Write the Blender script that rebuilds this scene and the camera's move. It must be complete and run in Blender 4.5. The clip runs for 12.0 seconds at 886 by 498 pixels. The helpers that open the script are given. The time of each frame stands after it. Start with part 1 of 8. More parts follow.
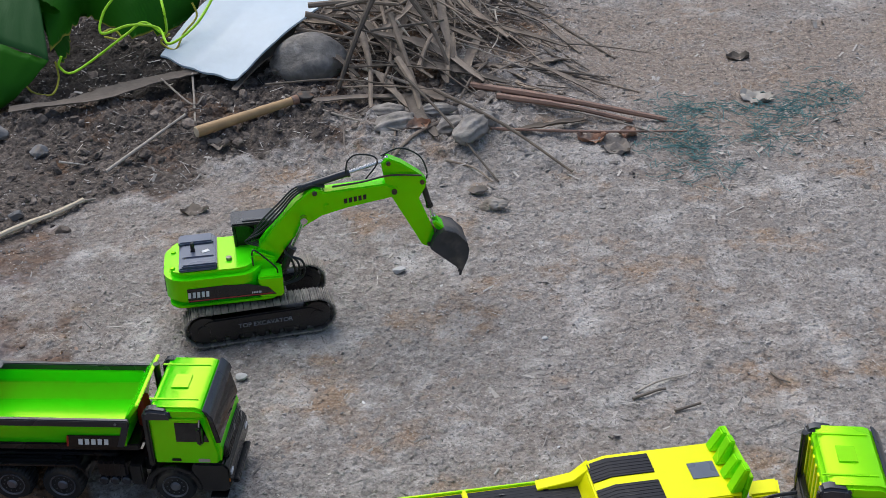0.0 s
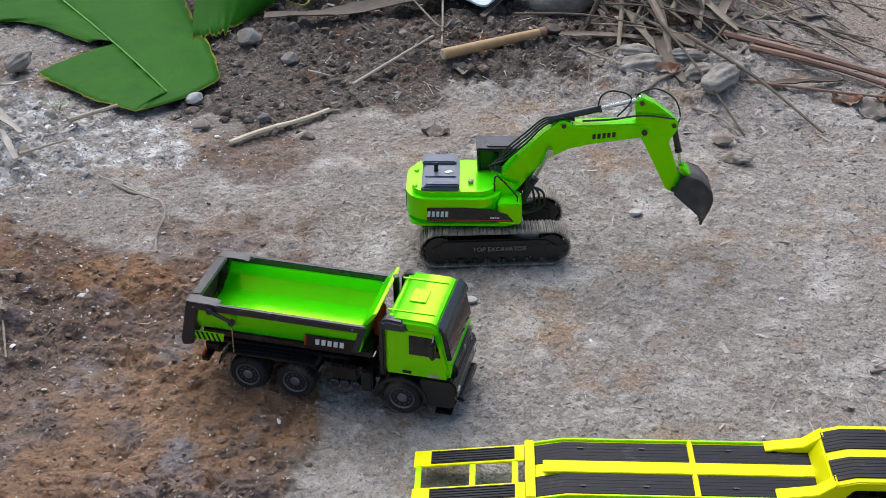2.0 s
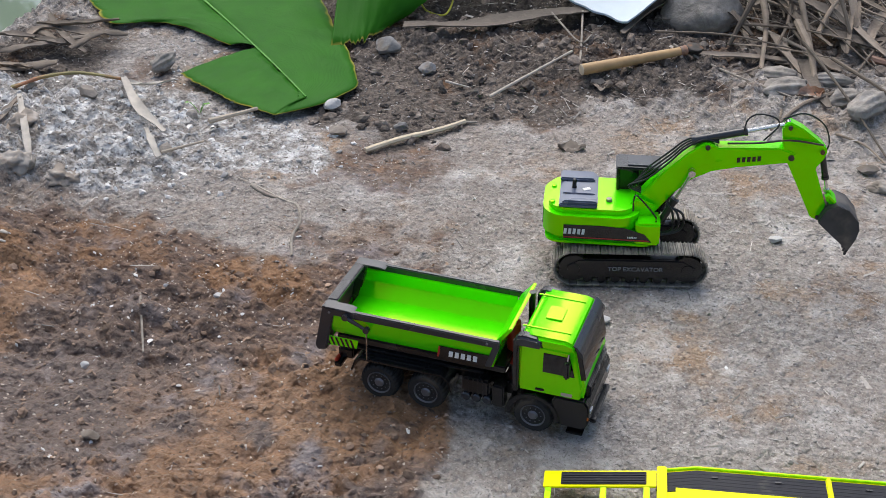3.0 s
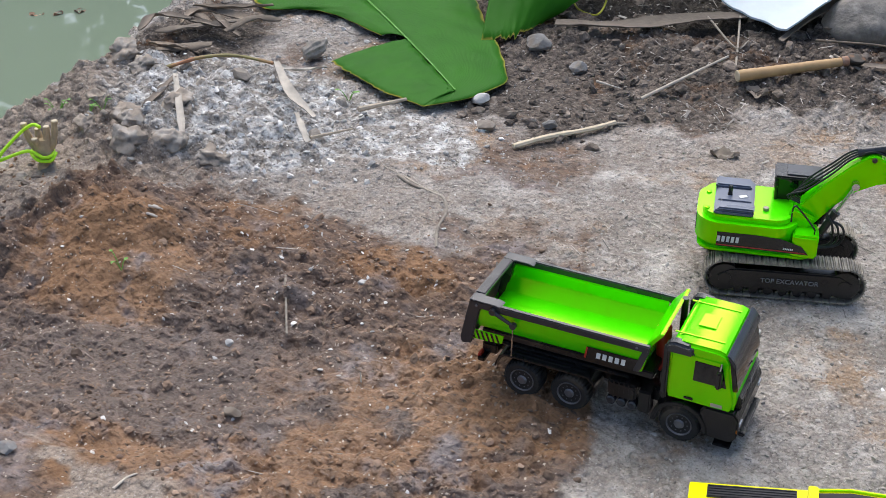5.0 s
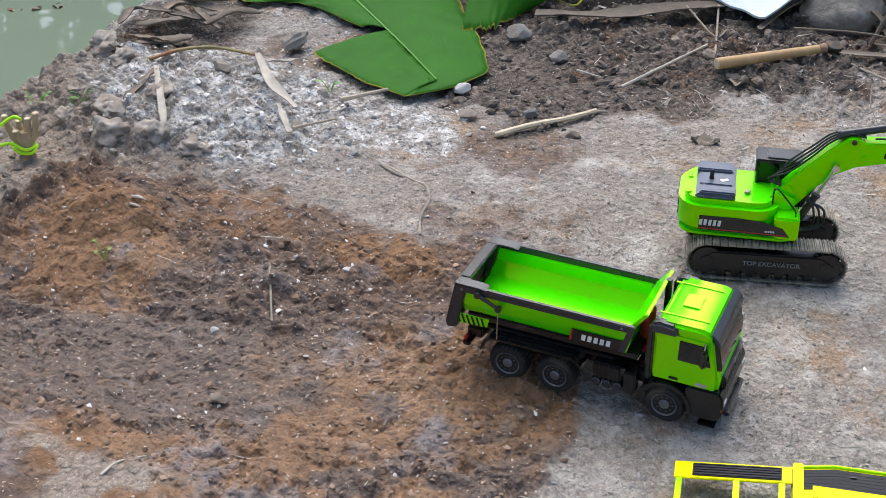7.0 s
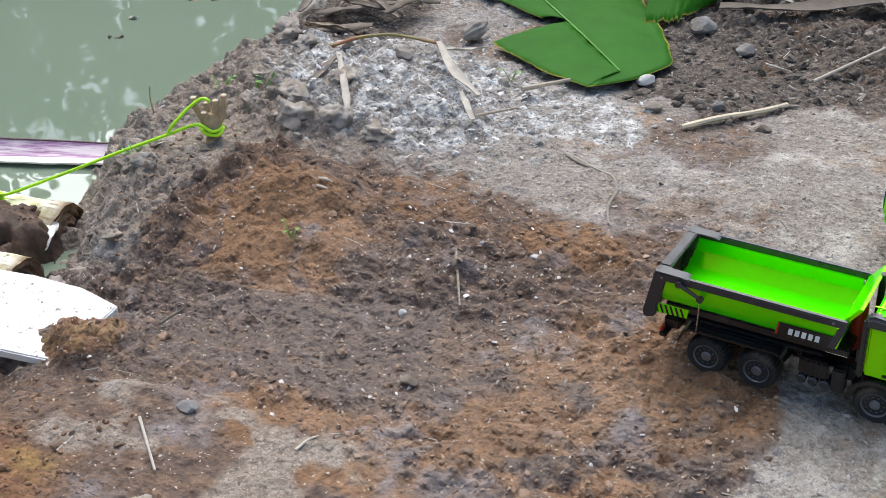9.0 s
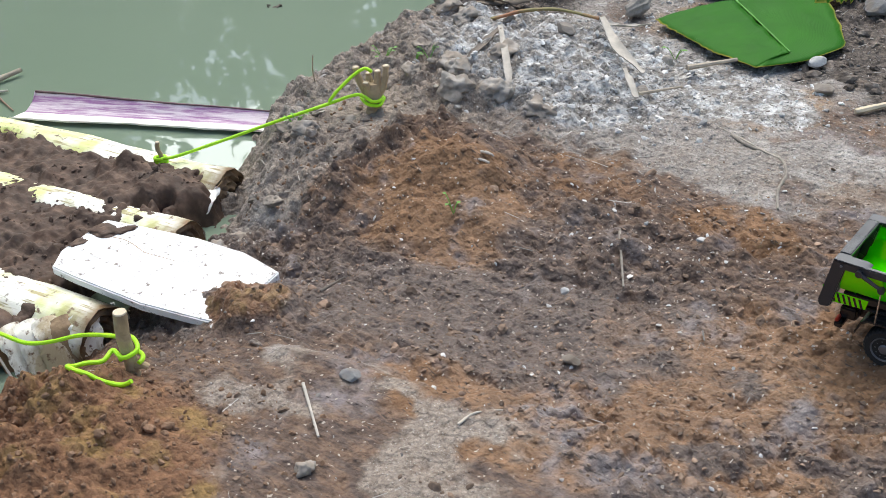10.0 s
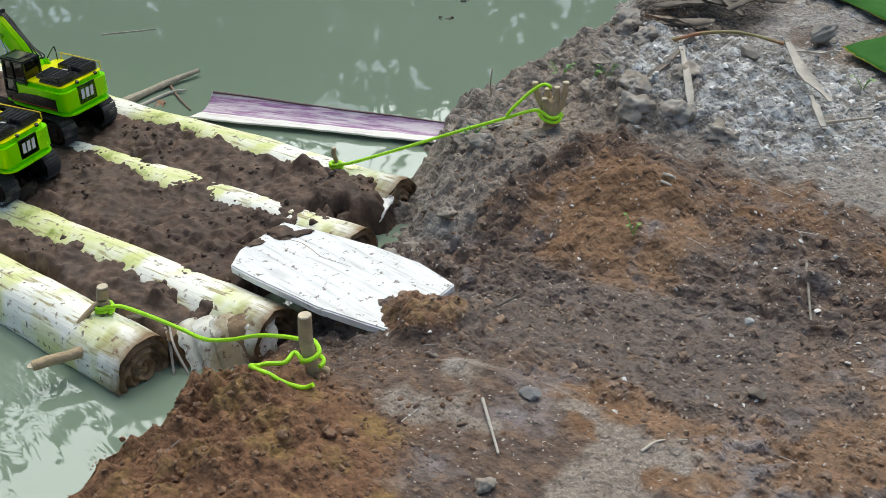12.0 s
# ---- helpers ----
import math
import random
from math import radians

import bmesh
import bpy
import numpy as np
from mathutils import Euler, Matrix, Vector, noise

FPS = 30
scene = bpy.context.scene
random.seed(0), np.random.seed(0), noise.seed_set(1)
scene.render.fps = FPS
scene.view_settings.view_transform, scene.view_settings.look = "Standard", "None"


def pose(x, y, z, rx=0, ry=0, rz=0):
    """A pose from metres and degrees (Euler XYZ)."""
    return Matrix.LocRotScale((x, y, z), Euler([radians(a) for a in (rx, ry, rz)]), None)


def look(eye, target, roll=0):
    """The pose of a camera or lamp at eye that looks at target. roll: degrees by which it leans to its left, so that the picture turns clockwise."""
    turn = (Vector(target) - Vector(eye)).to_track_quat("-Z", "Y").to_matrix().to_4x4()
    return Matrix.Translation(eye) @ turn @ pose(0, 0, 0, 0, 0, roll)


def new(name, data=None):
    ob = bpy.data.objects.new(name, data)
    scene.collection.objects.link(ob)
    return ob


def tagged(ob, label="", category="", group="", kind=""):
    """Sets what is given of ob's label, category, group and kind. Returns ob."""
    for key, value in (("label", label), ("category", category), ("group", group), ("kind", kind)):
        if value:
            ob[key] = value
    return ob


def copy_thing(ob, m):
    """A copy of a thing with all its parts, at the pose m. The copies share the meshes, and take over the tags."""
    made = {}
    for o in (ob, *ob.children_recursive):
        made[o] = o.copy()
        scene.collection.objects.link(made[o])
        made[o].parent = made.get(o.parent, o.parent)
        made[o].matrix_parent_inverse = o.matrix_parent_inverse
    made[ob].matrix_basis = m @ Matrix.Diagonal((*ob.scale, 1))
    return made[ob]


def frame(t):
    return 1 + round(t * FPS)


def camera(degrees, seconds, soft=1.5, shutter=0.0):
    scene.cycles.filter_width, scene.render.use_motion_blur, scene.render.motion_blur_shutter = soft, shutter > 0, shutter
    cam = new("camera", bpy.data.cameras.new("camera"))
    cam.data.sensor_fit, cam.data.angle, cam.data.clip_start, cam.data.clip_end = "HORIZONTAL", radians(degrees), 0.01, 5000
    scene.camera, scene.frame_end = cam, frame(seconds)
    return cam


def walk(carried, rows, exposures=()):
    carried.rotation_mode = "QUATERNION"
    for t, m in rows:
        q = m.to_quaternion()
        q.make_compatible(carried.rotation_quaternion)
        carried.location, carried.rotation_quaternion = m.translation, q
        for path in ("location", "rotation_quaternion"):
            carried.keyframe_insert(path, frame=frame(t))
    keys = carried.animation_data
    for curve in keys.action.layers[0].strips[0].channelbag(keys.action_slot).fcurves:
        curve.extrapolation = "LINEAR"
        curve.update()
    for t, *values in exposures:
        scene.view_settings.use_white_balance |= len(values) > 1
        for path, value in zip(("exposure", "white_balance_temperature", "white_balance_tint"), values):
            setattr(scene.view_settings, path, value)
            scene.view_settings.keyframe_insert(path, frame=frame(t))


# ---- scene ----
cam = camera(38.0, 12.0, soft=0.7)
PATH = [
    (0, (0.398, -0.118, 1.523), (0.153, 1.592, 0.516), -1.8),
    (0.5, (0.374, -0.127, 1.512), (0.03, 1.554, 0.484), -1.6),
    (1, (0.35, -0.127, 1.498), (-0.077, 1.519, 0.446), -1.2),
    (1.5, (0.336, -0.129, 1.498), (-0.121, 1.491, 0.418), -0.6),
    (2, (0.309, -0.134, 1.502), (-0.221, 1.465, 0.423), -0.5),
    (2.5, (0.279, -0.137, 1.502), (-0.353, 1.431, 0.433), -0.8),
    (3, (0.258, -0.136, 1.499), (-0.436, 1.41, 0.437), -0.8),
    (3.5, (0.235, -0.138, 1.492), (-0.51, 1.388, 0.434), -0.6),
    (5.5, (0.193, -0.148, 1.467), (-0.675, 1.312, 0.41), -0.7),
    (6, (0.199, -0.152, 1.465), (-0.646, 1.32, 0.407), -0.7),
    (6.5, (0.204, -0.161, 1.46), (-0.618, 1.324, 0.402), -0.5),
    (8.5, (0.125, -0.199, 1.406), (-0.819, 1.227, 0.37), -2.0),
    (9, (0.092, -0.214, 1.392), (-0.917, 1.164, 0.352), -2.5),
    (9.5, (0.054, -0.226, 1.383), (-1.029, 1.083, 0.327), -3.1),
    (10, (0.019, -0.24, 1.375), (-1.134, 1.004, 0.315), -3.7),
    (10.5, (0.003, -0.26, 1.372), (-1.206, 0.943, 0.327), -3.9),
    (11, (-0.019, -0.276, 1.369), (-1.247, 0.908, 0.324), -3.4),
    (11.5, (-0.049, -0.284, 1.37), (-1.313, 0.863, 0.328), -3.5),
    (12, (-0.071, -0.297, 1.371), (-1.372, 0.82, 0.342), -3.8),
]
EXPOSURES = [(0.0, -0.14, 6200, 10), (1.5, 0.05, 6300, 10), (3.5, 0.32, 6500, 10), (6.5, 0.42, 6500, 10), (8.5, 0.47, 6480, 9), (10.0, 0.45, 6500, 6), (11.5, 0.11, 6500, 3), (12.0, 0.02, 6500, 2)]
walk(cam, [(t, look(eye, target, roll)) for t, eye, target, roll in PATH], exposures=EXPOSURES)

# world, sun
world = bpy.data.worlds.new("world")
scene.world = world
world.use_nodes = True
wn = world.node_tree
sky = wn.nodes.new("ShaderNodeTexSky")
sky.sky_type, sky.sun_disc = "NISHITA", False
sky.sun_elevation, sky.sun_rotation = radians(58), radians(-42)
sky.air_density, sky.dust_density, sky.ozone_density = 1.0, 3.0, 1.0
wn.links.new(sky.outputs[0], wn.nodes["Background"].inputs[0])
wn.nodes["Background"].inputs[1].default_value = 0.15
sun = new("sun", bpy.data.lights.new("sun", "SUN"))
sun.data.energy, sun.data.angle, sun.data.color = 2.45, radians(68), (1.0, 0.985, 0.96)
sun.matrix_world = look((-3.6, 4.0, 8.6), (0, 0, 0))


# ---- materials ----
def material(name, base=(0.5, 0.5, 0.5), rough=0.5, metal=0.0, var=0.12, scale=40.0, bump=0.0, bump_scale=120.0, coat=0.0,
             second=None, amount=(0.45, 0.6), rough_var=0.1, spec=0.5, gloss=(1.0, 1.0, 1.0), ior=1.5):
    """A surface with colour variation at two scales, optional second colour in patches, and fine relief."""
    m = bpy.data.materials.new(name)
    m.use_nodes = True
    nt = m.node_tree
    n, l = nt.nodes, nt.links
    p = n["Principled BSDF"]
    p.inputs["Metallic"].default_value = metal
    p.inputs["Specular IOR Level"].default_value = spec
    p.inputs["Coat Weight"].default_value = coat
    p.inputs["Specular Tint"].default_value = (*gloss, 1)
    p.inputs["IOR"].default_value = ior
    tc = n.new("ShaderNodeTexCoord")
    info = n.new("ShaderNodeObjectInfo")
    off = n.new("ShaderNodeVectorMath")
    off.operation = "MULTIPLY_ADD"
    l.new(info.outputs["Random"], off.inputs[0])
    off.inputs[1].default_value = (7.1, 3.3, 5.7)
    l.new(tc.outputs["Object"], off.inputs[2])
    a = n.new("ShaderNodeTexNoise")
    a.inputs["Scale"].default_value, a.inputs["Detail"].default_value = scale * 0.2, 3.0
    b = n.new("ShaderNodeTexNoise")
    b.inputs["Scale"].default_value, b.inputs["Detail"].default_value = scale, 6.0
    for t in (a, b):
        l.new(off.outputs[0], t.inputs["Vector"])
    mix = n.new("ShaderNodeMath")
    mix.operation = "ADD"
    l.new(a.outputs[0], mix.inputs[0])
    l.new(b.outputs[0], mix.inputs[1])
    rng = n.new("ShaderNodeMapRange")
    rng.inputs[1].default_value, rng.inputs[2].default_value = 0.6, 1.4
    rng.inputs[3].default_value, rng.inputs[4].default_value = 1 - var, 1 + var
    l.new(mix.outputs[0], rng.inputs[0])
    col = n.new("ShaderNodeVectorMath")
    col.operation = "SCALE"
    l.new(rng.outputs[0], col.inputs["Scale"])
    col.inputs[0].default_value = base
    if second:
        ramp = n.new("ShaderNodeMapRange")
        ramp.inputs[1].default_value, ramp.inputs[2].default_value = amount
        ramp.interpolation_type = "SMOOTHSTEP"
        c = n.new("ShaderNodeTexNoise")
        c.inputs["Scale"].default_value, c.inputs["Detail"].default_value = scale * 0.45, 8.0
        l.new(off.outputs[0], c.inputs["Vector"])
        l.new(c.outputs[0], ramp.inputs[0])
        mc = n.new("ShaderNodeMix")
        mc.data_type = "RGBA"
        l.new(ramp.outputs[0], mc.inputs["Factor"])
        mc.inputs["A"].default_value, mc.inputs["B"].default_value = (*base, 1), (*second, 1)
        l.new(mc.outputs["Result"], col.inputs[0])
    l.new(col.outputs[0], p.inputs["Base Color"])
    rr = n.new("ShaderNodeMapRange")
    rr.inputs[3].default_value, rr.inputs[4].default_value = max(0.02, rough - rough_var), min(1, rough + rough_var)
    l.new(a.outputs[0], rr.inputs[0])
    l.new(rr.outputs[0], p.inputs["Roughness"])
    if bump:
        d = n.new("ShaderNodeTexNoise")
        d.inputs["Scale"].default_value, d.inputs["Detail"].default_value = bump_scale, 5.0
        l.new(off.outputs[0], d.inputs["Vector"])
        bp = n.new("ShaderNodeBump")
        bp.inputs["Strength"].default_value, bp.inputs["Distance"].default_value = bump, 0.004
        l.new(d.outputs[0], bp.inputs["Height"])
        l.new(bp.outputs[0], p.inputs["Normal"])
    return m


M_GREEN = material("green_plastic", (0.055, 0.80, 0.001), 0.17, spec=1.0, gloss=(1.0, 0.86, 0.0), ior=1.85, var=0.05, bump=0.03, bump_scale=60, rough_var=0.08)
M_TRUCK = material("truck_green_plastic", (0.045, 0.76, 0.001), 0.18, spec=1.0, gloss=(1.0, 0.86, 0.02), ior=1.95, var=0.05, bump=0.03, bump_scale=60, rough_var=0.06)
M_YG = material("yellow_green_plastic", (0.21, 0.86, 0.001), 0.28, spec=1.0, gloss=(1.0, 0.8, 0.0), ior=1.85, var=0.05)
# low-loader paint with its bright-lit yellow put into the colour; M_YG for its sides
M_LIMELIT = material("lit_lime_plastic", (0.84, 0.84, 0.001), 0.33, spec=0.6, gloss=(1.0, 0.95, 0.02), var=0.05, coat=0.0, bump=0.03, bump_scale=60, rough_var=0.08)
M_BLACK = material("black_plastic", (0.008, 0.008, 0.009), 0.26, spec=0.6, var=0.25, bump=0.05, bump_scale=200,
                   second=(0.035, 0.031, 0.027), amount=(0.6, 0.8))
M_DUSTY = material("dusty_black_plastic", (0.016, 0.016, 0.017), 0.5, var=0.3, bump=0.1, bump_scale=200,
                   second=(0.16, 0.14, 0.11), amount=(0.5, 0.75))
M_GREY = material("dark_grey_plastic", (0.026, 0.028, 0.034), 0.28, var=0.15, coat=0.15, bump=0.04, bump_scale=150)
M_COVER = material("engine_cover_plastic", (0.085, 0.105, 0.155), 0.28, var=0.15, coat=0.15, second=(0.15, 0.15, 0.155), amount=(0.55, 0.85), rough_var=0.06)
M_PRINT = material("pale_print", (0.22, 0.23, 0.25), 0.4, var=0.05)
M_RUBBER = material("tyre_rubber", (0.016, 0.016, 0.016), 0.75, var=0.3, bump=0.2, bump_scale=150, second=(0.075, 0.06, 0.045), amount=(0.48, 0.72))
M_RIM = material("grey_rim", (0.20, 0.20, 0.215), 0.35, metal=0.5, var=0.3)
M_TRACK = material("track_steel", (0.20, 0.18, 0.155), 0.5, metal=0.2, var=0.4, scale=90, bump=0.2, second=(0.33, 0.295, 0.245), amount=(0.4, 0.65))
M_STEEL = material("bright_steel", (0.6, 0.6, 0.6), 0.22, metal=1.0, var=0.08)
M_IRON = material("worn_iron", (0.06, 0.055, 0.05), 0.55, metal=0.6, var=0.4, scale=90, bump=0.2, second=(0.14, 0.075, 0.04), amount=(0.5, 0.7))
M_BUCKET = material("bucket_metal", (0.055, 0.055, 0.06), 0.5, metal=0.4, var=0.3, bump=0.15, second=(0.16, 0.14, 0.12), amount=(0.5, 0.75))
M_GLASS = material("tinted_window", (0.006, 0.006, 0.007), 0.06, var=0.05, rough_var=0.02)
M_RED = material("red_plastic", (0.42, 0.03, 0.015), 0.35, var=0.1)
M_WHITE = material("white_marking", (0.72, 0.72, 0.7), 0.5, var=0.06)
M_YELLOW = material("yellow_marking", (0.75, 0.55, 0.03), 0.5, var=0.06)
M_HOSE = material("black_hose", (0.012, 0.012, 0.013), 0.45, var=0.2)
M_CLEAR = material("clear_lens", (0.65, 0.67, 0.7), 0.12, var=0.05, coat=0.5)
M_PAD = material("ribbed_black_pad", (0.013, 0.014, 0.020), 0.55, spec=0.25, var=0.3, scale=60, bump=0.08, bump_scale=200, second=(0.05, 0.047, 0.043), amount=(0.6, 0.78))
M_ROPE = material("neon_rope", (0.46, 0.90, 0.012), 0.5, var=0.12, scale=300, bump=0.4, bump_scale=600)
M_CORD = material("yellow_cord", (0.42, 0.40, 0.03), 0.6, var=0.2, scale=300, bump=0.3, bump_scale=600)
M_SHEET = material("white_foam_sheet", (0.47, 0.57, 0.64), 0.35, var=0.05, bump=0.12, bump_scale=50)
M_WOOD = material("weathered_wood", (0.40, 0.335, 0.255), 0.75, var=0.35, scale=60, bump=0.5, bump_scale=140)
M_WOODPALE = material("pale_stripped_wood", (0.44, 0.28, 0.13), 0.55, var=0.22, scale=30, bump=0.25, bump_scale=90, second=(0.33, 0.2, 0.09), amount=(0.55, 0.8))
M_TWIG = material("dry_twig", (0.43, 0.38, 0.315), 0.8, var=0.35, scale=60, bump=0.4, bump_scale=200)
M_FROND = material("dry_palm_rib", (0.225, 0.178, 0.133), 0.75, var=0.5, scale=25, bump=0.4, bump_scale=120)
M_FRONDRED = material("reddish_palm_rib", (0.235, 0.14, 0.10), 0.65, var=0.35, scale=25, bump=0.4, bump_scale=120)
M_BARK = material("dry_sheath", (0.195, 0.160, 0.127), 0.8, var=0.35, scale=30, bump=0.5, bump_scale=120)
M_STRIP = material("pale_dry_strip", (0.44, 0.40, 0.345), 0.75, var=0.25, scale=40, bump=0.4, bump_scale=120)
M_HUSK = material("grey_husk", (0.235, 0.205, 0.175), 0.85, var=0.4, scale=35, bump=0.6, bump_scale=110, second=(0.16, 0.12, 0.085), amount=(0.5, 0.75))
M_DEADLEAF = material("orange_dead_leaf", (0.31, 0.165, 0.10), 0.75, var=0.5, scale=50, bump=0.6, second=(0.26, 0.20, 0.16), amount=(0.45, 0.65))
M_STONE = material("grey_stone", (0.21, 0.205, 0.20), 0.85, var=0.35, scale=60, bump=0.7, second=(0.2, 0.17, 0.14), amount=(0.5, 0.7))
M_CHALK = material("pale_stone", (0.50, 0.49, 0.47), 0.85, var=0.2, scale=60, bump=0.5)
M_CLODS = material("soil_clod", (0.29, 0.245, 0.20), 0.95, var=0.4, scale=50, bump=0.9, bump_scale=60, second=(0.36, 0.325, 0.285), amount=(0.46, 0.66))
M_NET = material("teal_net", (0.075, 0.20, 0.195), 0.6, var=0.25)
M_SPROUT = material("sprout_green", (0.14, 0.36, 0.045), 0.5, var=0.25)
M_WOODTAN = material("tan_wood", (0.46, 0.34, 0.20), 0.75, var=0.3, scale=60, bump=0.5, bump_scale=140)
M_CUT = material("cut_wood", (0.62, 0.52, 0.37), 0.7, var=0.2, scale=60, bump=0.3)


def random_island(mat, lo=0.6, hi=1.35):
    """Gives each loose piece of a joined mesh its own brightness."""
    nt = mat.node_tree
    geo = nt.nodes.new("ShaderNodeNewGeometry")
    rg = nt.nodes.new("ShaderNodeMapRange")
    rg.inputs[3].default_value, rg.inputs[4].default_value = lo, hi
    nt.links.new(geo.outputs["Random Per Island"], rg.inputs[0])
    sc = nt.nodes.new("ShaderNodeVectorMath")
    sc.operation = "SCALE"
    p = nt.nodes["Principled BSDF"]
    old = p.inputs["Base Color"].links[0].from_socket
    nt.links.new(old, sc.inputs[0])
    nt.links.new(rg.outputs[0], sc.inputs["Scale"])
    nt.links.new(sc.outputs[0], p.inputs["Base Color"])
    return mat


M_CHIP = random_island(material("wood_chip", (0.41, 0.378, 0.34), 0.8, var=0.2, scale=80, bump=0.3), 0.35, 1.25)
M_GRAVEL = random_island(material("gravel", (0.385, 0.357, 0.33), 0.85, var=0.2, scale=80, bump=0.3), 0.55, 1.12)
M_CRUMB = random_island(material("soil_crumb", (0.23, 0.138, 0.083), 0.95, var=0.3, scale=80, bump=0.7), 0.75, 1.25)
M_FLAKE = random_island(material("soil_flake", (0.22, 0.155, 0.112), 0.9, var=0.3, scale=80, bump=0.5), 0.5, 1.7)
M_CLODBROWN = random_island(material("brown_clod", (0.235, 0.16, 0.112), 0.9, var=0.4, scale=90, bump=0.9, bump_scale=120), 0.55, 1.45)
M_CLODGREY = random_island(material("grey_clod", (0.30, 0.262, 0.22), 0.95, var=0.4, scale=60, bump=0.9, second=(0.34, 0.33, 0.30), amount=(0.52, 0.7)), 0.6, 1.4)
M_CLODWET = random_island(material("damp_clod", (0.235, 0.192, 0.155), 0.8, var=0.4, scale=80, bump=0.9, bump_scale=120, second=(0.33, 0.285, 0.24), amount=(0.5, 0.7)), 0.6, 1.3)
M_BITS = random_island(material("pale_bits", (0.68, 0.665, 0.64), 0.8, var=0.25, scale=120, bump=0.4), 0.5, 1.2)


def soil_material():
    """Ground: grey trodden gravel, brown soil, chalky rubble and dark soil, laid out by the zone attribute; shade under
    the folded leaf is painted in.
    """
    m = bpy.data.materials.new("soil")
    m.use_nodes = True
    nt = m.node_tree
    n, l = nt.nodes, nt.links
    p = n["Principled BSDF"]
    tc = n.new("ShaderNodeTexCoord")

    def tex(scale, detail=6.0, rough=0.6):
        t = n.new("ShaderNodeTexNoise")
        t.inputs["Scale"].default_value, t.inputs["Detail"].default_value, t.inputs["Roughness"].default_value = scale, detail, rough
        l.new(tc.outputs["Object"], t.inputs["Vector"])
        return t.outputs[0]

    def ramp(src, lo, hi, a, b):
        r = n.new("ShaderNodeMapRange")
        r.inputs[1].default_value, r.inputs[2].default_value = lo, hi
        l.new(src, r.inputs[0])
        mx = n.new("ShaderNodeMix")
        mx.data_type = "RGBA"
        l.new(r.outputs[0], mx.inputs["Factor"])
        for key, c in (("A", a), ("B", b)):
            if isinstance(c, tuple):
                mx.inputs[key].default_value = (*c, 1)
            else:
                l.new(c, mx.inputs[key])
        return mx.outputs["Result"]

    def blend(fac, a, b):
        mx = n.new("ShaderNodeMix")
        mx.data_type = "RGBA"
        l.new(fac, mx.inputs["Factor"])
        l.new(a, mx.inputs["A"])
        l.new(b, mx.inputs["B"])
        return mx.outputs["Result"]

    warp = n.new("ShaderNodeTexNoise")
    warp.inputs["Scale"].default_value, warp.inputs["Detail"].default_value = 45.0, 1.0
    l.new(tc.outputs["Object"], warp.inputs["Vector"])
    bent = n.new("ShaderNodeVectorMath")
    bent.operation = "MULTIPLY_ADD"
    l.new(warp.outputs["Color"], bent.inputs[0])
    bent.inputs[1].default_value = (0.007, 0.007, 0.007)
    l.new(tc.outputs["Object"], bent.inputs[2])

    def cells(scale, feature="F1"):
        v = n.new("ShaderNodeTexVoronoi")
        v.feature = feature
        v.inputs["Scale"].default_value = scale
        l.new(bent.outputs[0], v.inputs["Vector"])
        return v

    def split(v):
        sp = n.new("ShaderNodeSeparateColor")
        l.new(v.outputs["Color"], sp.inputs[0])
        return sp.outputs

    def graded(col, fac, lo, hi):
        """Each grain takes its own tone."""
        r = n.new("ShaderNodeMapRange")
        r.inputs[3].default_value, r.inputs[4].default_value = lo, hi
        l.new(fac, r.inputs[0])
        sc = n.new("ShaderNodeVectorMath")
        sc.operation = "SCALE"
        l.new(col, sc.inputs[0])
        l.new(r.outputs[0], sc.inputs["Scale"])
        return sc.outputs[0]

    big, mid, fine, speck, clay = tex(2.2, 4), tex(14, 6), tex(70, 6, 0.7), tex(230, 3, 0.7), tex(34, 4, 0.55)
    grit, grain = cells(105), cells(250)
    g1, g2 = split(grit), split(grain)
    at = n.new("ShaderNodeAttribute")
    at.attribute_name = "zone"
    sep = n.new("ShaderNodeSeparateColor")
    l.new(at.outputs["Color"], sep.inputs[0])
    at2 = n.new("ShaderNodeAttribute")
    at2.attribute_name = "tone"
    tone = n.new("ShaderNodeSeparateColor")
    l.new(at2.outputs["Color"], tone.inputs[0])

    def soft(mask, lo, hi, wobble=mid, k=0.7):
        add = n.new("ShaderNodeMath")
        add.operation = "MULTIPLY_ADD"
        l.new(wobble, add.inputs[0])
        add.inputs[1].default_value = k
        l.new(mask, add.inputs[2])
        r = n.new("ShaderNodeMapRange")
        r.interpolation_type = "SMOOTHSTEP"
        r.inputs[1].default_value, r.inputs[2].default_value = lo + k * 0.5, hi + k * 0.5
        l.new(add.outputs[0], r.inputs[0])
        return r.outputs[0]

    def dragged(turn, stretch, scale):
        mp = n.new("ShaderNodeMapping")
        mp.inputs["Rotation"].default_value, mp.inputs["Scale"].default_value = (0, 0, radians(turn)), (1.0, stretch, 1.0)
        l.new(tc.outputs["Object"], mp.inputs["Vector"])
        t = n.new("ShaderNodeTexNoise")
        t.inputs["Scale"].default_value, t.inputs["Detail"].default_value, t.inputs["Roughness"].default_value = scale, 7.0, 0.66
        l.new(mp.outputs[0], t.inputs["Vector"])
        return t.outputs[0]

    drag, scrape = dragged(-14, 5.0, 9.0), dragged(-16, 4.0, 34.0)
    patch, tan_at = tex(6.5, 4, 0.6), tex(3.6, 5, 0.65)
    # trodden grey gravel with pale dust, tan earth and grains
    grey = ramp(fine, 0.34, 0.66, (0.205, 0.180, 0.158), (0.395, 0.360, 0.325))
    grey = ramp(big, 0.50, 0.30, grey, (0.245, 0.205, 0.172))
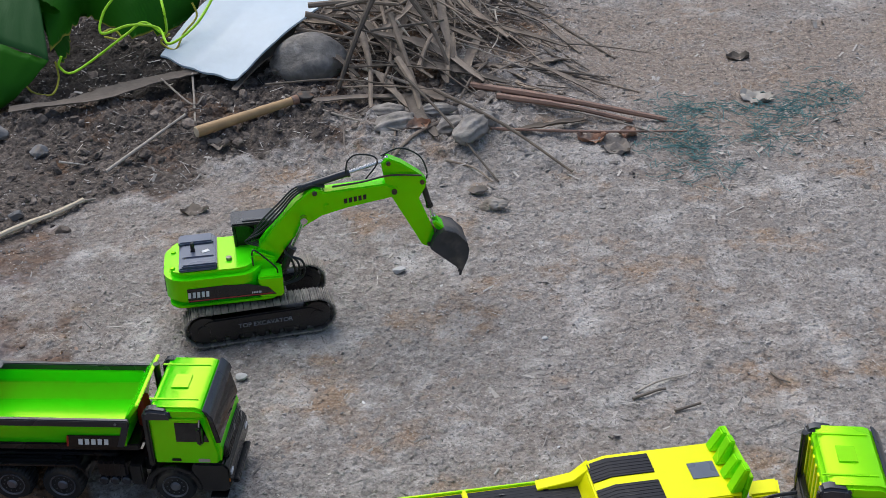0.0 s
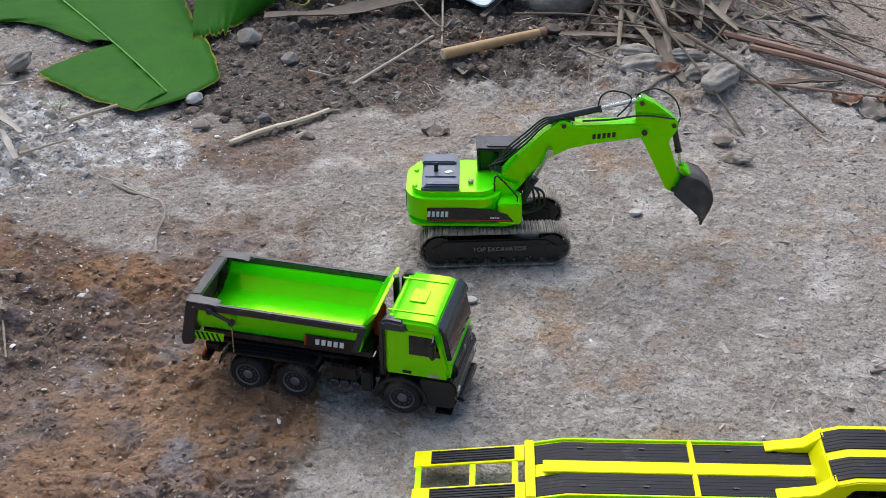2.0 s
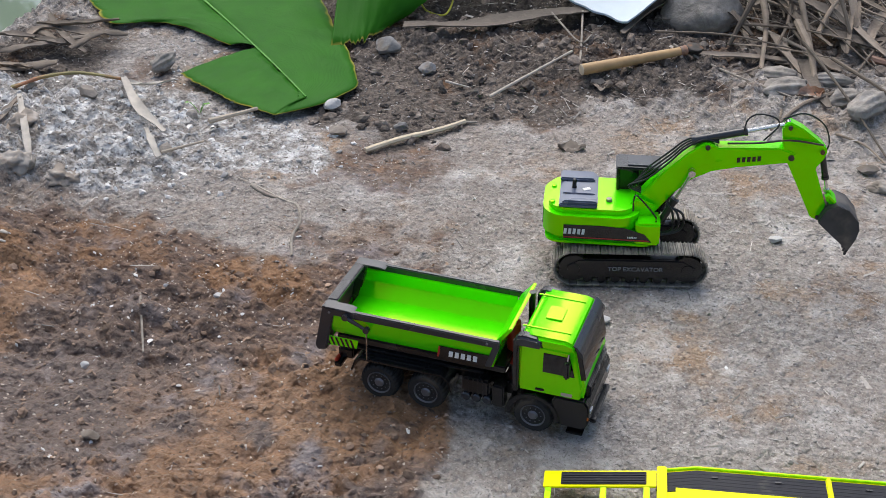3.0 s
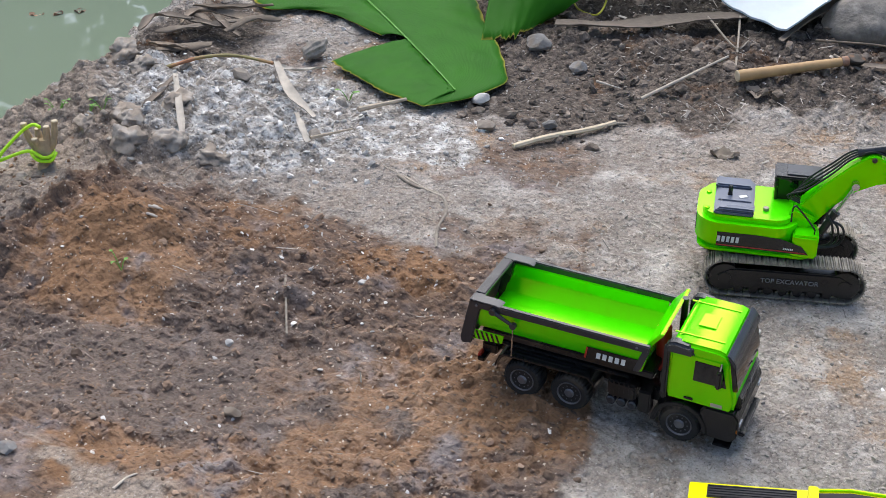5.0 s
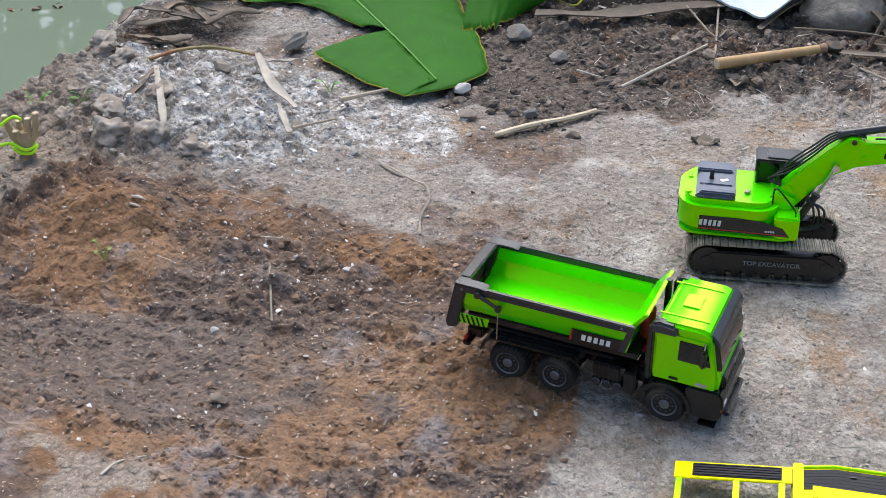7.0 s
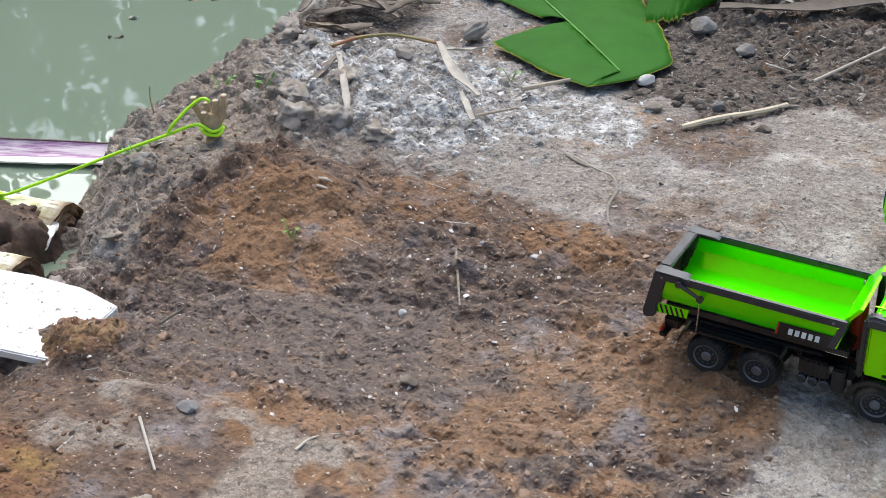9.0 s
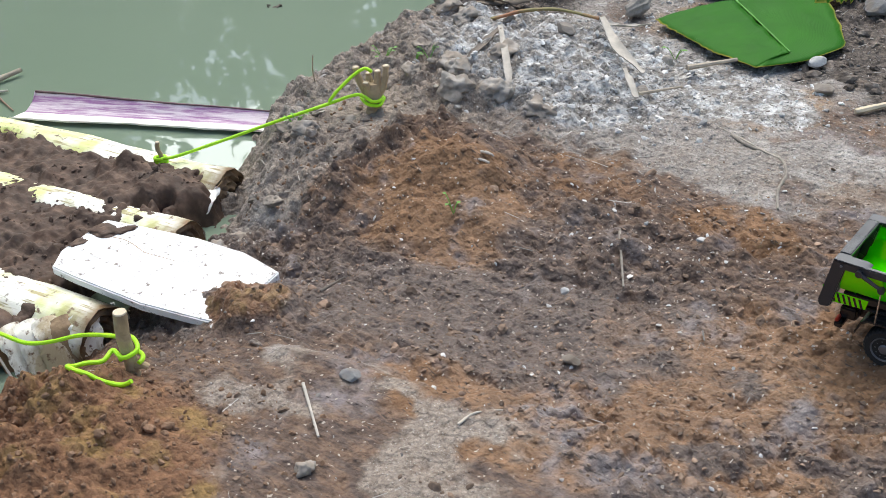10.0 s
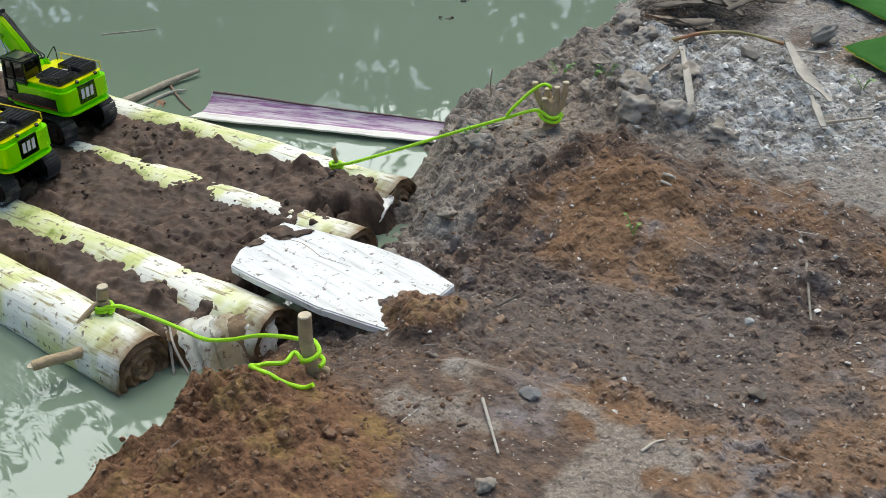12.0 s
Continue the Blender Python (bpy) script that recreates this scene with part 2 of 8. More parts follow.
    sandy = ramp(fine, 0.34, 0.66, (0.235, 0.155, 0.098), (0.40, 0.295, 0.205))
    grey = ramp(tan_at, 0.53, 0.64, grey, sandy)
    grey = ramp(tex(17.0, 7, 0.75), 0.53, 0.66, grey, (0.49, 0.455, 0.42))
    grey = ramp(patch, 0.53, 0.70, grey, (0.52, 0.49, 0.455))
    grey = blend(soft(tone.outputs[2], 0.2, 1.0, k=1.0), grey, ramp(fine, 0.34, 0.66, (0.195, 0.152, 0.119), (0.39, 0.322, 0.262)))
    grey = graded(graded(grey, g1[0], 0.93, 1.07), g2[0], 0.90, 1.10)
    grey = ramp(speck, 0.60, 0.72, grey, (0.58, 0.55, 0.515))
    grey = ramp(speck, 0.42, 0.31, grey, (0.10, 0.085, 0.073))
    # brown soil: wet mud, loam, orange clay, lilac silt
    orange = ramp(clay, 0.32, 0.70, (0.172, 0.092, 0.045), (0.310, 0.174, 0.092))
    wet = ramp(clay, 0.30, 0.72, (0.078, 0.054, 0.043), (0.176, 0.125, 0.100))
    lilac = ramp(clay, 0.30, 0.70, (0.155, 0.128, 0.122), (0.30, 0.255, 0.245))
    loam = ramp(clay, 0.30, 0.70, (0.130, 0.081, 0.053), (0.255, 0.162, 0.108))
    brown = ramp(drag, 0.42, 0.62, wet, loam)
    brown = blend(soft(tone.outputs[1], 0.25, 0.95, k=1.0), brown, wet)
    brown = blend(soft(tone.outputs[0], 0.10, 0.65, k=0.9), brown, orange)
    brown = ramp(patch, 0.55, 0.68, brown, lilac)
    brown = ramp(scrape, 0.42, 0.33, brown, (0.070, 0.050, 0.040))
    brown = ramp(scrape, 0.58, 0.72, brown, (0.28, 0.19, 0.13))
    brown = graded(graded(brown, g1[0], 0.93, 1.07), g2[0], 0.93, 1.07)
    brown = ramp(g2[1], 0.985, 0.990, brown, (0.48, 0.41, 0.34))
    crust = tex(22, 8, 0.62)
    earth = ramp(fine, 0.36, 0.64, (0.165, 0.142, 0.120), (0.43, 0.40, 0.365))
    white = ramp(crust, 0.44, 0.62, earth, (0.72, 0.71, 0.69))
    white = ramp(mid, 0.50, 0.40, white, earth)
    white = graded(graded(white, g1[0], 0.80, 1.10), g2[0], 0.88, 1.10)
    white = ramp(g2[1], 0.955, 0.97, white, (0.14, 0.118, 0.098))
    dark = ramp(fine, 0.3, 0.72, (0.034, 0.027, 0.022), (0.185, 0.150, 0.124))
    dark = ramp(tan_at, 0.52, 0.62, dark, (0.115, 0.060, 0.028))
    dark = graded(dark, g1[0], 0.6, 1.4)
    mound = ramp(clay, 0.3, 0.72, (0.125, 0.060, 0.030), (0.285, 0.148, 0.076))
    mound = ramp(mid, 0.50, 0.66, mound, (0.27, 0.165, 0.062))
    mound = graded(mound, g1[0], 0.80, 1.20)
    col = blend(soft(sep.outputs[0], 0.15, 0.70, k=0.9), grey, brown)
    col = blend(soft(sep.outputs[1], 0.35, 0.75), col, white)
    # shade in the hollow under the folded leaf, painted as near-black soil
    hollow_shade = ramp(fine, 0.3, 0.72, (0.010, 0.008, 0.006), (0.055, 0.043, 0.033))
    dark = blend(soft(at2.outputs["Alpha"], 0.3, 0.7), dark, hollow_shade)
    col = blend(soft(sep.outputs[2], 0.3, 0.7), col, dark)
    al = n.new("ShaderNodeMath")
    al.operation = "SUBTRACT"
    al.inputs[0].default_value = 1.0
    l.new(at.outputs["Alpha"], al.inputs[1])
    col = blend(soft(al.outputs[0], 0.3, 0.7), col, mound)
    l.new(col, p.inputs["Base Color"])
    rr = n.new("ShaderNodeMapRange")
    rr.inputs[3].default_value, rr.inputs[4].default_value = 0.92, 0.42
    l.new(tone.outputs[1], rr.inputs[0])
    l.new(rr.outputs[0], p.inputs["Roughness"])
    clod = cells(62, "SMOOTH_F1")
    last = None
    for src, far, up in ((clod.outputs["Distance"], 0.007, False), (clay, 0.012, True), (fine, 0.005, True), (grit.outputs["Distance"], 0.0032, False), (speck, 0.002, True)):
        b = n.new("ShaderNodeBump")
        b.inputs["Strength"].default_value, b.inputs["Distance"].default_value = 1.0, far
        b.invert = not up
        l.new(src, b.inputs["Height"])
        if last:
            l.new(last.outputs[0], b.inputs["Normal"])
        last = b
    l.new(last.outputs[0], p.inputs["Normal"])
    return m


def water_material():
    m = bpy.data.materials.new("murky_water")
    m.use_nodes = True
    nt = m.node_tree
    n, l = nt.nodes, nt.links
    p = n["Principled BSDF"]
    tc = n.new("ShaderNodeTexCoord")
    t = n.new("ShaderNodeTexNoise")
    t.inputs["Scale"].default_value, t.inputs["Detail"].default_value = 0.7, 3.0
    l.new(tc.outputs["Object"], t.inputs["Vector"])
    mx = n.new("ShaderNodeMix")
    mx.data_type = "RGBA"
    l.new(t.outputs[0], mx.inputs["Factor"])
    mx.inputs["A"].default_value, mx.inputs["B"].default_value = (0.165, 0.222, 0.160, 1), (0.222, 0.278, 0.205, 1)
    l.new(mx.outputs["Result"], p.inputs["Base Color"])
    p.inputs["Roughness"].default_value = 0.02
    p.inputs["IOR"].default_value = 1.45
    r = n.new("ShaderNodeTexNoise")
    r.inputs["Scale"].default_value, r.inputs["Detail"].default_value = 5.0, 2.0
    l.new(tc.outputs["Object"], r.inputs["Vector"])
    b = n.new("ShaderNodeBump")
    b.inputs["Strength"].default_value, b.inputs["Distance"].default_value = 0.05, 0.02
    l.new(r.outputs[0], b.inputs["Height"])
    # stirred ripples beside the raft's near log
    geo = n.new("ShaderNodeVectorMath")
    geo.operation = "DISTANCE"
    geo.inputs[1].default_value = (-2.35, 0.12, -0.17)
    l.new(tc.outputs["Object"], geo.inputs[0])
    near = n.new("ShaderNodeMapRange")
    near.interpolation_type = "SMOOTHSTEP"
    near.inputs[1].default_value, near.inputs[2].default_value, near.inputs[3].default_value, near.inputs[4].default_value = 0.05, 0.65, 0.06, 0.0
    l.new(geo.outputs["Value"], near.inputs[0])
    mp = n.new("ShaderNodeMapping")
    mp.inputs["Rotation"].default_value, mp.inputs["Scale"].default_value = (0, 0, radians(40)), (7.0, 22.0, 1.0)
    l.new(tc.outputs["Object"], mp.inputs["Vector"])
    wv = n.new("ShaderNodeTexNoise")
    wv.inputs["Scale"].default_value, wv.inputs["Detail"].default_value, wv.inputs["Distortion"].default_value = 1.0, 2.0, 1.2
    l.new(mp.outputs[0], wv.inputs["Vector"])
    b2 = n.new("ShaderNodeBump")
    b2.inputs["Distance"].default_value = 0.02
    l.new(near.outputs[0], b2.inputs["Strength"])
    l.new(wv.outputs[0], b2.inputs["Height"])
    l.new(b.outputs[0], b2.inputs["Normal"])
    l.new(b2.outputs[0], p.inputs["Normal"])
    p.inputs["Specular IOR Level"].default_value = 1.0
    return m


def leaf_material(name, a, b, edge):
    """Banana leaf: cross veins run out from the midrib (the mesh's uv x along the rib, y across), dry margin by the rim attribute."""
    m = bpy.data.materials.new(name)
    m.use_nodes = True
    nt = m.node_tree
    n, l = nt.nodes, nt.links
    p = n["Principled BSDF"]
    at = n.new("ShaderNodeAttribute")
    at.attribute_name = "leaf"
    sep = n.new("ShaderNodeSeparateColor")
    l.new(at.outputs["Color"], sep.inputs[0])
    tc = n.new("ShaderNodeTexCoord")
    no = n.new("ShaderNodeTexNoise")
    no.inputs["Scale"].default_value, no.inputs["Detail"].default_value = 9.0, 5.0
    l.new(tc.outputs["Object"], no.inputs["Vector"])
    wv = n.new("ShaderNodeMath")
    wv.operation = "SINE"
    ml = n.new("ShaderNodeMath")
    ml.operation = "MULTIPLY"
    ml.inputs[1].default_value = 900.0
    l.new(sep.outputs[1], ml.inputs[0])
    l.new(ml.outputs[0], wv.inputs[0])
    mx = n.new("ShaderNodeMix")
    mx.data_type = "RGBA"
    l.new(no.outputs[0], mx.inputs["Factor"])
    mx.inputs["A"].default_value, mx.inputs["B"].default_value = (*a, 1), (*b, 1)
    rim = n.new("ShaderNodeMath")
    rim.operation = "MULTIPLY_ADD"
    l.new(no.outputs[0], rim.inputs[0])
    rim.inputs[1].default_value = 0.8
    l.new(sep.outputs[0], rim.inputs[2])
    rg = n.new("ShaderNodeMapRange")
    rg.inputs[1].default_value, rg.inputs[2].default_value = 1.15, 1.45
    l.new(rim.outputs[0], rg.inputs[0])
    m2 = n.new("ShaderNodeMix")
    m2.data_type = "RGBA"
    l.new(rg.outputs[0], m2.inputs["Factor"])
    l.new(mx.outputs["Result"], m2.inputs["A"])
    m2.inputs["B"].default_value = (*edge, 1)
    l.new(m2.outputs["Result"], p.inputs["Base Color"])
    p.inputs["Roughness"].default_value = 0.55
    p.inputs["Specular IOR Level"].default_value = 0.12
    bp = n.new("ShaderNodeBump")
    bp.inputs["Strength"].default_value, bp.inputs["Distance"].default_value = 0.12, 0.002
    l.new(wv.outputs[0], bp.inputs["Height"])
    l.new(bp.outputs[0], p.inputs["Normal"])
    return m


def streaked(name, base, second, spots, stretch=(1.2, 16.0, 16.0), amount=(0.45, 0.62), spot=(0.60, 0.66), rough=0.6, turn=0.0, bump=0.4):
    """Fibrous surface: streaks of a second colour along x, and scattered small dark spots."""
    m = bpy.data.materials.new(name)
    m.use_nodes = True
    nt = m.node_tree
    n, l = nt.nodes, nt.links
    p = n["Principled BSDF"]
    tc = n.new("ShaderNodeTexCoord")
    mp = n.new("ShaderNodeMapping")
    mp.inputs["Rotation"].default_value, mp.inputs["Scale"].default_value = (0, 0, radians(turn)), stretch
    mp.vector_type = "TEXTURE" if turn else "POINT"
    l.new(tc.outputs["Object"], mp.inputs["Vector"])
    if turn:
        mp.inputs["Scale"].default_value = [1 / k for k in stretch]
    st = n.new("ShaderNodeTexNoise")
    st.inputs["Scale"].default_value, st.inputs["Detail"].default_value, st.inputs["Roughness"].default_value = 6.0, 7.0, 0.65
    l.new(mp.outputs[0], st.inputs["Vector"])
    fl = n.new("ShaderNodeTexNoise")
    fl.inputs["Scale"].default_value, fl.inputs["Detail"].default_value, fl.inputs["Roughness"].default_value = 55.0, 6.0, 0.65
    l.new(tc.outputs["Object"], fl.inputs["Vector"])
    col = None
    for src, (lo, hi), b in ((st, amount, second), (fl, spot, spots)):
        r = n.new("ShaderNodeMapRange")
        r.inputs[1].default_value, r.inputs[2].default_value = lo, hi
        l.new(src.outputs[0], r.inputs[0])
        mx = n.new("ShaderNodeMix")
        mx.data_type = "RGBA"
        l.new(r.outputs[0], mx.inputs["Factor"])
        if col is None:
            mx.inputs["A"].default_value = (*base, 1)
        else:
            l.new(col, mx.inputs["A"])
        mx.inputs["B"].default_value = (*b, 1)
        col = mx.outputs["Result"]
    l.new(col, p.inputs["Base Color"])
    p.inputs["Roughness"].default_value = rough
    bp = n.new("ShaderNodeBump")
    bp.inputs["Strength"].default_value, bp.inputs["Distance"].default_value = bump, 0.004
    l.new(st.outputs[0], bp.inputs["Height"])
    l.new(bp.outputs[0], p.inputs["Normal"])
    return m


M_BOARD = streaked("white_painted_board", (0.83, 0.83, 0.82), (0.50, 0.48, 0.46), (0.20, 0.165, 0.14), (1.0, 14.0, 14.0), (0.50, 0.74), (0.60, 0.66))
M_PURPLE = streaked("banana_sheath", (0.33, 0.145, 0.32), (0.74, 0.63, 0.68), (0.14, 0.07, 0.10), (1.0, 16.0, 16.0), (0.41, 0.58), (0.66, 0.74), 0.4, 27.6)
M_FIBRE = streaked("torn_white_fibre", (0.84, 0.80, 0.70), (0.42, 0.33, 0.20), (0.16, 0.09, 0.045), (2.0, 2.0, 0.35), (0.46, 0.60), (0.56, 0.66), 0.55, 0.0, 0.8)
M_CREAM = streaked("cream_sheath", (0.82, 0.80, 0.74), (0.62, 0.48, 0.50), (0.3, 0.2, 0.14), (1.0, 16.0, 16.0), (0.52, 0.68), (0.66, 0.72), 0.4, 27.6)


def log_material():
    """Peeled banana trunk: pale yellow-green, streaked along its length, with brown stains."""
    m = bpy.data.materials.new("banana_trunk")
    m.use_nodes = True
    nt = m.node_tree
    n, l = nt.nodes, nt.links
    p = n["Principled BSDF"]
    tc = n.new("ShaderNodeTexCoord")
    mp = n.new("ShaderNodeMapping")
    mp.inputs["Scale"].default_value = (1.0, 9.0, 9.0)
    l.new(tc.outputs["Object"], mp.inputs["Vector"])

    def tex(vec, scale, detail):
        t = n.new("ShaderNodeTexNoise")
        t.inputs["Scale"].default_value, t.inputs["Detail"].default_value = scale, detail
        l.new(vec, t.inputs["Vector"])
        return t.outputs[0]

    def mix(fac, lo, hi, a, b):
        r = n.new("ShaderNodeMapRange")
        r.inputs[1].default_value, r.inputs[2].default_value = lo, hi
        l.new(fac, r.inputs[0])
        mx = n.new("ShaderNodeMix")
        mx.data_type = "RGBA"
        l.new(r.outputs[0], mx.inputs["Factor"])
        for key, c in (("A", a), ("B", b)):
            if isinstance(c, tuple):
                mx.inputs[key].default_value = (*c, 1)
            else:
                l.new(c, mx.inputs[key])
        return mx.outputs["Result"]

    streak, blot, fine = tex(mp.outputs[0], 3.0, 5), tex(tc.outputs["Object"], 9.0, 6), tex(tc.outputs["Object"], 60.0, 5)
    c = mix(streak, 0.35, 0.65, (0.66, 0.70, 0.24), (0.86, 0.83, 0.52))
    c = mix(blot, 0.42, 0.56, c, (0.93, 0.91, 0.80))
    c = mix(tex(mp.outputs[0], 14.0, 6), 0.56, 0.68, c, (0.42, 0.36, 0.16))
    c = mix(blot, 0.36, 0.30, c, (0.34, 0.42, 0.07))
    c = mix(fine, 0.60, 0.70, c, (0.16, 0.10, 0.06))
    sx = n.new("ShaderNodeSeparateXYZ")
    l.new(tc.outputs["Object"], sx.inputs[0])
    near = n.new("ShaderNodeMath")
    near.operation = "MULTIPLY_ADD"
    l.new(blot, near.inputs[0])
    near.inputs[1].default_value = 0.35
    l.new(sx.outputs[0], near.inputs[2])
    c = mix(near.outputs[0], 0.26, 0.17, c, (0.21, 0.125, 0.06))
    l.new(c, p.inputs["Base Color"])
    p.inputs["Roughness"].default_value = 0.5
    bp = n.new("ShaderNodeBump")
    bp.inputs["Strength"].default_value, bp.inputs["Distance"].default_value = 0.7, 0.008
    l.new(streak, bp.inputs["Height"])
    l.new(bp.outputs[0], p.inputs["Normal"])
    return m


def random_object(mat, lo, hi):
    """Gives each object its own brightness."""
    nt = mat.node_tree
    info = nt.nodes.new("ShaderNodeObjectInfo")
    rg = nt.nodes.new("ShaderNodeMapRange")
    rg.inputs[3].default_value, rg.inputs[4].default_value = lo, hi
    nt.links.new(info.outputs["Random"], rg.inputs[0])
    sc = nt.nodes.new("ShaderNodeVectorMath")
    sc.operation = "SCALE"
    p = nt.nodes["Principled BSDF"]
    nt.links.new(p.inputs["Base Color"].links[0].from_socket, sc.inputs[0])
    nt.links.new(rg.outputs[0], sc.inputs["Scale"])
    nt.links.new(sc.outputs[0], p.inputs["Base Color"])


random_object(M_FROND, 0.4, 1.3)
random_object(M_TWIG, 0.55, 1.2)
random_object(M_BARK, 0.6, 1.3)
M_COIR = material("fibrous_coconut_husk", (0.27, 0.245, 0.215), 0.9, var=0.45, scale=45, bump=0.9, bump_scale=90, second=(0.37, 0.34, 0.31), amount=(0.5, 0.7))
M_CLODDARK = random_island(material("dark_clod", (0.140, 0.113, 0.092), 0.95, var=0.45, scale=90, bump=1.0, bump_scale=120, second=(0.235, 0.20, 0.168), amount=(0.48, 0.68)), 0.6, 1.35)
M_SOIL, M_WATER, M_LOG = soil_material(), water_material(), log_material()
M_LEAF = leaf_material("banana_leaf", (0.010, 0.085, 0.002), (0.027, 0.155, 0.004), (0.42, 0.36, 0.06))
M_LEAFBACK = leaf_material("banana_leaf_underside", (0.015, 0.072, 0.016), (0.032, 0.105, 0.028), (0.30, 0.30, 0.08))
M_MUD = material("wet_mud", (0.066, 0.037, 0.023), 0.72, var=0.5, scale=60, bump=0.8, bump_scale=75, second=(0.135, 0.084, 0.056), amount=(0.45, 0.7))
M_MUDCLOD = random_island(material("mud_clod", (0.085, 0.051, 0.034), 0.7, var=0.4, scale=90, bump=0.9, bump_scale=140), 0.7, 1.4)
M_CORE = material("trunk_end", (0.30, 0.20, 0.11), 0.7, var=0.4, scale=40, bump=0.7, bump_scale=70, second=(0.10, 0.06, 0.033), amount=(0.45, 0.65))


# ---- mesh tools ----
def finish(bm, bev=0.0, seg=2):
    if bev:
        es = [e for e in bm.edges if len(e.link_faces) == 2 and e.calc_face_angle(0) > 0.5]
        if es:
            bmesh.ops.bevel(bm, geom=es, offset=bev, segments=seg, affect="EDGES", clamp_overlap=True)
    return bm


def prism(pts, a, b, axis="y", bev=0.0015, seg=2):
    """A polygon drawn in the plane across axis, extruded from a to b. Planes: x: (y, z), y: (x, z), z: (x, y)."""
    bm = bmesh.new()
    put3 = {"x": lambda u, v, w: (w, u, v), "y": lambda u, v, w: (u, w, v), "z": lambda u, v, w: (u, v, w)}[axis]
    lo = [bm.verts.new(put3(u, v, a)) for u, v in pts]
    hi = [bm.verts.new(put3(u, v, b)) for u, v in pts]
    k = len(pts)
    bm.faces.new(lo)
    bm.faces.new(hi[::-1])
    for i in range(k):
        bm.faces.new((lo[i], hi[i], hi[(i + 1) % k], lo[(i + 1) % k]))
    bmesh.ops.recalc_face_normals(bm, faces=bm.faces)
    return finish(bm, bev, seg)


def block(sx, sy, sz, at=(0, 0, 0), bev=0.002, rot=(0, 0, 0), seg=2):
    """A bevelled box of that size round its centre."""
    bm = prism([(-sx / 2, -sy / 2), (sx / 2, -sy / 2), (sx / 2, sy / 2), (-sx / 2, sy / 2)], -sz / 2, sz / 2, "z", bev, seg)
    bmesh.ops.transform(bm, matrix=pose(*at, *rot), verts=bm.verts)
    return bm


def lathe(profile, axis="y", seg=20, at=(0, 0, 0)):
    """A profile of (radius, along) turned round an axis through at."""
    bm = bmesh.new()
    rings = []
    for r, h in profile:
        ring = []
        for i in range(seg):
            a = 2 * math.pi * i / seg
            c, s = r * math.cos(a), r * math.sin(a)
            v = {"x": (h, c, s), "y": (c, h, s), "z": (c, s, h)}[axis]
            ring.append(bm.verts.new((v[0] + at[0], v[1] + at[1], v[2] + at[2])))
        rings.append(ring)
    for p, q in zip(rings, rings[1:]):
        for i in range(seg):
            j = (i + 1) % seg
            bm.faces.new((p[i], p[j], q[j], q[i]))
    bm.faces.new(rings[0])
    bm.faces.new(rings[-1][::-1])
    bmesh.ops.recalc_face_normals(bm, faces=bm.faces)
    return bm


def rod(a, b, r, r2=None, seg=10, bev=0.0):
    """A round bar from a to b."""
    a, b = Vector(a), Vector(b)
    bm = lathe([(r, 0), (r2 or r, (b - a).length)], "z", seg)
    bmesh.ops.transform(bm, matrix=Matrix.Translation(a) @ (b - a).to_track_quat("Z", "Y").to_matrix().to_4x4(), verts=bm.verts)
    return finish(bm, bev)


def smooth_path(pts, n=6):
    """Catmull-Rom points through pts."""
    ps = [Vector(p) for p in pts]
    ps = [ps[0] * 2 - ps[1]] + ps + [ps[-1] * 2 - ps[-2]]
    out = []
    for i in range(1, len(ps) - 2):
        p0, p1, p2, p3 = ps[i - 1 : i + 3]
        for k in range(n):
            t = k / n
            out.append(0.5 * (2 * p1 + (p2 - p0) * t + (2 * p0 - 5 * p1 + 4 * p2 - p3) * t * t + (3 * p1 - p0 - 3 * p2 + p3) * t**3))
    return out + [ps[-2]]


def tube(pts, r, seg=8, n=6, r2=None, squash=1.0, wobble=0.0, rnd=None):
    """A round cord or stick along a smooth path; r2: the radius at its end; wobble: knobbly radius."""
    path = smooth_path(pts, n) if n > 1 else [Vector(p) for p in pts]
    bm, rings = bmesh.new(), []
    up = Vector((0, 0, 1))
    for i, p in enumerate(path):
        d = (path[min(i + 1, len(path) - 1)] - path[max(i - 1, 0)]).normalized()
        side = d.cross(up)
        side = side.normalized() if side.length > 1e-3 else Vector((1, 0, 0))
        top = side.cross(d).normalized()
        f = i / max(1, len(path) - 1)
        rr = r + ((r2 if r2 is not None else r) - r) * f
        if wobble and rnd:
            rr *= 1 + wobble * (rnd.random() - 0.5)
        rings.append([bm.verts.new(p + side * rr * math.cos(a) + top * rr * squash * math.sin(a))
                      for a in (2 * math.pi * k / seg for k in range(seg))])
    for p, q in zip(rings, rings[1:]):
        for i in range(seg):
            bm.faces.new((p[i], p[(i + 1) % seg], q[(i + 1) % seg], q[i]))
    bm.faces.new(rings[0])
    bm.faces.new(rings[-1][::-1])
    bmesh.ops.recalc_face_normals(bm, faces=bm.faces)
    return bm


def merged(*bms):
    out = bmesh.new()
    for b in bms:
        me = bpy.data.meshes.new("tmp")
        b.to_mesh(me)
        b.free()
        out.from_mesh(me)
        bpy.data.meshes.remove(me)
    return out


def moved(bm, m):
    bmesh.ops.transform(bm, matrix=m, verts=bm.verts)
    return bm


def mirrored(bm):
    """The same piece on the other side of y = 0."""
    bmesh.ops.scale(bm, vec=(1, -1, 1), verts=bm.verts)
    bmesh.ops.reverse_faces(bm, faces=bm.faces)
    return bm


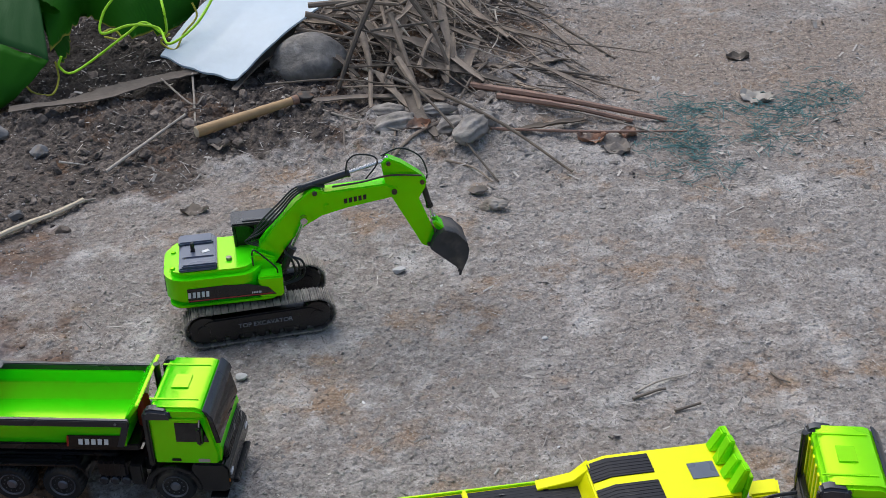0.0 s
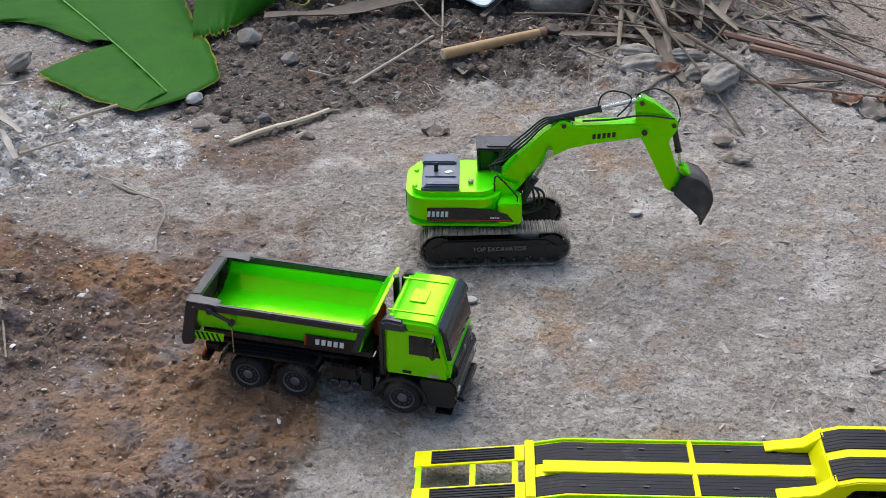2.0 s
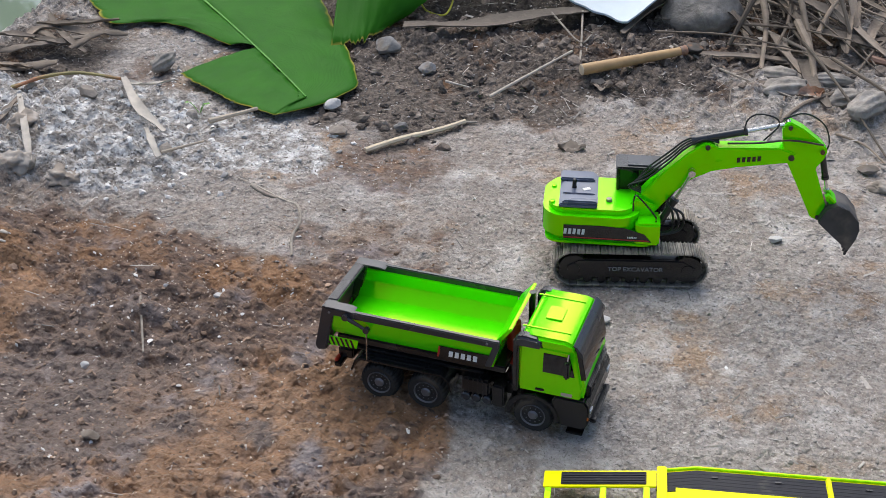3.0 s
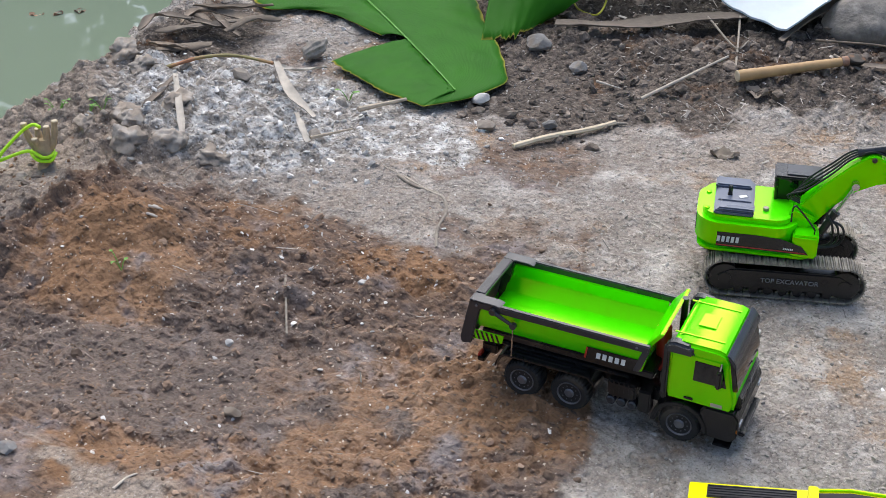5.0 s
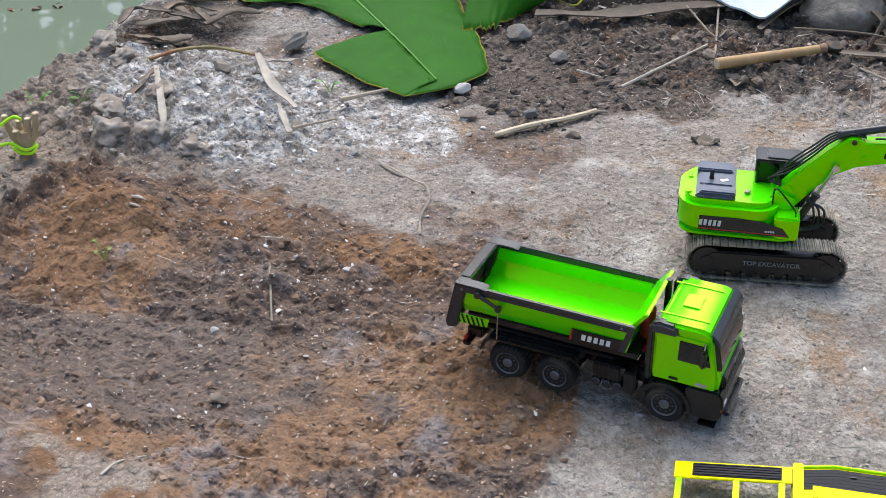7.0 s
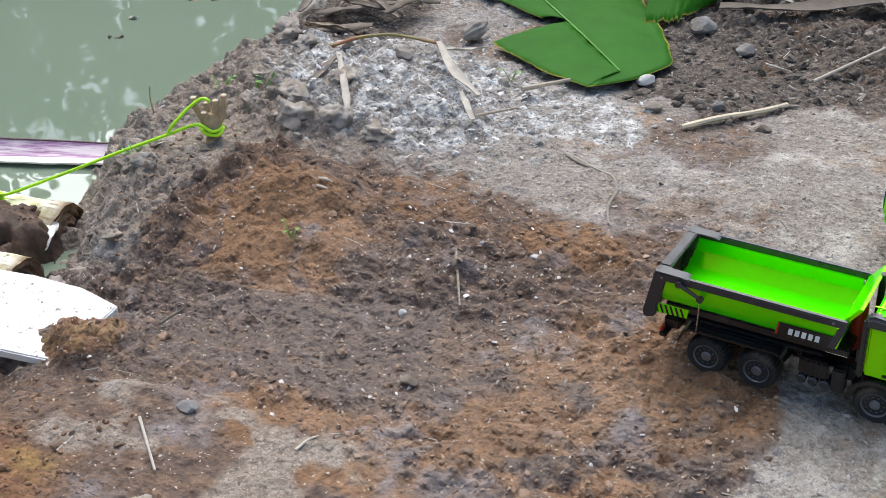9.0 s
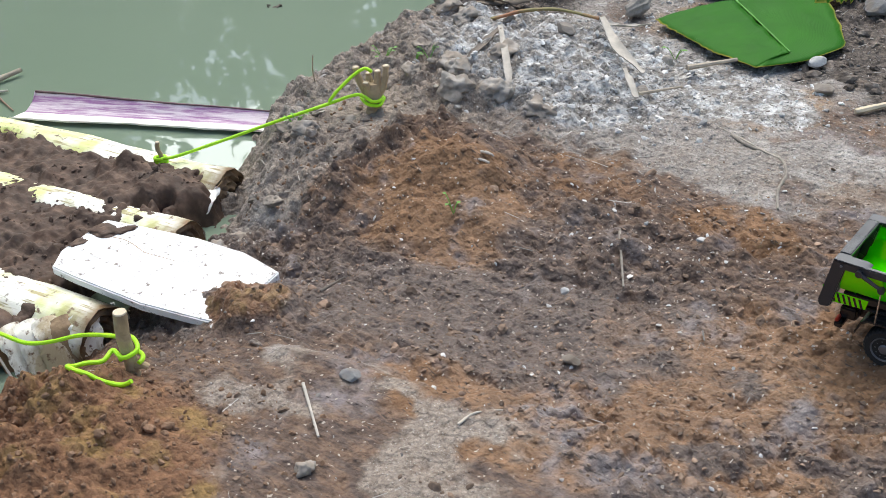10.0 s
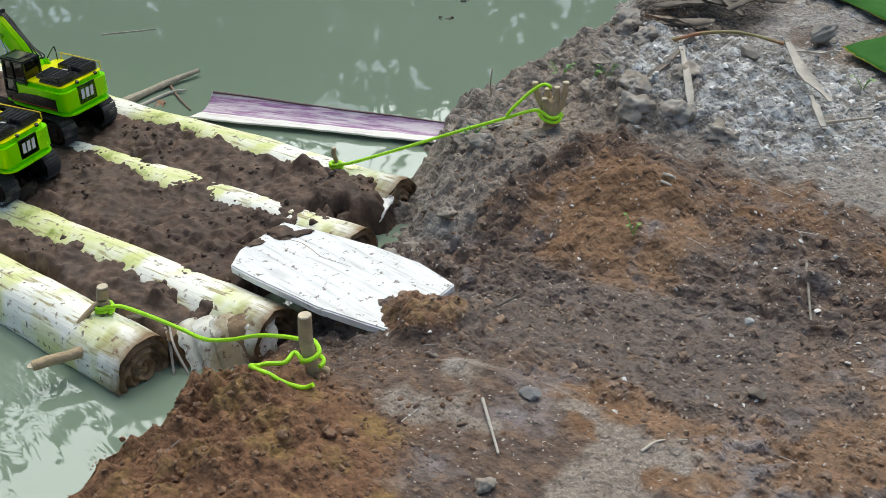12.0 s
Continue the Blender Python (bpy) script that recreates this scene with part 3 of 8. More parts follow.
def part(name, bm, mat, parent=None, label="", angle=35):
    """Links a bmesh as one mesh object, under a thing or a part."""
    me = bpy.data.meshes.new(name)
    bm.to_mesh(me)
    bm.free()
    me.materials.append(mat)
    me.polygons.foreach_set("use_smooth", [True] * len(me.polygons))
    me.set_sharp_from_angle(angle=radians(angle))
    ob = new(name, me)
    ob.parent = parent
    if label:
        ob["label"] = label
    return ob


def thing(name, label, category, group="", kind=""):
    return tagged(new(name), label, category, group, kind)


def array_mesh(name, verts, faces, mat, smooth=True):
    """A mesh from numpy arrays of vertices and equal-sized faces."""
    me = bpy.data.meshes.new(name)
    k = faces.shape[1]
    me.vertices.add(len(verts))
    me.vertices.foreach_set("co", np.ascontiguousarray(verts, np.float32).ravel())
    me.loops.add(faces.size)
    me.loops.foreach_set("vertex_index", np.ascontiguousarray(faces, np.int32).ravel())
    me.polygons.add(len(faces))
    me.polygons.foreach_set("loop_start", np.arange(0, faces.size, k, dtype=np.int32))
    me.polygons.foreach_set("use_smooth", np.full(len(faces), smooth))
    me.materials.append(mat)
    me.update(calc_edges=True)
    me.validate()
    return new(name, me)


PERM = np.random.RandomState(7).permutation(256)
PERM = np.concatenate([PERM, PERM, PERM])
GRAD = np.stack([np.cos(np.arange(256) * 2.399), np.sin(np.arange(256) * 2.399)], -1)


def perlin(x, y):
    x, y = np.asarray(x, float), np.asarray(y, float)
    xi, yi = np.floor(x).astype(int), np.floor(y).astype(int)
    xf, yf = x - xi, y - yi
    u, v = xf**3 * (xf * (xf * 6 - 15) + 10), yf**3 * (yf * (yf * 6 - 15) + 10)

    def corner(a, b):
        g = GRAD[PERM[PERM[(xi + a) & 255] + ((yi + b) & 255)]]
        return g[..., 0] * (xf - a) + g[..., 1] * (yf - b)

    lo = corner(0, 0) * (1 - u) + corner(1, 0) * u
    hi = corner(0, 1) * (1 - u) + corner(1, 1) * u
    return lo * (1 - v) + hi * v


def fbm(x, y, size, octaves=3, gain=0.5, seed=0.0):
    out, amp, k = 0.0, 1.0, 1.0 / size
    for o in range(octaves):
        out = out + amp * perlin(np.asarray(x) * k + seed + 17.3 * o, np.asarray(y) * k - seed + 9.1 * o)
        amp, k = amp * gain, k * 2.03
    return out


def billow(x, y, size, octaves=3, gain=0.5, seed=0.0):
    """Rounded lumps with sharp creases between them, about 0 to 1."""
    out, amp, k, total = 0.0, 1.0, 1.0 / size, 0.0
    for o in range(octaves):
        out = out + amp * np.abs(perlin(np.asarray(x) * k + seed + 11.7 * o, np.asarray(y) * k - seed + 5.3 * o)) * 2.2
        total, amp, k = total + amp, amp * gain, k * 2.07
    return out / total


def step(lo, hi, v):
    t = np.clip((np.asarray(v, float) - lo) / (hi - lo), 0, 1)
    return t * t * (3 - 2 * t)


def blob(x, y, cx, cy, rx, ry=None):
    """A soft round patch: 1 in its middle, 0 at its rim."""
    d = np.sqrt(((x - cx) / rx) ** 2 + ((y - cy) / (ry or rx)) ** 2)
    return 1 - step(0.35, 1.0, d)


# ---- ground and water ----
WATER_Z = -0.17
SHORE_Y = (-9, -3, 0.0, 0.39, 0.58, 0.74, 1.0, 1.32, 1.55, 1.73, 2.0, 2.46, 2.72, 3.13, 4.0, 9, 14)
SHORE_X = (-2.2, -1.9, -1.74, -1.82, -1.88, -1.92, -2.03, -2.12, -2.29, -2.44, -2.53, -2.55, -2.66, -2.72, -3.1, -4.2, -5.5)
BANK_Y = (-9, 0.3, 0.62, 0.85, 1.15, 1.4, 1.6, 2.2, 3.5, 14)
BANK_W = (0.4, 0.25, 0.26, 0.6, 0.75, 0.55, 0.22, 0.30, 0.4, 0.6)


DARK_X, DARK_Y = (-1.5, -1.25, -1.0, -0.9, -0.8, -0.64, -0.46, -0.2), (2.60, 2.46, 2.42, 2.56, 2.72, 2.86, 3.0, 3.1)
SPILL = (-1.674, 1.021, -0.020)
# middle of the hollow whose leaf shade is painted into the soil colour
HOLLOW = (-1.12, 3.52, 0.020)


def ground_z(x, y, detail=True):
    x, y = np.asarray(x, float), np.asarray(y, float)
    s = x - np.interp(y, SHORE_Y, SHORE_X) + 0.05 * fbm(x, y, 0.25, 3, seed=3)
    w = np.interp(y, BANK_Y, BANK_W)
    z = WATER_Z * (1 - np.clip(s / w, 0, 1)) ** 2 - 0.9 * np.clip(-s, 0, 0.5) * step(0, 0.1, -s)
    land = step(0.0, 0.25, s)
    # far banks of the pond
    far = np.maximum(step(-11, -12.5, x), np.maximum(step(-7, -8.5, y), step(12, 13.5, y)))
    z = np.where(s < 0, z * (1 - far) + 0.25 * far, z)
    # the raised ledge and the heap of dug soil beside the bridge's end
    edge = y - np.interp(x, (-1.75, -1.45, -1.2, -0.95, -0.7), (0.80, 0.97, 1.03, 1.09, 1.12))
    ledge = (1 - step(-0.06, 0.015, edge + 0.03 * fbm(x, y, 0.15, 3, seed=5))) * (1 - step(-0.85, -0.55, x)) * step(0.05, 0.3, s)
    z = z + 0.035 * ledge
    heap = blob(x, y, -1.62, 0.42, 0.42, 0.36)
    z = z + 0.05 * heap * step(0.0, 0.2, s)
    # the driven track down to the bridge, the dug face beside it, the rubbly hump, the litter bank
    lane = (1 - step(0.10, 0.28, np.abs(y - (1.30 + 0.12 * (x + 1.5))))) * step(-0.7, -1.2, x)
    z = z - 0.025 * lane * land
    z = z + 0.055 * blob(x, y, -1.72, 1.66, 0.3, 0.17)
    dug = blob(x, y, -1.60, 1.53, 0.24, 0.17)
    z = z + dug * (0.024 + (0.016 * billow(x, y, 0.10, 3, 0.5, seed=77) if detail else 0))
    z = z + 0.046 * blob(x + 0.03 * fbm(x, y, 0.08, 3, seed=81), y + 0.04 * fbm(x, y, 0.08, 3, seed=82), SPILL[0] + 0.01, SPILL[1], 0.15, 0.085)
    z = z + 0.06 * blob(x, y, -2.0, 2.15, 0.5, 0.4) * step(0, 0.3, s)
    z = z + 0.03 * step(3.15, 3.75, y) * (1 - step(0.0, 0.6, x)) * step(-2.6, -2.0, x)
    z = z + 0.03 * step(2.75, 3.1, y) * (1 - step(-0.1, 0.5, x)) * step(-1.5, -1.1, x)
    if not detail:
        return z
    near = 1 - step(6, 12, np.hypot(x, y - 2))
    rough = np.clip(blob(x, y, -1.95, 2.1, 0.85, 0.65) + 1.2 * blob(x, y, -2.1, 1.72, 0.5, 0.4) + 0.6 * heap
                    + step(2.7, 3.0, y) * (1 - step(0.0, 0.4, x)) + 0.9 * blob(x, y, -1.85, 1.35, 0.55, 0.45)
                    + (1 - step(0.15, 0.5, s)), 0, 1.6)
    rough = rough * (1 - 0.9 * blob(x, y, -2.03, 1.74, 0.2, 0.16))
    smooth_cut = blob(x, y, -1.62, 1.50, 0.27, 0.17)
    rough = rough * (1 - 0.75 * smooth_cut)
    soil = zone_brown(x, y)
    z = z + near * (0.010 * fbm(x, y, 0.45, 3, seed=1) + 0.006 * (1 + 0.8 * soil) * fbm(x, y, 0.11, 3, seed=2))
    z = z + near * (0.0036 + 0.003 * soil) * fbm(x, y, 0.032, 3, 0.7, seed=11)
    z = z + near * heap * (0.012 * fbm(x, y, 0.05, 3, 0.65, seed=71) + 0.010 * np.abs(fbm(x, y, 0.09, 2, seed=72)))
    # lumps with crevices between them, on the bank, the rubbly hump and the heap
    z = z + near * rough * (0.042 * np.abs(fbm(x, y, 0.22, 2, 0.5, seed=4)) + 0.030 * billow(x, y, 0.075, 3, 0.55, seed=6) + 0.008 * fbm(x, y, 0.030, 2, 0.65, seed=16) - 0.016)
    z = z + near * heap * 0.034 * (billow(x, y, 0.085, 4, 0.6, seed=73) - 0.4)
    # trodden and driven soil: broken clods off the track, drawn-out ridges along it
    along, across = x * 0.96 + y * 0.28, y * 0.96 - x * 0.28
    packed = (1 - step(0.06, 0.20, np.abs(y - (1.29 + 0.27 * (x + 1.2))))) * step(-0.55, -0.9, x)
    loose = np.clip(step(-0.12, 0.30, fbm(x, y, 0.20, 3, 0.6, seed=66)) + 0.8 * blob(x, y, -1.2, 1.62, 0.34, 0.22), 0, 1)
    z = z + near * soil * (1 - 0.6 * smooth_cut) * (0.028 * billow(along * 0.45, across, 0.095, 4, 0.50, seed=8) * (1 - 0.35 * packed) + 0.030 * loose * (1 - 0.8 * packed) * (billow(x, y, 0.060, 3, 0.5, seed=18) - 0.2) + 0.012 * billow(x, y, 0.16, 2, 0.5, seed=19) - 0.010)
    # fine grit of the open ground
    z = z + near * (1 - soil) * 0.0030 * billow(x, y, 0.028, 2, 0.6, seed=91)
    return z


def zone_brown(x, y):
    """Where the brown soil is spread."""
    right = np.interp(y, (0.9, 1.2, 1.46, 1.7, 1.93), (-0.45, -0.47, -0.46, -0.56, -0.69))
    top = np.interp(x, (-1.95, -1.76, -1.45, -1.17, -0.95, -0.69), (1.62, 1.72, 1.80, 1.83, 1.90, 1.95))
    wob = 0.05 * fbm(x, y, 0.2, 4, 0.6, seed=21)
    low = np.interp(x, (-1.6, -1.2, -0.9, -0.6), (0.95, 1.0, 1.0, 0.8))
    m = step(0.045, -0.03, x - right + wob) * step(0.20, -0.12, y - top + 3.0 * wob) * step(-0.06, 0.06, y - low + wob)
    return m * step(-1.98, -1.80, x)


def build_ground():
    def axis(lo, hi, d, far):
        out, side = list(np.arange(lo, hi + d / 2, d)), d
        left, right = [], []
        a, b, side = lo, out[-1], d
        while a > -far:
            side *= 1.28
            a -= side
            left.append(a)
        side = d
        while b < far:
            side *= 1.28
            b += side
            right.append(b)
        return np.array(left[::-1] + out + right)

    xs = axis(-2.65, 1.3, 0.0047, 400)
    fine_y = axis(0.42, 2.25, 0.0043, 400)
    far_y = axis(2.25, 4.05, 0.0064, 400)
    ys = np.concatenate([fine_y[fine_y < 2.25], far_y[far_y >= 2.25]])
    x, y = np.meshgrid(xs, ys)
    z = ground_z(x, y)
    nx, ny = len(xs), len(ys)
    v = np.stack([x, y, z], -1).reshape(-1, 3)
    i = np.arange(nx * ny).reshape(ny, nx)
    f = np.stack([i[:-1, :-1], i[:-1, 1:], i[1:, 1:], i[1:, :-1]], -1).reshape(-1, 4)
    ob = array_mesh("ground", v, f, M_SOIL)
    s = x - np.interp(y, SHORE_Y, SHORE_X)
    wob = fbm(x, y, 0.3, 4, 0.6, seed=31)
    brown = zone_brown(x, y) + 0.55 * blob(x, y, -1.0, 2.35, 0.25, 0.25) + 0.3 * blob(x, y, -1.45, 1.85, 0.4, 0.14)
    brown = np.maximum(brown, 1.0 * step(-0.45, 0.15, wob) * step(-0.45, -0.8, x) * step(1.15, 0.95, y))
    brown = np.maximum(brown, 0.7 * (1 - step(0.2, 0.6, s)) * step(1.5, 1.2, y)) + 0.5 * blob(x, y, -1.74, 1.5, 0.22, 0.15)
    brown = np.maximum(brown, 0.45 * step(0.15, 0.4, wob) * step(-0.3, -0.6, x) * step(2.9, 2.6, y))
    white = 1.3 * blob(x, y, -1.78, 2.22, 0.55, 0.42) + 0.8 * blob(x, y, -1.32, 2.32, 0.26, 0.2)
    white = white + 0.75 * blob(x, y, -1.22, 2.28, 0.12, 0.09) + 0.6 * blob(x, y, -1.02, 2.62, 0.16, 0.07)
    white = white + 0.15 * blob(x, y, -0.95, 0.72, 0.5, 0.28)
    dark = step(-0.14, 0.14, y - np.interp(x, DARK_X, DARK_Y) + 0.22 * wob) * (1 - 0.22 * step(-0.8, -1.0, x)) * (1 - step(-0.35, 0.25, x)) * step(-2.2, -1.5, x)
    dark = np.maximum(dark, 0.28 * (1 - step(0.02, 0.12, s + 0.12 * wob)) * step(1.2, 1.4, y))
    dark = np.maximum(dark, 0.9 * blob(x, y, -2.25, 2.55, 0.36, 0.42))
    dark = np.maximum(dark, 0.7 * step(3.3, 3.7, y) * (1 - step(0.0, 0.4, x)))
    heap = 1.2 * blob(x, y, SPILL[0], SPILL[1], 0.14, 0.10) + blob(x, y, -1.55, 0.45, 0.5, 0.42) + 0.6 * (1 - step(0.1, 0.35, s)) * step(0.95, 0.8, y)
    att = ob.data.color_attributes.new("zone", "FLOAT_COLOR", "POINT")
    rgba = np.stack([np.clip(c, 0, 1) for c in (brown, white, dark, 1 - np.clip(heap, 0, 1))], -1).astype(np.float32)
    att.data.foreach_set("color", rgba.ravel())
    o = 1.3 * blob(x, y, -1.60, 1.50, 0.26, 0.22) + 0.9 * blob(x, y, -0.68, 1.46, 0.34, 0.24) + 0.3 * blob(x, y, -1.40, 1.80, 0.34, 0.14) + 0.8 * blob(x, y, -1.05, 1.0, 0.40, 0.13)
    o = o + 0.9 * blob(x, y, -0.80, 1.15, 0.34, 0.20) + 0.8 * blob(x, y, -1.02, 1.78, 0.26, 0.10) + 0.6 * blob(x, y, -0.72, 1.80, 0.2, 0.14)
    lane = (1 - step(0.08, 0.26, np.abs(y - (1.27 + 0.28 * (x + 1.2))))) * step(-0.6, -0.9, x)
    wetness = 0.95 * lane + 1.2 * blob(x, y, -0.78, 1.18, 0.60, 0.36) + 0.5 * blob(x, y, -1.25, 1.5, 0.4, 0.25) + 0.7 * (1 - step(0.1, 0.3, s)) * step(1.15, 1.3, y)
    o = o * (1 + 1.6 * fbm(x, y, 0.16, 4, 0.65, seed=51)) + 0.30 * step(0.10, 0.45, fbm(x, y, 0.22, 4, 0.6, seed=52))
    earthy = 1.3 * blob(x, y, -1.0, 0.80, 0.8, 0.42) + 1.4 * blob(x, y, -2.08, 1.70, 0.5, 0.55) + 0.6 * blob(x, y, -1.9, 2.2, 0.6, 0.5) + 0.5 * blob(x, y, -1.1, 2.1, 0.6, 0.35) + 0.5 * blob(x, y, -0.7, 2.65, 0.5, 0.3)
    earthy = earthy + 0.9 * blob(x, y, 0.9, 3.7, 1.3, 0.9)
    earthy = earthy * (1 + 0.9 * fbm(x, y, 0.25, 4, 0.6, seed=53))
    # tone alpha: where the shade under the folded leaf is painted
    at2 = ob.data.color_attributes.new("tone", "FLOAT_COLOR", "POINT")
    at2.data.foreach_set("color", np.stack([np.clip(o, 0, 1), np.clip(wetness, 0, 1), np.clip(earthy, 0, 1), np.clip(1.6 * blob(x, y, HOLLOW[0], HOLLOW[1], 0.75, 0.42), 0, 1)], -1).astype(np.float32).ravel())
    tagged(ob, "trodden grey earth with brown soil and chalky rubble", "ground", kind="structure")
    return ob


def gz(x, y):
    return float(ground_z(np.array([x]), np.array([y]))[0])


build_ground()
water = array_mesh("water", np.array([(-13.5, -9, WATER_Z), (-1.2, -9, WATER_Z), (-1.2, 14, WATER_Z), (-13.5, 14, WATER_Z)]),
                   np.array([(0, 1, 2, 3)]), M_WATER)
tagged(water, "still murky green pond water", "water", kind="structure")


# ---- toy vehicles ----
def lettering(name, text, size, m, mat, parent):
    """Raised lettering with the built-in font, as a mesh."""
    cu = bpy.data.curves.new(name, "FONT")
    cu.body, cu.size, cu.extrude, cu.align_x, cu.align_y = text, size, 0.0004, "CENTER", "CENTER"
    tmp = bpy.data.objects.new(name, cu)
    me = bpy.data.meshes.new_from_object(tmp)
    bpy.data.objects.remove(tmp)
    bpy.data.curves.remove(cu)
    me.name = name
    me.transform(m)
    me.materials.clear()
    me.materials.append(mat)
    ob = new(name, me)
    ob.parent = parent
    return ob


def mark_bars(parent, m, width, height, mat, n=5):
    """A maker's mark as plain slanted bars."""
    w = width / n
    bars = [prism([(-w * 0.36 + i * w, -height / 2), (w * 0.30 + i * w, -height / 2), (w * 0.42 + i * w, height / 2), (-w * 0.24 + i * w, height / 2)],
                  0, 0.0006, "z", 0) for i in range(n)]
    return part("mark", moved(merged(*bars), m @ Matrix.Translation((-width / 2 + w / 2, 0, 0))), mat, parent, "plain pale maker's mark")


SIDE = Matrix(((1, 0, 0, 0), (0, 0, -1, 0), (0, 1, 0, 0), (0, 0, 0, 1)))  # lays an x-y drawing on a side that faces -y


def on_side(x, y, z):
    return Matrix.Translation((x, y, z)) @ SIDE


def wheel_part(parent, x, y, width, r=0.037, name="wheel"):
    """A tyre with lugs, its dished rim and hub; outer face towards the sign of y."""
    s = 1 if y > 0 else -1
    w = width
    prof = [(r * 0.60, -w / 2 + 0.002), (r * 0.86, -w / 2), (r * 0.97, -w / 2 + 0.003), (r, -w / 2 + 0.007), (r, w / 2 - 0.007),
            (r * 0.97, w / 2 - 0.003), (r * 0.86, w / 2), (r * 0.60, w / 2 - 0.002)]
    bm = lathe(prof, "y", 120)
    for v in bm.verts:
        # cross grooves of the tread
        rad = math.hypot(v.co.x, v.co.z)
        turn = math.atan2(v.co.z, v.co.x) / (2 * math.pi) * 30
        if rad > r * 0.95 and (turn % 1.0) < 0.42:
            k = 1 - 0.0022 / rad
            v.co.x, v.co.z = v.co.x * k, v.co.z * k
    ob = part(name, bm, M_RUBBER, parent, "black rubber tyre with a grey rim")
    ob.location = (x, y - s * w / 2, r)
    rp = [(r * 0.62, w * 0.2), (r * 0.62, w * 0.5 + 0.0004), (r * 0.585, w * 0.5 + 0.0002), (r * 0.54, w * 0.5 - 0.003), (r * 0.30, w * 0.5 - 0.0042),
          (r * 0.23, w * 0.5 - 0.001), (r * 0.20, w * 0.5 + 0.001), (r * 0.09, w * 0.5 + 0.0016)]
    rim = lathe([(a, s * b) for a, b in rp], "y", 28)
    nuts = [block(0.0026, 0.003, 0.0026, (r * 0.40 * math.cos(k), s * (w * 0.5 - 0.003), r * 0.40 * math.sin(k)), 0.0005)
            for k in (2 * math.pi * i / 10 for i in range(10))]
    rm = part("rim", merged(rim, *nuts), M_RIM, ob, "grey rim with bolts")
    return ob, rm


def rounded(x0, x1, y0, y1, r, n=5):
    """A rectangle with round corners, as points."""
    out = []
    for cx, cy, a0 in ((x1 - r, y1 - r, 0), (x0 + r, y1 - r, 90), (x0 + r, y0 + r, 180), (x1 - r, y0 + r, 270)):
        out += [(cx + r * math.cos(radians(a0 + 90 * k / n)), cy + r * math.sin(radians(a0 + 90 * k / n))) for k in range(n + 1)]
    return out


def crawler_track(parent, y0, y1, length=0.32, height=0.086, text=True, shoe_mat=None):
    """One crawler track: side frame, rollers, and its shoes one by one."""
    side = -1 if y0 < 0 else 1
    out_y = min(y0, y1) if side < 0 else max(y0, y1)
    yc, wd = (y0 + y1) / 2, abs(y1 - y0)
    r = height / 2
    half = length / 2 - r
    fr = part("track_frame", prism([(-half - 0.012, 0.022), (half + 0.012, 0.022), (half + 0.018, 0.05), (half - 0.01, 0.066), (-half + 0.01, 0.066), (-half - 0.018, 0.05)],
                                   yc - wd * 0.46, yc + wd * 0.46, "y", 0.003), M_BLACK, parent, "black track frame")
    for x, nm in ((-half, "sprocket"), (half, "idler")):
        teeth = [moved(block(0.006, wd * 0.3, 0.008, (0, 0, r * 0.80), 0.001), pose(0, 0, 0, 0, i * 30, 0)) for i in range(12)]
        hub = lathe([(0.004, -wd * 0.49), (0.012, -wd * 0.49), (0.013, -wd * 0.42), (r * 0.70, -wd * 0.40), (r * 0.70, wd * 0.40), (0.013, wd * 0.42), (0.012, wd * 0.49), (0.004, wd * 0.49)], "y", 24)
        part(nm, moved(merged(hub, *teeth), Matrix.Translation((x, yc, r))), M_BLACK, fr)
    for i in range(7):
        x = -half + 0.03 + (2 * half - 0.06) * i / 6
        part("roller", lathe([(0.004, -wd * 0.4), (0.0095, -wd * 0.38), (0.0095, wd * 0.38), (0.004, wd * 0.4)], "y", 14, (x, yc, 0.0175)), M_BLACK, fr)
    # shoes round the loop
    loop = 4 * half + 2 * math.pi * (r - 0.004)
    n = 46
    pitch = loop / n
    shoe = merged(block(pitch * 0.93, wd, 0.0035, (0, 0, 0), 0.0006, seg=1), block(0.0022, wd * 0.98, 0.0035, (pitch * 0.22, 0, 0.003), 0.0005, seg=1),
                  block(0.0022, wd * 0.98, 0.003, (-pitch * 0.22, 0, 0.0028), 0.0005, seg=1), block(pitch * 0.8, wd * 0.3, 0.006, (0, 0, -0.004), 0.0008, seg=1))
    me = None
    rr = r - 0.004
    for i in range(n):
        d = i * pitch
        if d < 2 * half:
            x, z, a = -half + d, r + rr, 0
        elif d < 2 * half + math.pi * rr:
            q = (d - 2 * half) / rr
            x, z, a = half + rr * math.sin(q), r + rr * math.cos(q), math.degrees(q)
        elif d < 4 * half + math.pi * rr:
            x, z, a = half - (d - 2 * half - math.pi * rr), r - rr, 180
        else:
            q = (d - 4 * half - math.pi * rr) / rr
            x, z, a = -half - rr * math.sin(q), r - rr * math.cos(q), 180 + math.degrees(q)
        if me is None:
            ob = part("track_shoe", shoe, shoe_mat or M_TRACK, fr)
            me = ob.data
        else:
            ob = new("track_shoe", me)
            ob.parent = fr
        ob.matrix_local = pose(x, yc, z, 0, a, 0)
    if text:
        lettering("lettering", "TOP EXCAVATOR", 0.0140, on_side(0.01, out_y - 0.0006, 0.045), M_PRINT, fr)
    return fr


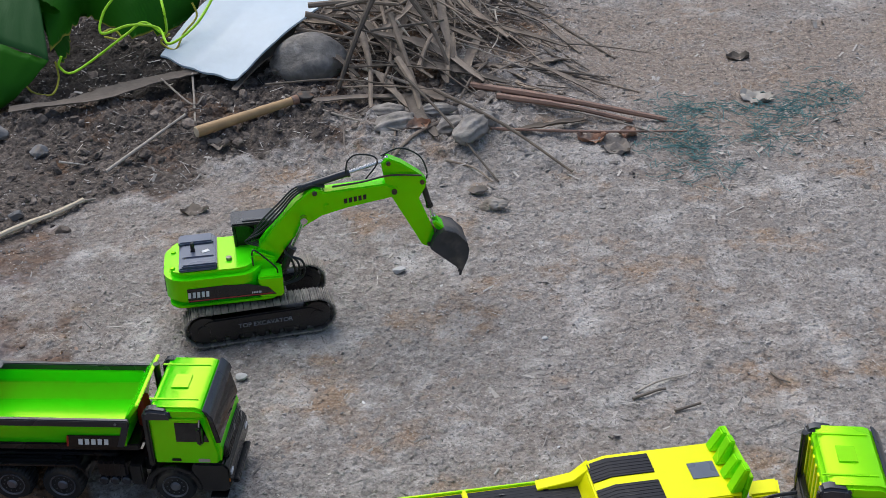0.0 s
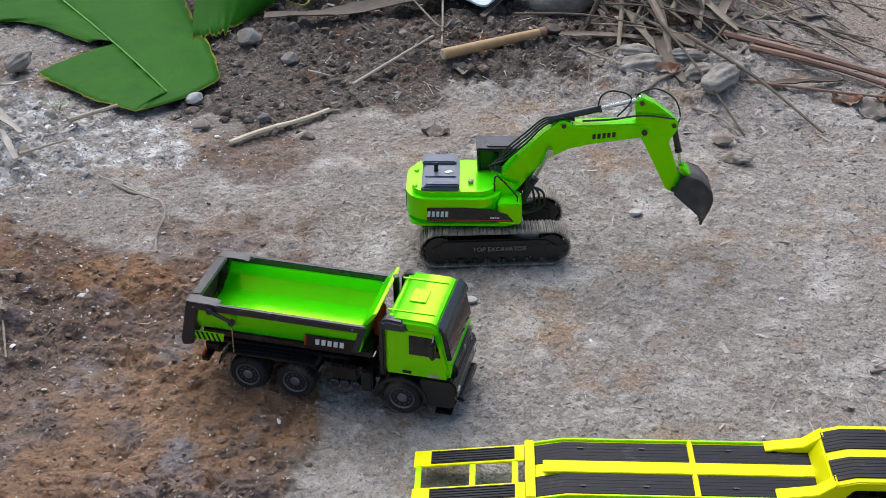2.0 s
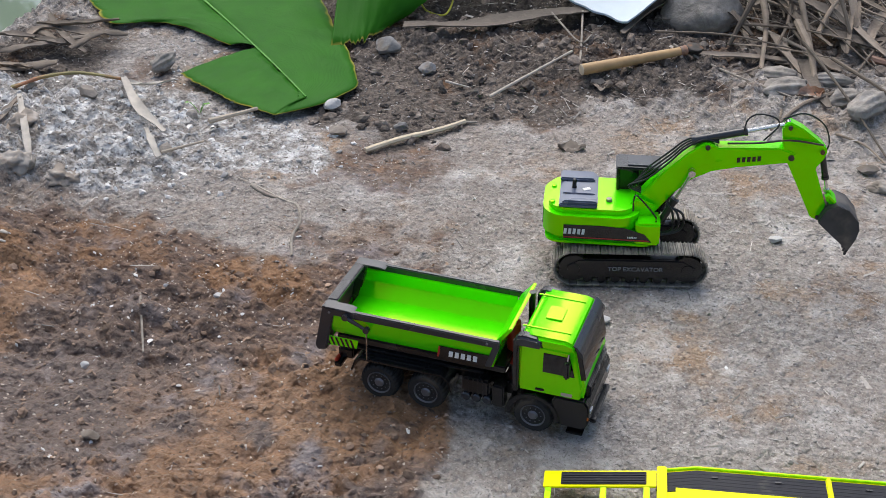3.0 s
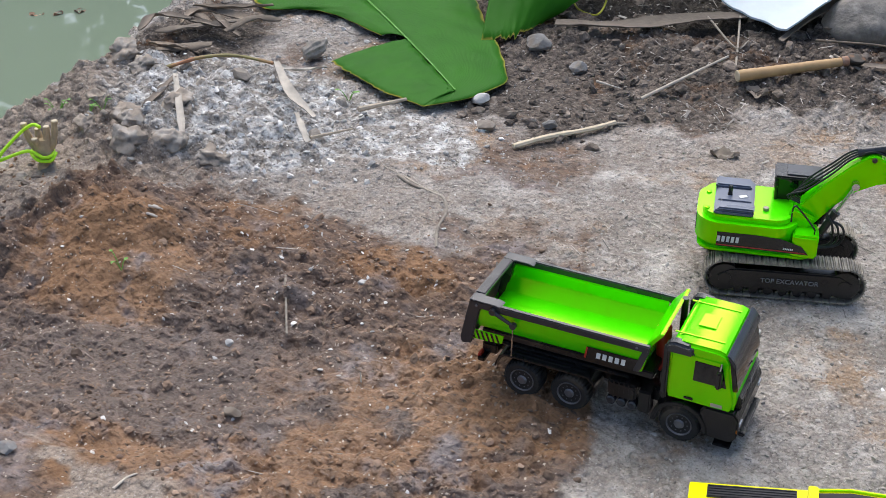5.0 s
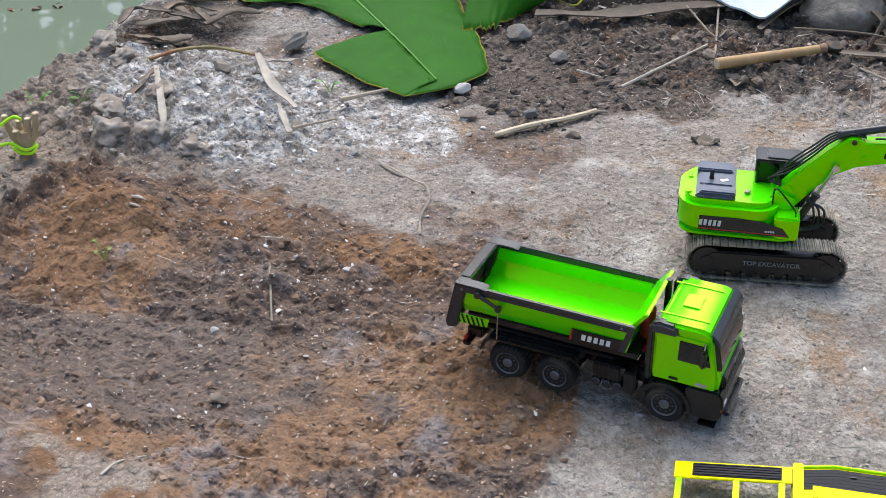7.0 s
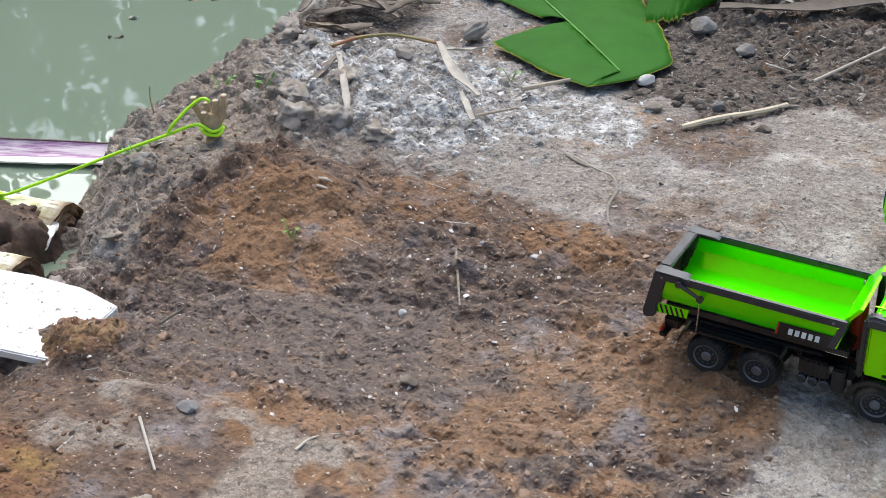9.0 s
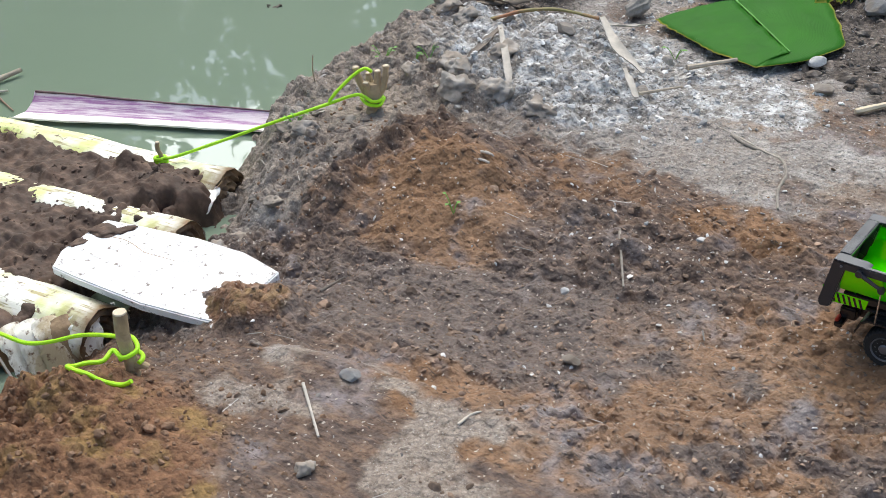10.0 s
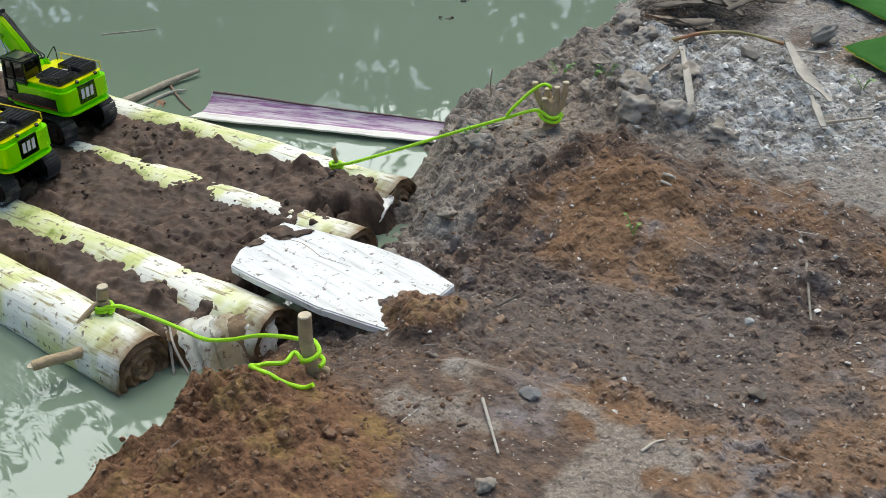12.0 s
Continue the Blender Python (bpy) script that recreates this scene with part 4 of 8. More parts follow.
def excavator(label, raft=False):
    """A toy crawler excavator: x ahead, its cab on the left."""
    top = M_YG if raft else M_GREEN
    ex = thing("toy_excavator", label, "toy excavator")
    crawler_track(ex, -0.095, -0.048, text=not raft, shoe_mat=M_DUSTY if raft else None)
    crawler_track(ex, 0.048, 0.095, text=False, shoe_mat=M_DUSTY if raft else None)
    part("undercarriage", merged(block(0.13, 0.10, 0.03, (0, 0, 0.06), 0.004), lathe([(0.05, 0.07), (0.052, 0.078), (0.052, 0.09), (0.045, 0.097)], "z", 28)), M_BLACK, ex)
    # house
    plan = rounded(-0.168, 0.02, -0.08, 0.08, 0.020, 6) if raft else rounded(-0.180, 0.02, -0.08, 0.08, 0.048, 8)
    body = part("body", merged(prism(plan, 0.095, 0.168, "z", 0.012, 4), block(0.05, 0.058, 0.05, (0.036, -0.051, 0.120), 0.004),
                               block(0.06, 0.05, 0.03, (0.035, 0.05, 0.11), 0.003)), top, ex, "glossy green rounded body")
    part("skirt", prism(rounded(-0.174, 0.056, -0.0785, 0.0785, 0.03), 0.0905, 0.0965, "z", 0.001), top, body)
    # dark swoosh panel with the maker's bars, both sides
    for s in (-1, 1):
        pn = prism([(-0.135, 0.104), (0.045, 0.104), (0.03, 0.122), (-0.01, 0.134), (-0.06, 0.137), (-0.135, 0.136)], -0.0808, -0.0798, "y", 0)
        rd = prism([(-0.135, 0.106), (0.04, 0.106), (0.036, 0.1082), (-0.135, 0.1082)], -0.0813, -0.0807, "y", 0)
        if s > 0:
            pn, rd = mirrored(pn), mirrored(rd)
        pl = part("side_panel", pn, M_BLACK, body, "black side panel")
        part("red_line", rd, M_RED, pl)
        if s < 0:
            mark_bars(pl, on_side(-0.113, -0.0808, 0.121), 0.046, 0.013, M_WHITE)
            mark_bars(pl, on_side(0.005, -0.0808, 0.113), 0.02, 0.004, M_WHITE, 6)
    rear = -0.1665 if raft else -0.1785
    rp = part("rear_plate", block(0.003, 0.062 if raft else 0.085, 0.050 if raft else 0.036, (rear, 0, 0.133), 0.0006), M_BLACK, body, "black rear plate")
    mark_bars(rp, Matrix.Translation((rear - 0.0016, 0, 0.134)) @ Matrix(((0, 0, -1, 0), (-1, 0, 0, 0), (0, 1, 0, 0), (0, 0, 0, 1))), 0.046 if raft else 0.055, 0.026 if raft else 0.022, M_WHITE, 3 if raft else 5)
    # engine cover, with its stack, vent and lift knobs
    cov = part("engine_cover", merged(block(0.078, 0.135, 0.010, (-0.108, 0.0, 0.172), 0.003), block(0.072, 0.036, 0.010, (-0.112, 0.046, 0.180), 0.003),
                                      block(0.072, 0.030, 0.008, (-0.104, -0.050, 0.179), 0.003), block(0.066, 0.05, 0.004, (-0.108, 0.0, 0.1775), 0.0015)), M_GREY if raft else M_COVER, ex, "dark engine cover" if raft else "blue-grey engine cover")
    if raft:
        part("deck", prism(rounded(-0.160, 0.014, -0.073, 0.073, 0.016), 0.1672, 0.1690, "z", 0.0005), M_LIMELIT, body, "lime deck plate")
        for y in (-0.038, 0.038):
            hatch = part("hatch", block(0.088, 0.056, 0.012, (-0.104, y, 0.184), 0.002), M_BLACK, cov, "black slatted hatch")
            for i in range(6):
                part("slat", block(0.004, 0.048, 0.0022, (-0.138 + 0.0135 * i, y, 0.1908), 0.0006), M_GREY, hatch)
        part("rail", merged(rod((-0.150, -0.076, 0.186), (0.0, -0.076, 0.186), 0.0016, seg=8), *[rod((x, -0.076, 0.166), (x, -0.076, 0.186), 0.0016, seg=8) for x in (-0.148, -0.075, -0.002)]), M_YELLOW, body, "thin yellow guard rail")
    part("exhaust", merged(lathe([(0.0045, 0.176), (0.0042, 0.197), (0.003, 0.199)], "z", 12, (-0.118, 0.0, 0)), block(0.012, 0.012, 0.004, (-0.118, 0, 0.178), 0.001)), M_BLACK, cov)
    part("badge", block(0.016, 0.010, 0.0012, (-0.092, -0.006, 0.1800), 0.0003, (0, 0, 25)), M_WHITE, cov)
    for y in (-0.03, 0.0, 0.03):
        part("vent_slot", block(0.003, 0.022, 0.0012, (-0.134, y, 0.1782), 0.0003), M_BLACK, cov)
    for y in (-0.045, 0.02):
        part("cap", lathe([(0.005, 0.165), (0.005, 0.171), (0.003, 0.172)], "z", 14, (-0.160, y, 0)), M_BLACK if raft else top, body)
    part("filler_cap", lathe([(0.004, 0.165), (0.006, 0.169), (0.006, 0.174), (0.004, 0.175)], "z", 12, (-0.045, -0.03, 0)), M_TRACK, body)
    # cab: posts, roof, dark glass
    cab = part("cab", block(0.092, 0.058, 0.03, (0.018, 0.048, 0.118), 0.004), M_BLACK, ex, "black cab with dark windows")
    part("roof", block(0.094, 0.062, 0.008, (0.012, 0.048, 0.218), 0.003), M_BLACK, cab)
    part("window_bar", block(0.09, 0.058, 0.004, (0.014, 0.048, 0.164), 0.001), M_BLACK, cab)
    for x, x2 in ((-0.026, -0.030), (0.06, 0.046), (0.018, 0.016)):
        for y in (0.021, 0.075):
            part("post", rod((x, y, 0.12), (x2, y, 0.218), 0.0035, seg=8), M_BLACK, cab)
    part("cab_window", prism([(-0.026, 0.133), (0.060, 0.133), (0.046, 0.214), (-0.029, 0.214)], 0.0225, 0.0735, "y", 0.001), M_GLASS, cab, "dark glossy glass")
    part("roof_hatch", block(0.05, 0.044, 0.003, (0.014, 0.048, 0.223), 0.001), M_GREY, cab)
    # hand rail beside the boom foot
    part("hand_rail", tube([(0.004, -0.066, 0.168), (0.004, -0.066, 0.196), (0.012, -0.066, 0.202), (0.048, -0.066, 0.160), (0.052, -0.066, 0.145)], 0.0018, 8, 5), M_BLACK, ex)
    # boom, stick, bucket
    bc = -0.01
    boom = part("boom", prism([(0.005, 0.155), (0.012, 0.178), (0.060, 0.238), (0.104, 0.284), (0.136, 0.308), (0.150, 0.308), (0.162, 0.300), (0.285, 0.305), (0.316, 0.294), (0.318, 0.282),
                               (0.302, 0.273), (0.205, 0.258), (0.155, 0.246), (0.118, 0.226), (0.086, 0.194), (0.044, 0.138), (0.026, 0.135)],
                              bc - 0.017, bc + 0.017, "y", 0.0025), top, ex, "glossy green bent boom")
    part("boom_foot", merged(block(0.05, 0.012, 0.045, (0.02, bc - 0.026, 0.155), 0.004, (0, 25, 0)), block(0.05, 0.012, 0.045, (0.02, bc + 0.026, 0.155), 0.004, (0, 25, 0))), top, boom)
    for x, z, r in ((0.022, 0.152, 0.008), (0.116, 0.246, 0.0075), (0.307, 0.286, 0.006), (0.143, 0.300, 0.005)):
        part("pin", lathe([(r * 0.5, -0.0215), (r, -0.0205), (r, 0.0205), (r * 0.5, 0.0215)], "y", 16, (x, bc, z)), M_STEEL if z < 0.26 else M_IRON, boom, "steel pin")
    part("bracket", merged(block(0.014, 0.040, 0.012, (0.166, bc, 0.268), 0.002, (0, -8, 0))), top, boom)
    if not raft:
        mark_bars(boom, on_side(0.225, bc - 0.0172, 0.278) @ pose(0, 0, 0, 0, 0, 7), 0.05, 0.011, M_BLACK)
    stick = part("stick", prism([(0.284, 0.344), (0.288, 0.356), (0.298, 0.361), (0.325, 0.347), (0.362, 0.318), (0.376, 0.302), (0.372, 0.285), (0.358, 0.262), (0.391, 0.172), (0.392, 0.152),
                                 (0.378, 0.143), (0.362, 0.150), (0.330, 0.215), (0.299, 0.276), (0.290, 0.300)],
                                bc - 0.013, bc + 0.013, "y", 0.0022), top, ex, "glossy green stick arm")
    for x, z in ((0.298, 0.350), (0.366, 0.300), (0.376, 0.152), (0.392, 0.178)):
        part("pin", lathe([(0.002, -0.018), (0.0045, -0.017), (0.0045, 0.017), (0.002, 0.018)], "y", 12, (x, bc, z)), M_IRON, stick)
    shell = [(0.376, 0.150), (0.388, 0.178), (0.408, 0.192), (0.432, 0.182), (0.455, 0.156), (0.459, 0.138), (0.455, 0.116), (0.443, 0.088)]
    inner = [(0.380, 0.148), (0.392, 0.174), (0.409, 0.187), (0.430, 0.178), (0.451, 0.153), (0.455, 0.138), (0.451, 0.117), (0.440, 0.089)]
    bk = part("bucket", merged(prism(shell + inner[::-1], bc - 0.032, bc + 0.032, "y", 0.0006),
                               *[prism(shell, y, y + 0.003, "y", 0.0006) for y in (bc - 0.035, bc + 0.032)]), M_BUCKET, ex, "dark metal bucket with teeth")
    for i in range(5):
        part("tooth", moved(block(0.005, 0.006, 0.014, (0, 0, -0.006), 0.001), pose(0.4415, bc - 0.028 + 0.014 * i, 0.088, 0, 14, 0)), M_BUCKET, bk)
    link = part("bucket_link", merged(rod((0.388, bc - 0.016, 0.205), (0.407, bc - 0.016, 0.186), 0.005, seg=8), rod((0.388, bc + 0.016, 0.205), (0.407, bc + 0.016, 0.186), 0.005, seg=8),
                                      block(0.022, 0.036, 0.014, (0.398, bc, 0.192), 0.003, (0, 45, 0))), top, ex)

    def ram(a, b, r, frac, mat=M_BLACK):
        a, b = Vector(a), Vector(b)
        m = a.lerp(b, frac)
        cyl = part("cylinder", merged(rod(a, m, r, seg=14), rod(m - (m - a).normalized() * 0.006, m, r * 1.2, seg=14), rod(a, a + (m - a).normalized() * 0.008, r * 1.25, seg=14)), mat, ex, "black hydraulic cylinder")
        part("piston_rod", merged(rod(m, b, r * 0.5, seg=10), lathe([(r, -r * 0.8), (r, r * 0.8)], "y", 12, tuple(b))), M_STEEL, cyl, "bright steel rod")

    ram((0.112, bc, 0.306), (0.295, bc, 0.352), 0.0085, 0.58, M_GREY)
    for s in (-1, 1):
        ram((0.062, bc + s * 0.027, 0.128), (0.116, bc + s * 0.027, 0.246), 0.0075, 0.48)
    ram((0.366, bc, 0.300), (0.389, bc, 0.206), 0.0065, 0.7)
    # hoses
    rnd = random.Random(5)
    for k in range(4):
        o = bc - 0.009 + 0.006 * k
        part("hose", tube([(0.02, o, 0.185), (-0.008 + 0.006 * k, o, 0.200), (0.028, o, 0.218 + 0.005 * k), (0.070, o, 0.258 + 0.005 * k), (0.100, o, 0.292 + 0.003 * k), (0.135, o, 0.313), (0.165, o, 0.308)], 0.0020, 6, 5), M_HOSE, boom)
    part("hose", tube([(0.21, bc - 0.01, 0.335), (0.215, bc - 0.01, 0.362), (0.235, bc - 0.01, 0.375), (0.268, bc - 0.01, 0.368), (0.275, bc - 0.01, 0.35), (0.25, bc - 0.01, 0.318)], 0.0017, 6, 5), M_HOSE, boom)
    part("hose", tube([(0.285, bc + 0.008, 0.358), (0.325, bc + 0.008, 0.372), (0.365, bc + 0.008, 0.350), (0.380, bc + 0.008, 0.310), (0.372, bc + 0.008, 0.285)], 0.0017, 6, 5), M_HOSE, stick)
    part("hose", tube([(0.18, bc - 0.0185, 0.312), (0.24, bc - 0.0185, 0.316), (0.30, bc - 0.0185, 0.325), (0.365, bc - 0.0185, 0.318)], 0.002, 6, 5), M_IRON, boom, "rust-brown hose")
    for k in range(3):
        part("hose", tube([(0.045, bc - 0.03 - 0.004 * k, 0.10), (0.085 + 0.008 * k, bc - 0.034, 0.115), (0.085 + 0.01 * k, bc - 0.036, 0.155), (0.07, bc - 0.03, 0.182 - 0.006 * k)], 0.0026, 6, 5), M_HOSE, boom)
    if not raft:
        # the tracks stand a little turned under the house
        for ob in ex.children:
            if ob.name.split(".")[0] in ("track_frame", "undercarriage"):
                ob.matrix_local = pose(0, 0, 0, 0, 0, 4) @ ob.matrix_local
    return ex


def truck_cab(parent, paint, lights=True):
    """Forward-control cab with its doors, glass, mirrors, front wheels' arches and bumper."""
    hw = 0.0775
    prof = [(0.118, 0.090), (0.234, 0.090), (0.2375, 0.118), (0.233, 0.136), (0.223, 0.191), (0.215, 0.203), (0.200, 0.2085), (0.130, 0.2085), (0.121, 0.203), (0.118, 0.192)]
    cab = part("cab", prism(prof, -hw, hw, "y", 0.0075, 3), paint, parent, "glossy green cab")
    part("roof_panel", merged(block(0.03, 0.04, 0.003, (0.163, 0.0, 0.2095), 0.001), block(0.085, 0.004, 0.002, (0.160, 0.05, 0.209), 0.0006), block(0.085, 0.004, 0.002, (0.160, -0.05, 0.209), 0.0006)), paint, cab)
    part("windscreen", prism([(0.2375, 0.134), (0.2360, 0.146), (0.2268, 0.191), (0.2190, 0.2005), (0.2140, 0.1975), (0.228, 0.132)], -hw + 0.004, hw - 0.004, "y", 0.001), M_GLASS, cab, "black glossy windscreen")
    part("visor", prism([(0.2130, 0.2060), (0.2185, 0.2045), (0.2300, 0.1910), (0.2315, 0.183), (0.2280, 0.183), (0.2180, 0.1990)], -hw - 0.0015, hw + 0.0015, "y", 0.001), M_GREY, cab, "dark sun visor")
    part("grille", merged(block(0.006, 0.125, 0.034, (0.2385, 0, 0.101), 0.002), *[block(0.004, 0.118, 0.003, (0.242, 0, 0.090 + 0.007 * i), 0.0006) for i in range(4)]), M_BLACK, cab)
    part("badge", lathe([(0.0055, 0.2425), (0.0055, 0.2440), (0.003, 0.2445)], "x", 16, (0, 0, 0.112)), M_RIM, cab)
    part("wiper", merged(rod((0.238, 0.02, 0.137), (0.2335, -0.035, 0.150), 0.0012, seg=6), rod((0.238, 0.055, 0.137), (0.2335, 0.008, 0.150), 0.0012, seg=6)), M_BLACK, cab)
    bum = part("bumper", merged(prism([(0.178, 0.078), (0.186, 0.092), (0.238, 0.092), (0.247, 0.080), (0.247, 0.045), (0.238, 0.030), (0.196, 0.030), (0.190, 0.052)], -hw - 0.002, hw + 0.002, "y", 0.003),
                                block(0.012, 0.11, 0.008, (0.249, 0, 0.034), 0.002), block(0.03, 0.022, 0.004, (0.222, -0.068, 0.018), 0.001), block(0.03, 0.022, 0.004, (0.222, 0.068, 0.018), 0.001)), M_BLACK, cab, "black bumper with step")
    for s in (-1, 1):
        d = prism([(0.122, 0.094), (0.228, 0.094), (0.231, 0.118), (0.227, 0.137), (0.217, 0.189), (0.124, 0.189)], s * hw, s * (hw + 0.0016), "y", 0.0008)
        door = part("door", d, paint, cab)
        part("side_window", prism([(0.162, 0.140), (0.219, 0.140), (0.215, 0.157), (0.209, 0.180), (0.163, 0.181)], s * (hw + 0.0008), s * (hw + 0.0024), "y", 0.0006), M_GLASS, door, "dark side window")
        part("handle", block(0.016, 0.003, 0.0055, (0.158, s * (hw + 0.002), 0.101), 0.001), M_BLACK, door)
        part("sticker", block(0.020, 0.0008, 0.007, (0.206, s * (hw + 0.0018), 0.100), 0.0002), M_STRIP, door)
        part("mirror", merged(block(0.010, 0.014, 0.034, (0.208, s * (hw + 0.014), 0.163), 0.003), rod((0.207, s * hw, 0.186), (0.208, s * (hw + 0.014), 0.180), 0.002, seg=6)), M_BLACK, cab)
        part("air_deflector", prism([(0.110, 0.186), (0.160, 0.186), (0.162, 0.195), (0.154, 0.206), (0.126, 0.209), (0.112, 0.204)], s * (hw - 0.016), s * (hw + 0.007), "y", 0.006, 3), M_GREY, cab, "dark grey air deflector")
        part("rear_pillar", block(0.010, 0.012, 0.112, (0.1135, s * (hw - 0.003), 0.141), 0.003), M_BLACK, cab)
        arch = [(0.146 + 0.050 * math.cos(a), 0.037 + 0.050 * math.sin(a)) for a in np.linspace(radians(-2), radians(182), 15)]
        arch += [(0.146 + 0.0415 * math.cos(a), 0.037 + 0.0415 * math.sin(a)) for a in np.linspace(radians(182), radians(-2), 15)]
        part("wheel_arch", prism(arch, s * 0.044, s * (hw + 0.004), "y", 0.0012), M_BLACK, cab)
        if lights:
            part("headlight", block(0.010, 0.022, 0.012, (0.2435, s * 0.063, 0.066), 0.003), M_CLEAR, bum, "clear headlight")
            part("indicator", block(0.005, 0.007, 0.008, (0.244, s * 0.074, 0.055), 0.001), material("amber", (0.6, 0.16, 0.01), 0.25), bum)
    part("exhaust_pipe", merged(rod((0.106, 0.045, 0.09), (0.106, 0.045, 0.214), 0.006, seg=14), block(0.012, 0.13, 0.03, (0.108, 0, 0.115), 0.003)), M_BLACK, cab)
    return cab


def chassis(parent, rear=-0.225):
    part("chassis", merged(block(0.215 - rear, 0.014, 0.020, ((0.215 + rear) / 2, -0.026, 0.066), 0.002), block(0.215 - rear, 0.014, 0.020, ((0.215 + rear) / 2, 0.026, 0.066), 0.002),
                           *[block(0.012, 0.06, 0.016, (x, 0, 0.066), 0.002) for x in (-0.2, -0.1, 0.0, 0.09)], block(0.14, 0.10, 0.03, (0.15, 0, 0.066), 0.004)), M_BLACK, parent)
    for x in (-0.146, -0.055, 0.146):
        part("axle", merged(rod((x, -0.06, 0.037), (x, 0.06, 0.037), 0.006, seg=12), lathe([(0.01, -0.015), (0.014, 0), (0.01, 0.015)], "y", 14, (x, 0, 0.037))), M_BLACK, parent)


def dump_truck():
    tr = thing("toy_dump_truck", "green and black toy dump truck with an empty bed", "toy truck")
    chassis(tr)
    for x in (-0.146, -0.055):
        for s in (-1, 1):
            wheel_part(tr, x, s * 0.0775, 0.038)
    for s in (-1, 1):
        wheel_part(tr, 0.146, s * 0.0765, 0.027)
    truck_cab(tr, M_TRUCK)
    # bed: shell of floor and sloped sides, dark rim, front shield, tail gate
    outer = [(-0.080, 0.176), (-0.079, 0.148), (-0.066, 0.124), (0.066, 0.124), (0.079, 0.148), (0.080, 0.176)]
    inner = [(0.0745, 0.176), (0.0735, 0.151), (0.050, 0.130), (-0.050, 0.130), (-0.0735, 0.151), (-0.0745, 0.176)]
    bed = part("bed", merged(prism(outer + inner, -0.236, 0.070, "x", 0.001), prism([(0.066, 0.124), (0.072, 0.124), (0.086, 0.184), (0.078, 0.184)], -0.0745, 0.0745, "y", 0.001)), M_TRUCK, tr, "green dump bed with sloped sides")
    part("front_shield", prism([(0.076, 0.182), (0.083, 0.180), (0.104, 0.208), (0.106, 0.213), (0.100, 0.2135)], -0.0765, 0.0765, "y", 0.0015), M_TRUCK, bed, "green forward-leaning front shield")
    for s in (-1, 1):
        rim = part("rim_rail", merged(prism([(-0.242, 0.174), (0.084, 0.173), (0.086, 0.187), (-0.244, 0.189)], s * 0.0765, s * 0.0860, "y", 0.0018),
                                      prism([(-0.246, 0.1885), (-0.246, 0.1915), (-0.195, 0.1905), (-0.185, 0.187)], s * 0.064, s * 0.087, "y", 0.001)), M_GREY, bed, "dark grey rim rail")
        for x in (-0.232, 0.064):
            part("bolt", lathe([(0.0024, 0), (0.0024, 0.0014), (0.0012, 0.002)], "y", 8, (x, 0, 0.181)) if s > 0 else lathe([(0.0024, 0), (0.0024, -0.0014), (0.0012, -0.002)], "y", 8, (x, 0, 0.181)), M_RIM, rim).location = (0, s * 0.0865, 0)
        part("tail_frame", prism([(-0.246, 0.191), (-0.222, 0.191), (-0.244, 0.094), (-0.262, 0.090), (-0.266, 0.100)], s * 0.060, s * 0.0845, "y", 0.002), M_GREY, bed, "dark grey tail frame")
        part("end_post", prism([(0.058, 0.128), (0.070, 0.128), (0.086, 0.176), (0.074, 0.176)], s * 0.0755, s * 0.0825, "y", 0.001), M_GREY, bed, "dark grey corner post")
        hz = part("hazard_panel", prism([(-0.246, 0.104), (-0.185, 0.107), (-0.181, 0.125), (-0.240, 0.125)], s * 0.0796, s * 0.0808, "y", 0.0002), M_TRUCK, bed)
        for i in range(6):
            x = -0.240 + i * 0.0095
            part("stripe", prism([(x, 0.106), (x + 0.0042, 0.106), (x - 0.0018, 0.1235), (x - 0.006, 0.1235)], s * 0.0807, s * 0.0812, "y", 0), M_BLACK, hz)
        lg = part("side_plate", prism([(-0.030, 0.128), (0.060, 0.128), (0.066, 0.152), (-0.026, 0.152)], s * 0.0794, s * 0.0812, "y", 0.0004), M_BLACK, bed, "black plate with pale bars")
        part("red_bar", prism([(-0.030, 0.1285), (-0.0265, 0.1285), (-0.0235, 0.1515), (-0.0265, 0.1515)], s * 0.081, s * 0.0816, "y", 0), M_RED, lg)
        if s < 0:
            mark_bars(lg, on_side(0.018, -0.0811, 0.139), 0.056, 0.012, M_WHITE)
        part("tarp_arm", merged(rod((-0.200, s * 0.089, 0.178), (-0.160, s * 0.090, 0.160), 0.0042, 0.003, 10), lathe([(0.006, -0.004), (0.006, 0.004)], "y", 12, (-0.200, s * 0.089, 0.178)),
                                lathe([(0.006, -0.004), (0.006, 0.004)], "y", 12, (-0.160, s * 0.090, 0.160))), M_GREY, bed)
        part("tie_rod", rod((-0.160, s * 0.090, 0.160), (-0.165, s * 0.083, 0.089), 0.0013, seg=6), M_STEEL, bed, "thin steel rod")
        # ribbed mudguard over the rear wheels
        xs = [(-0.198, 0.060), (-0.190, 0.082), (-0.178, 0.090), (-0.022, 0.090), (-0.010, 0.080), (-0.004, 0.058)]
        part("mudguard", merged(prism(xs + [(x * 0.985 + -0.0015, z - 0.005) for x, z in xs[::-1]], s * 0.036, s * 0.084, "y", 0.001),
                                *[block(0.150, 0.004, 0.003, (-0.10, s * y, 0.0915), 0.001) for y in (0.044, 0.054, 0.064, 0.074)]), M_BLACK, tr, "black ribbed mudguard")
        part("tank", merged(block(0.052, 0.030, 0.034, (0.040, s * 0.062, 0.074), 0.004), *[block(0.003, 0.031, 0.036, (0.026 + 0.009 * i, s * 0.062, 0.074), 0.001) for i in range(4)]), M_BLACK, tr)
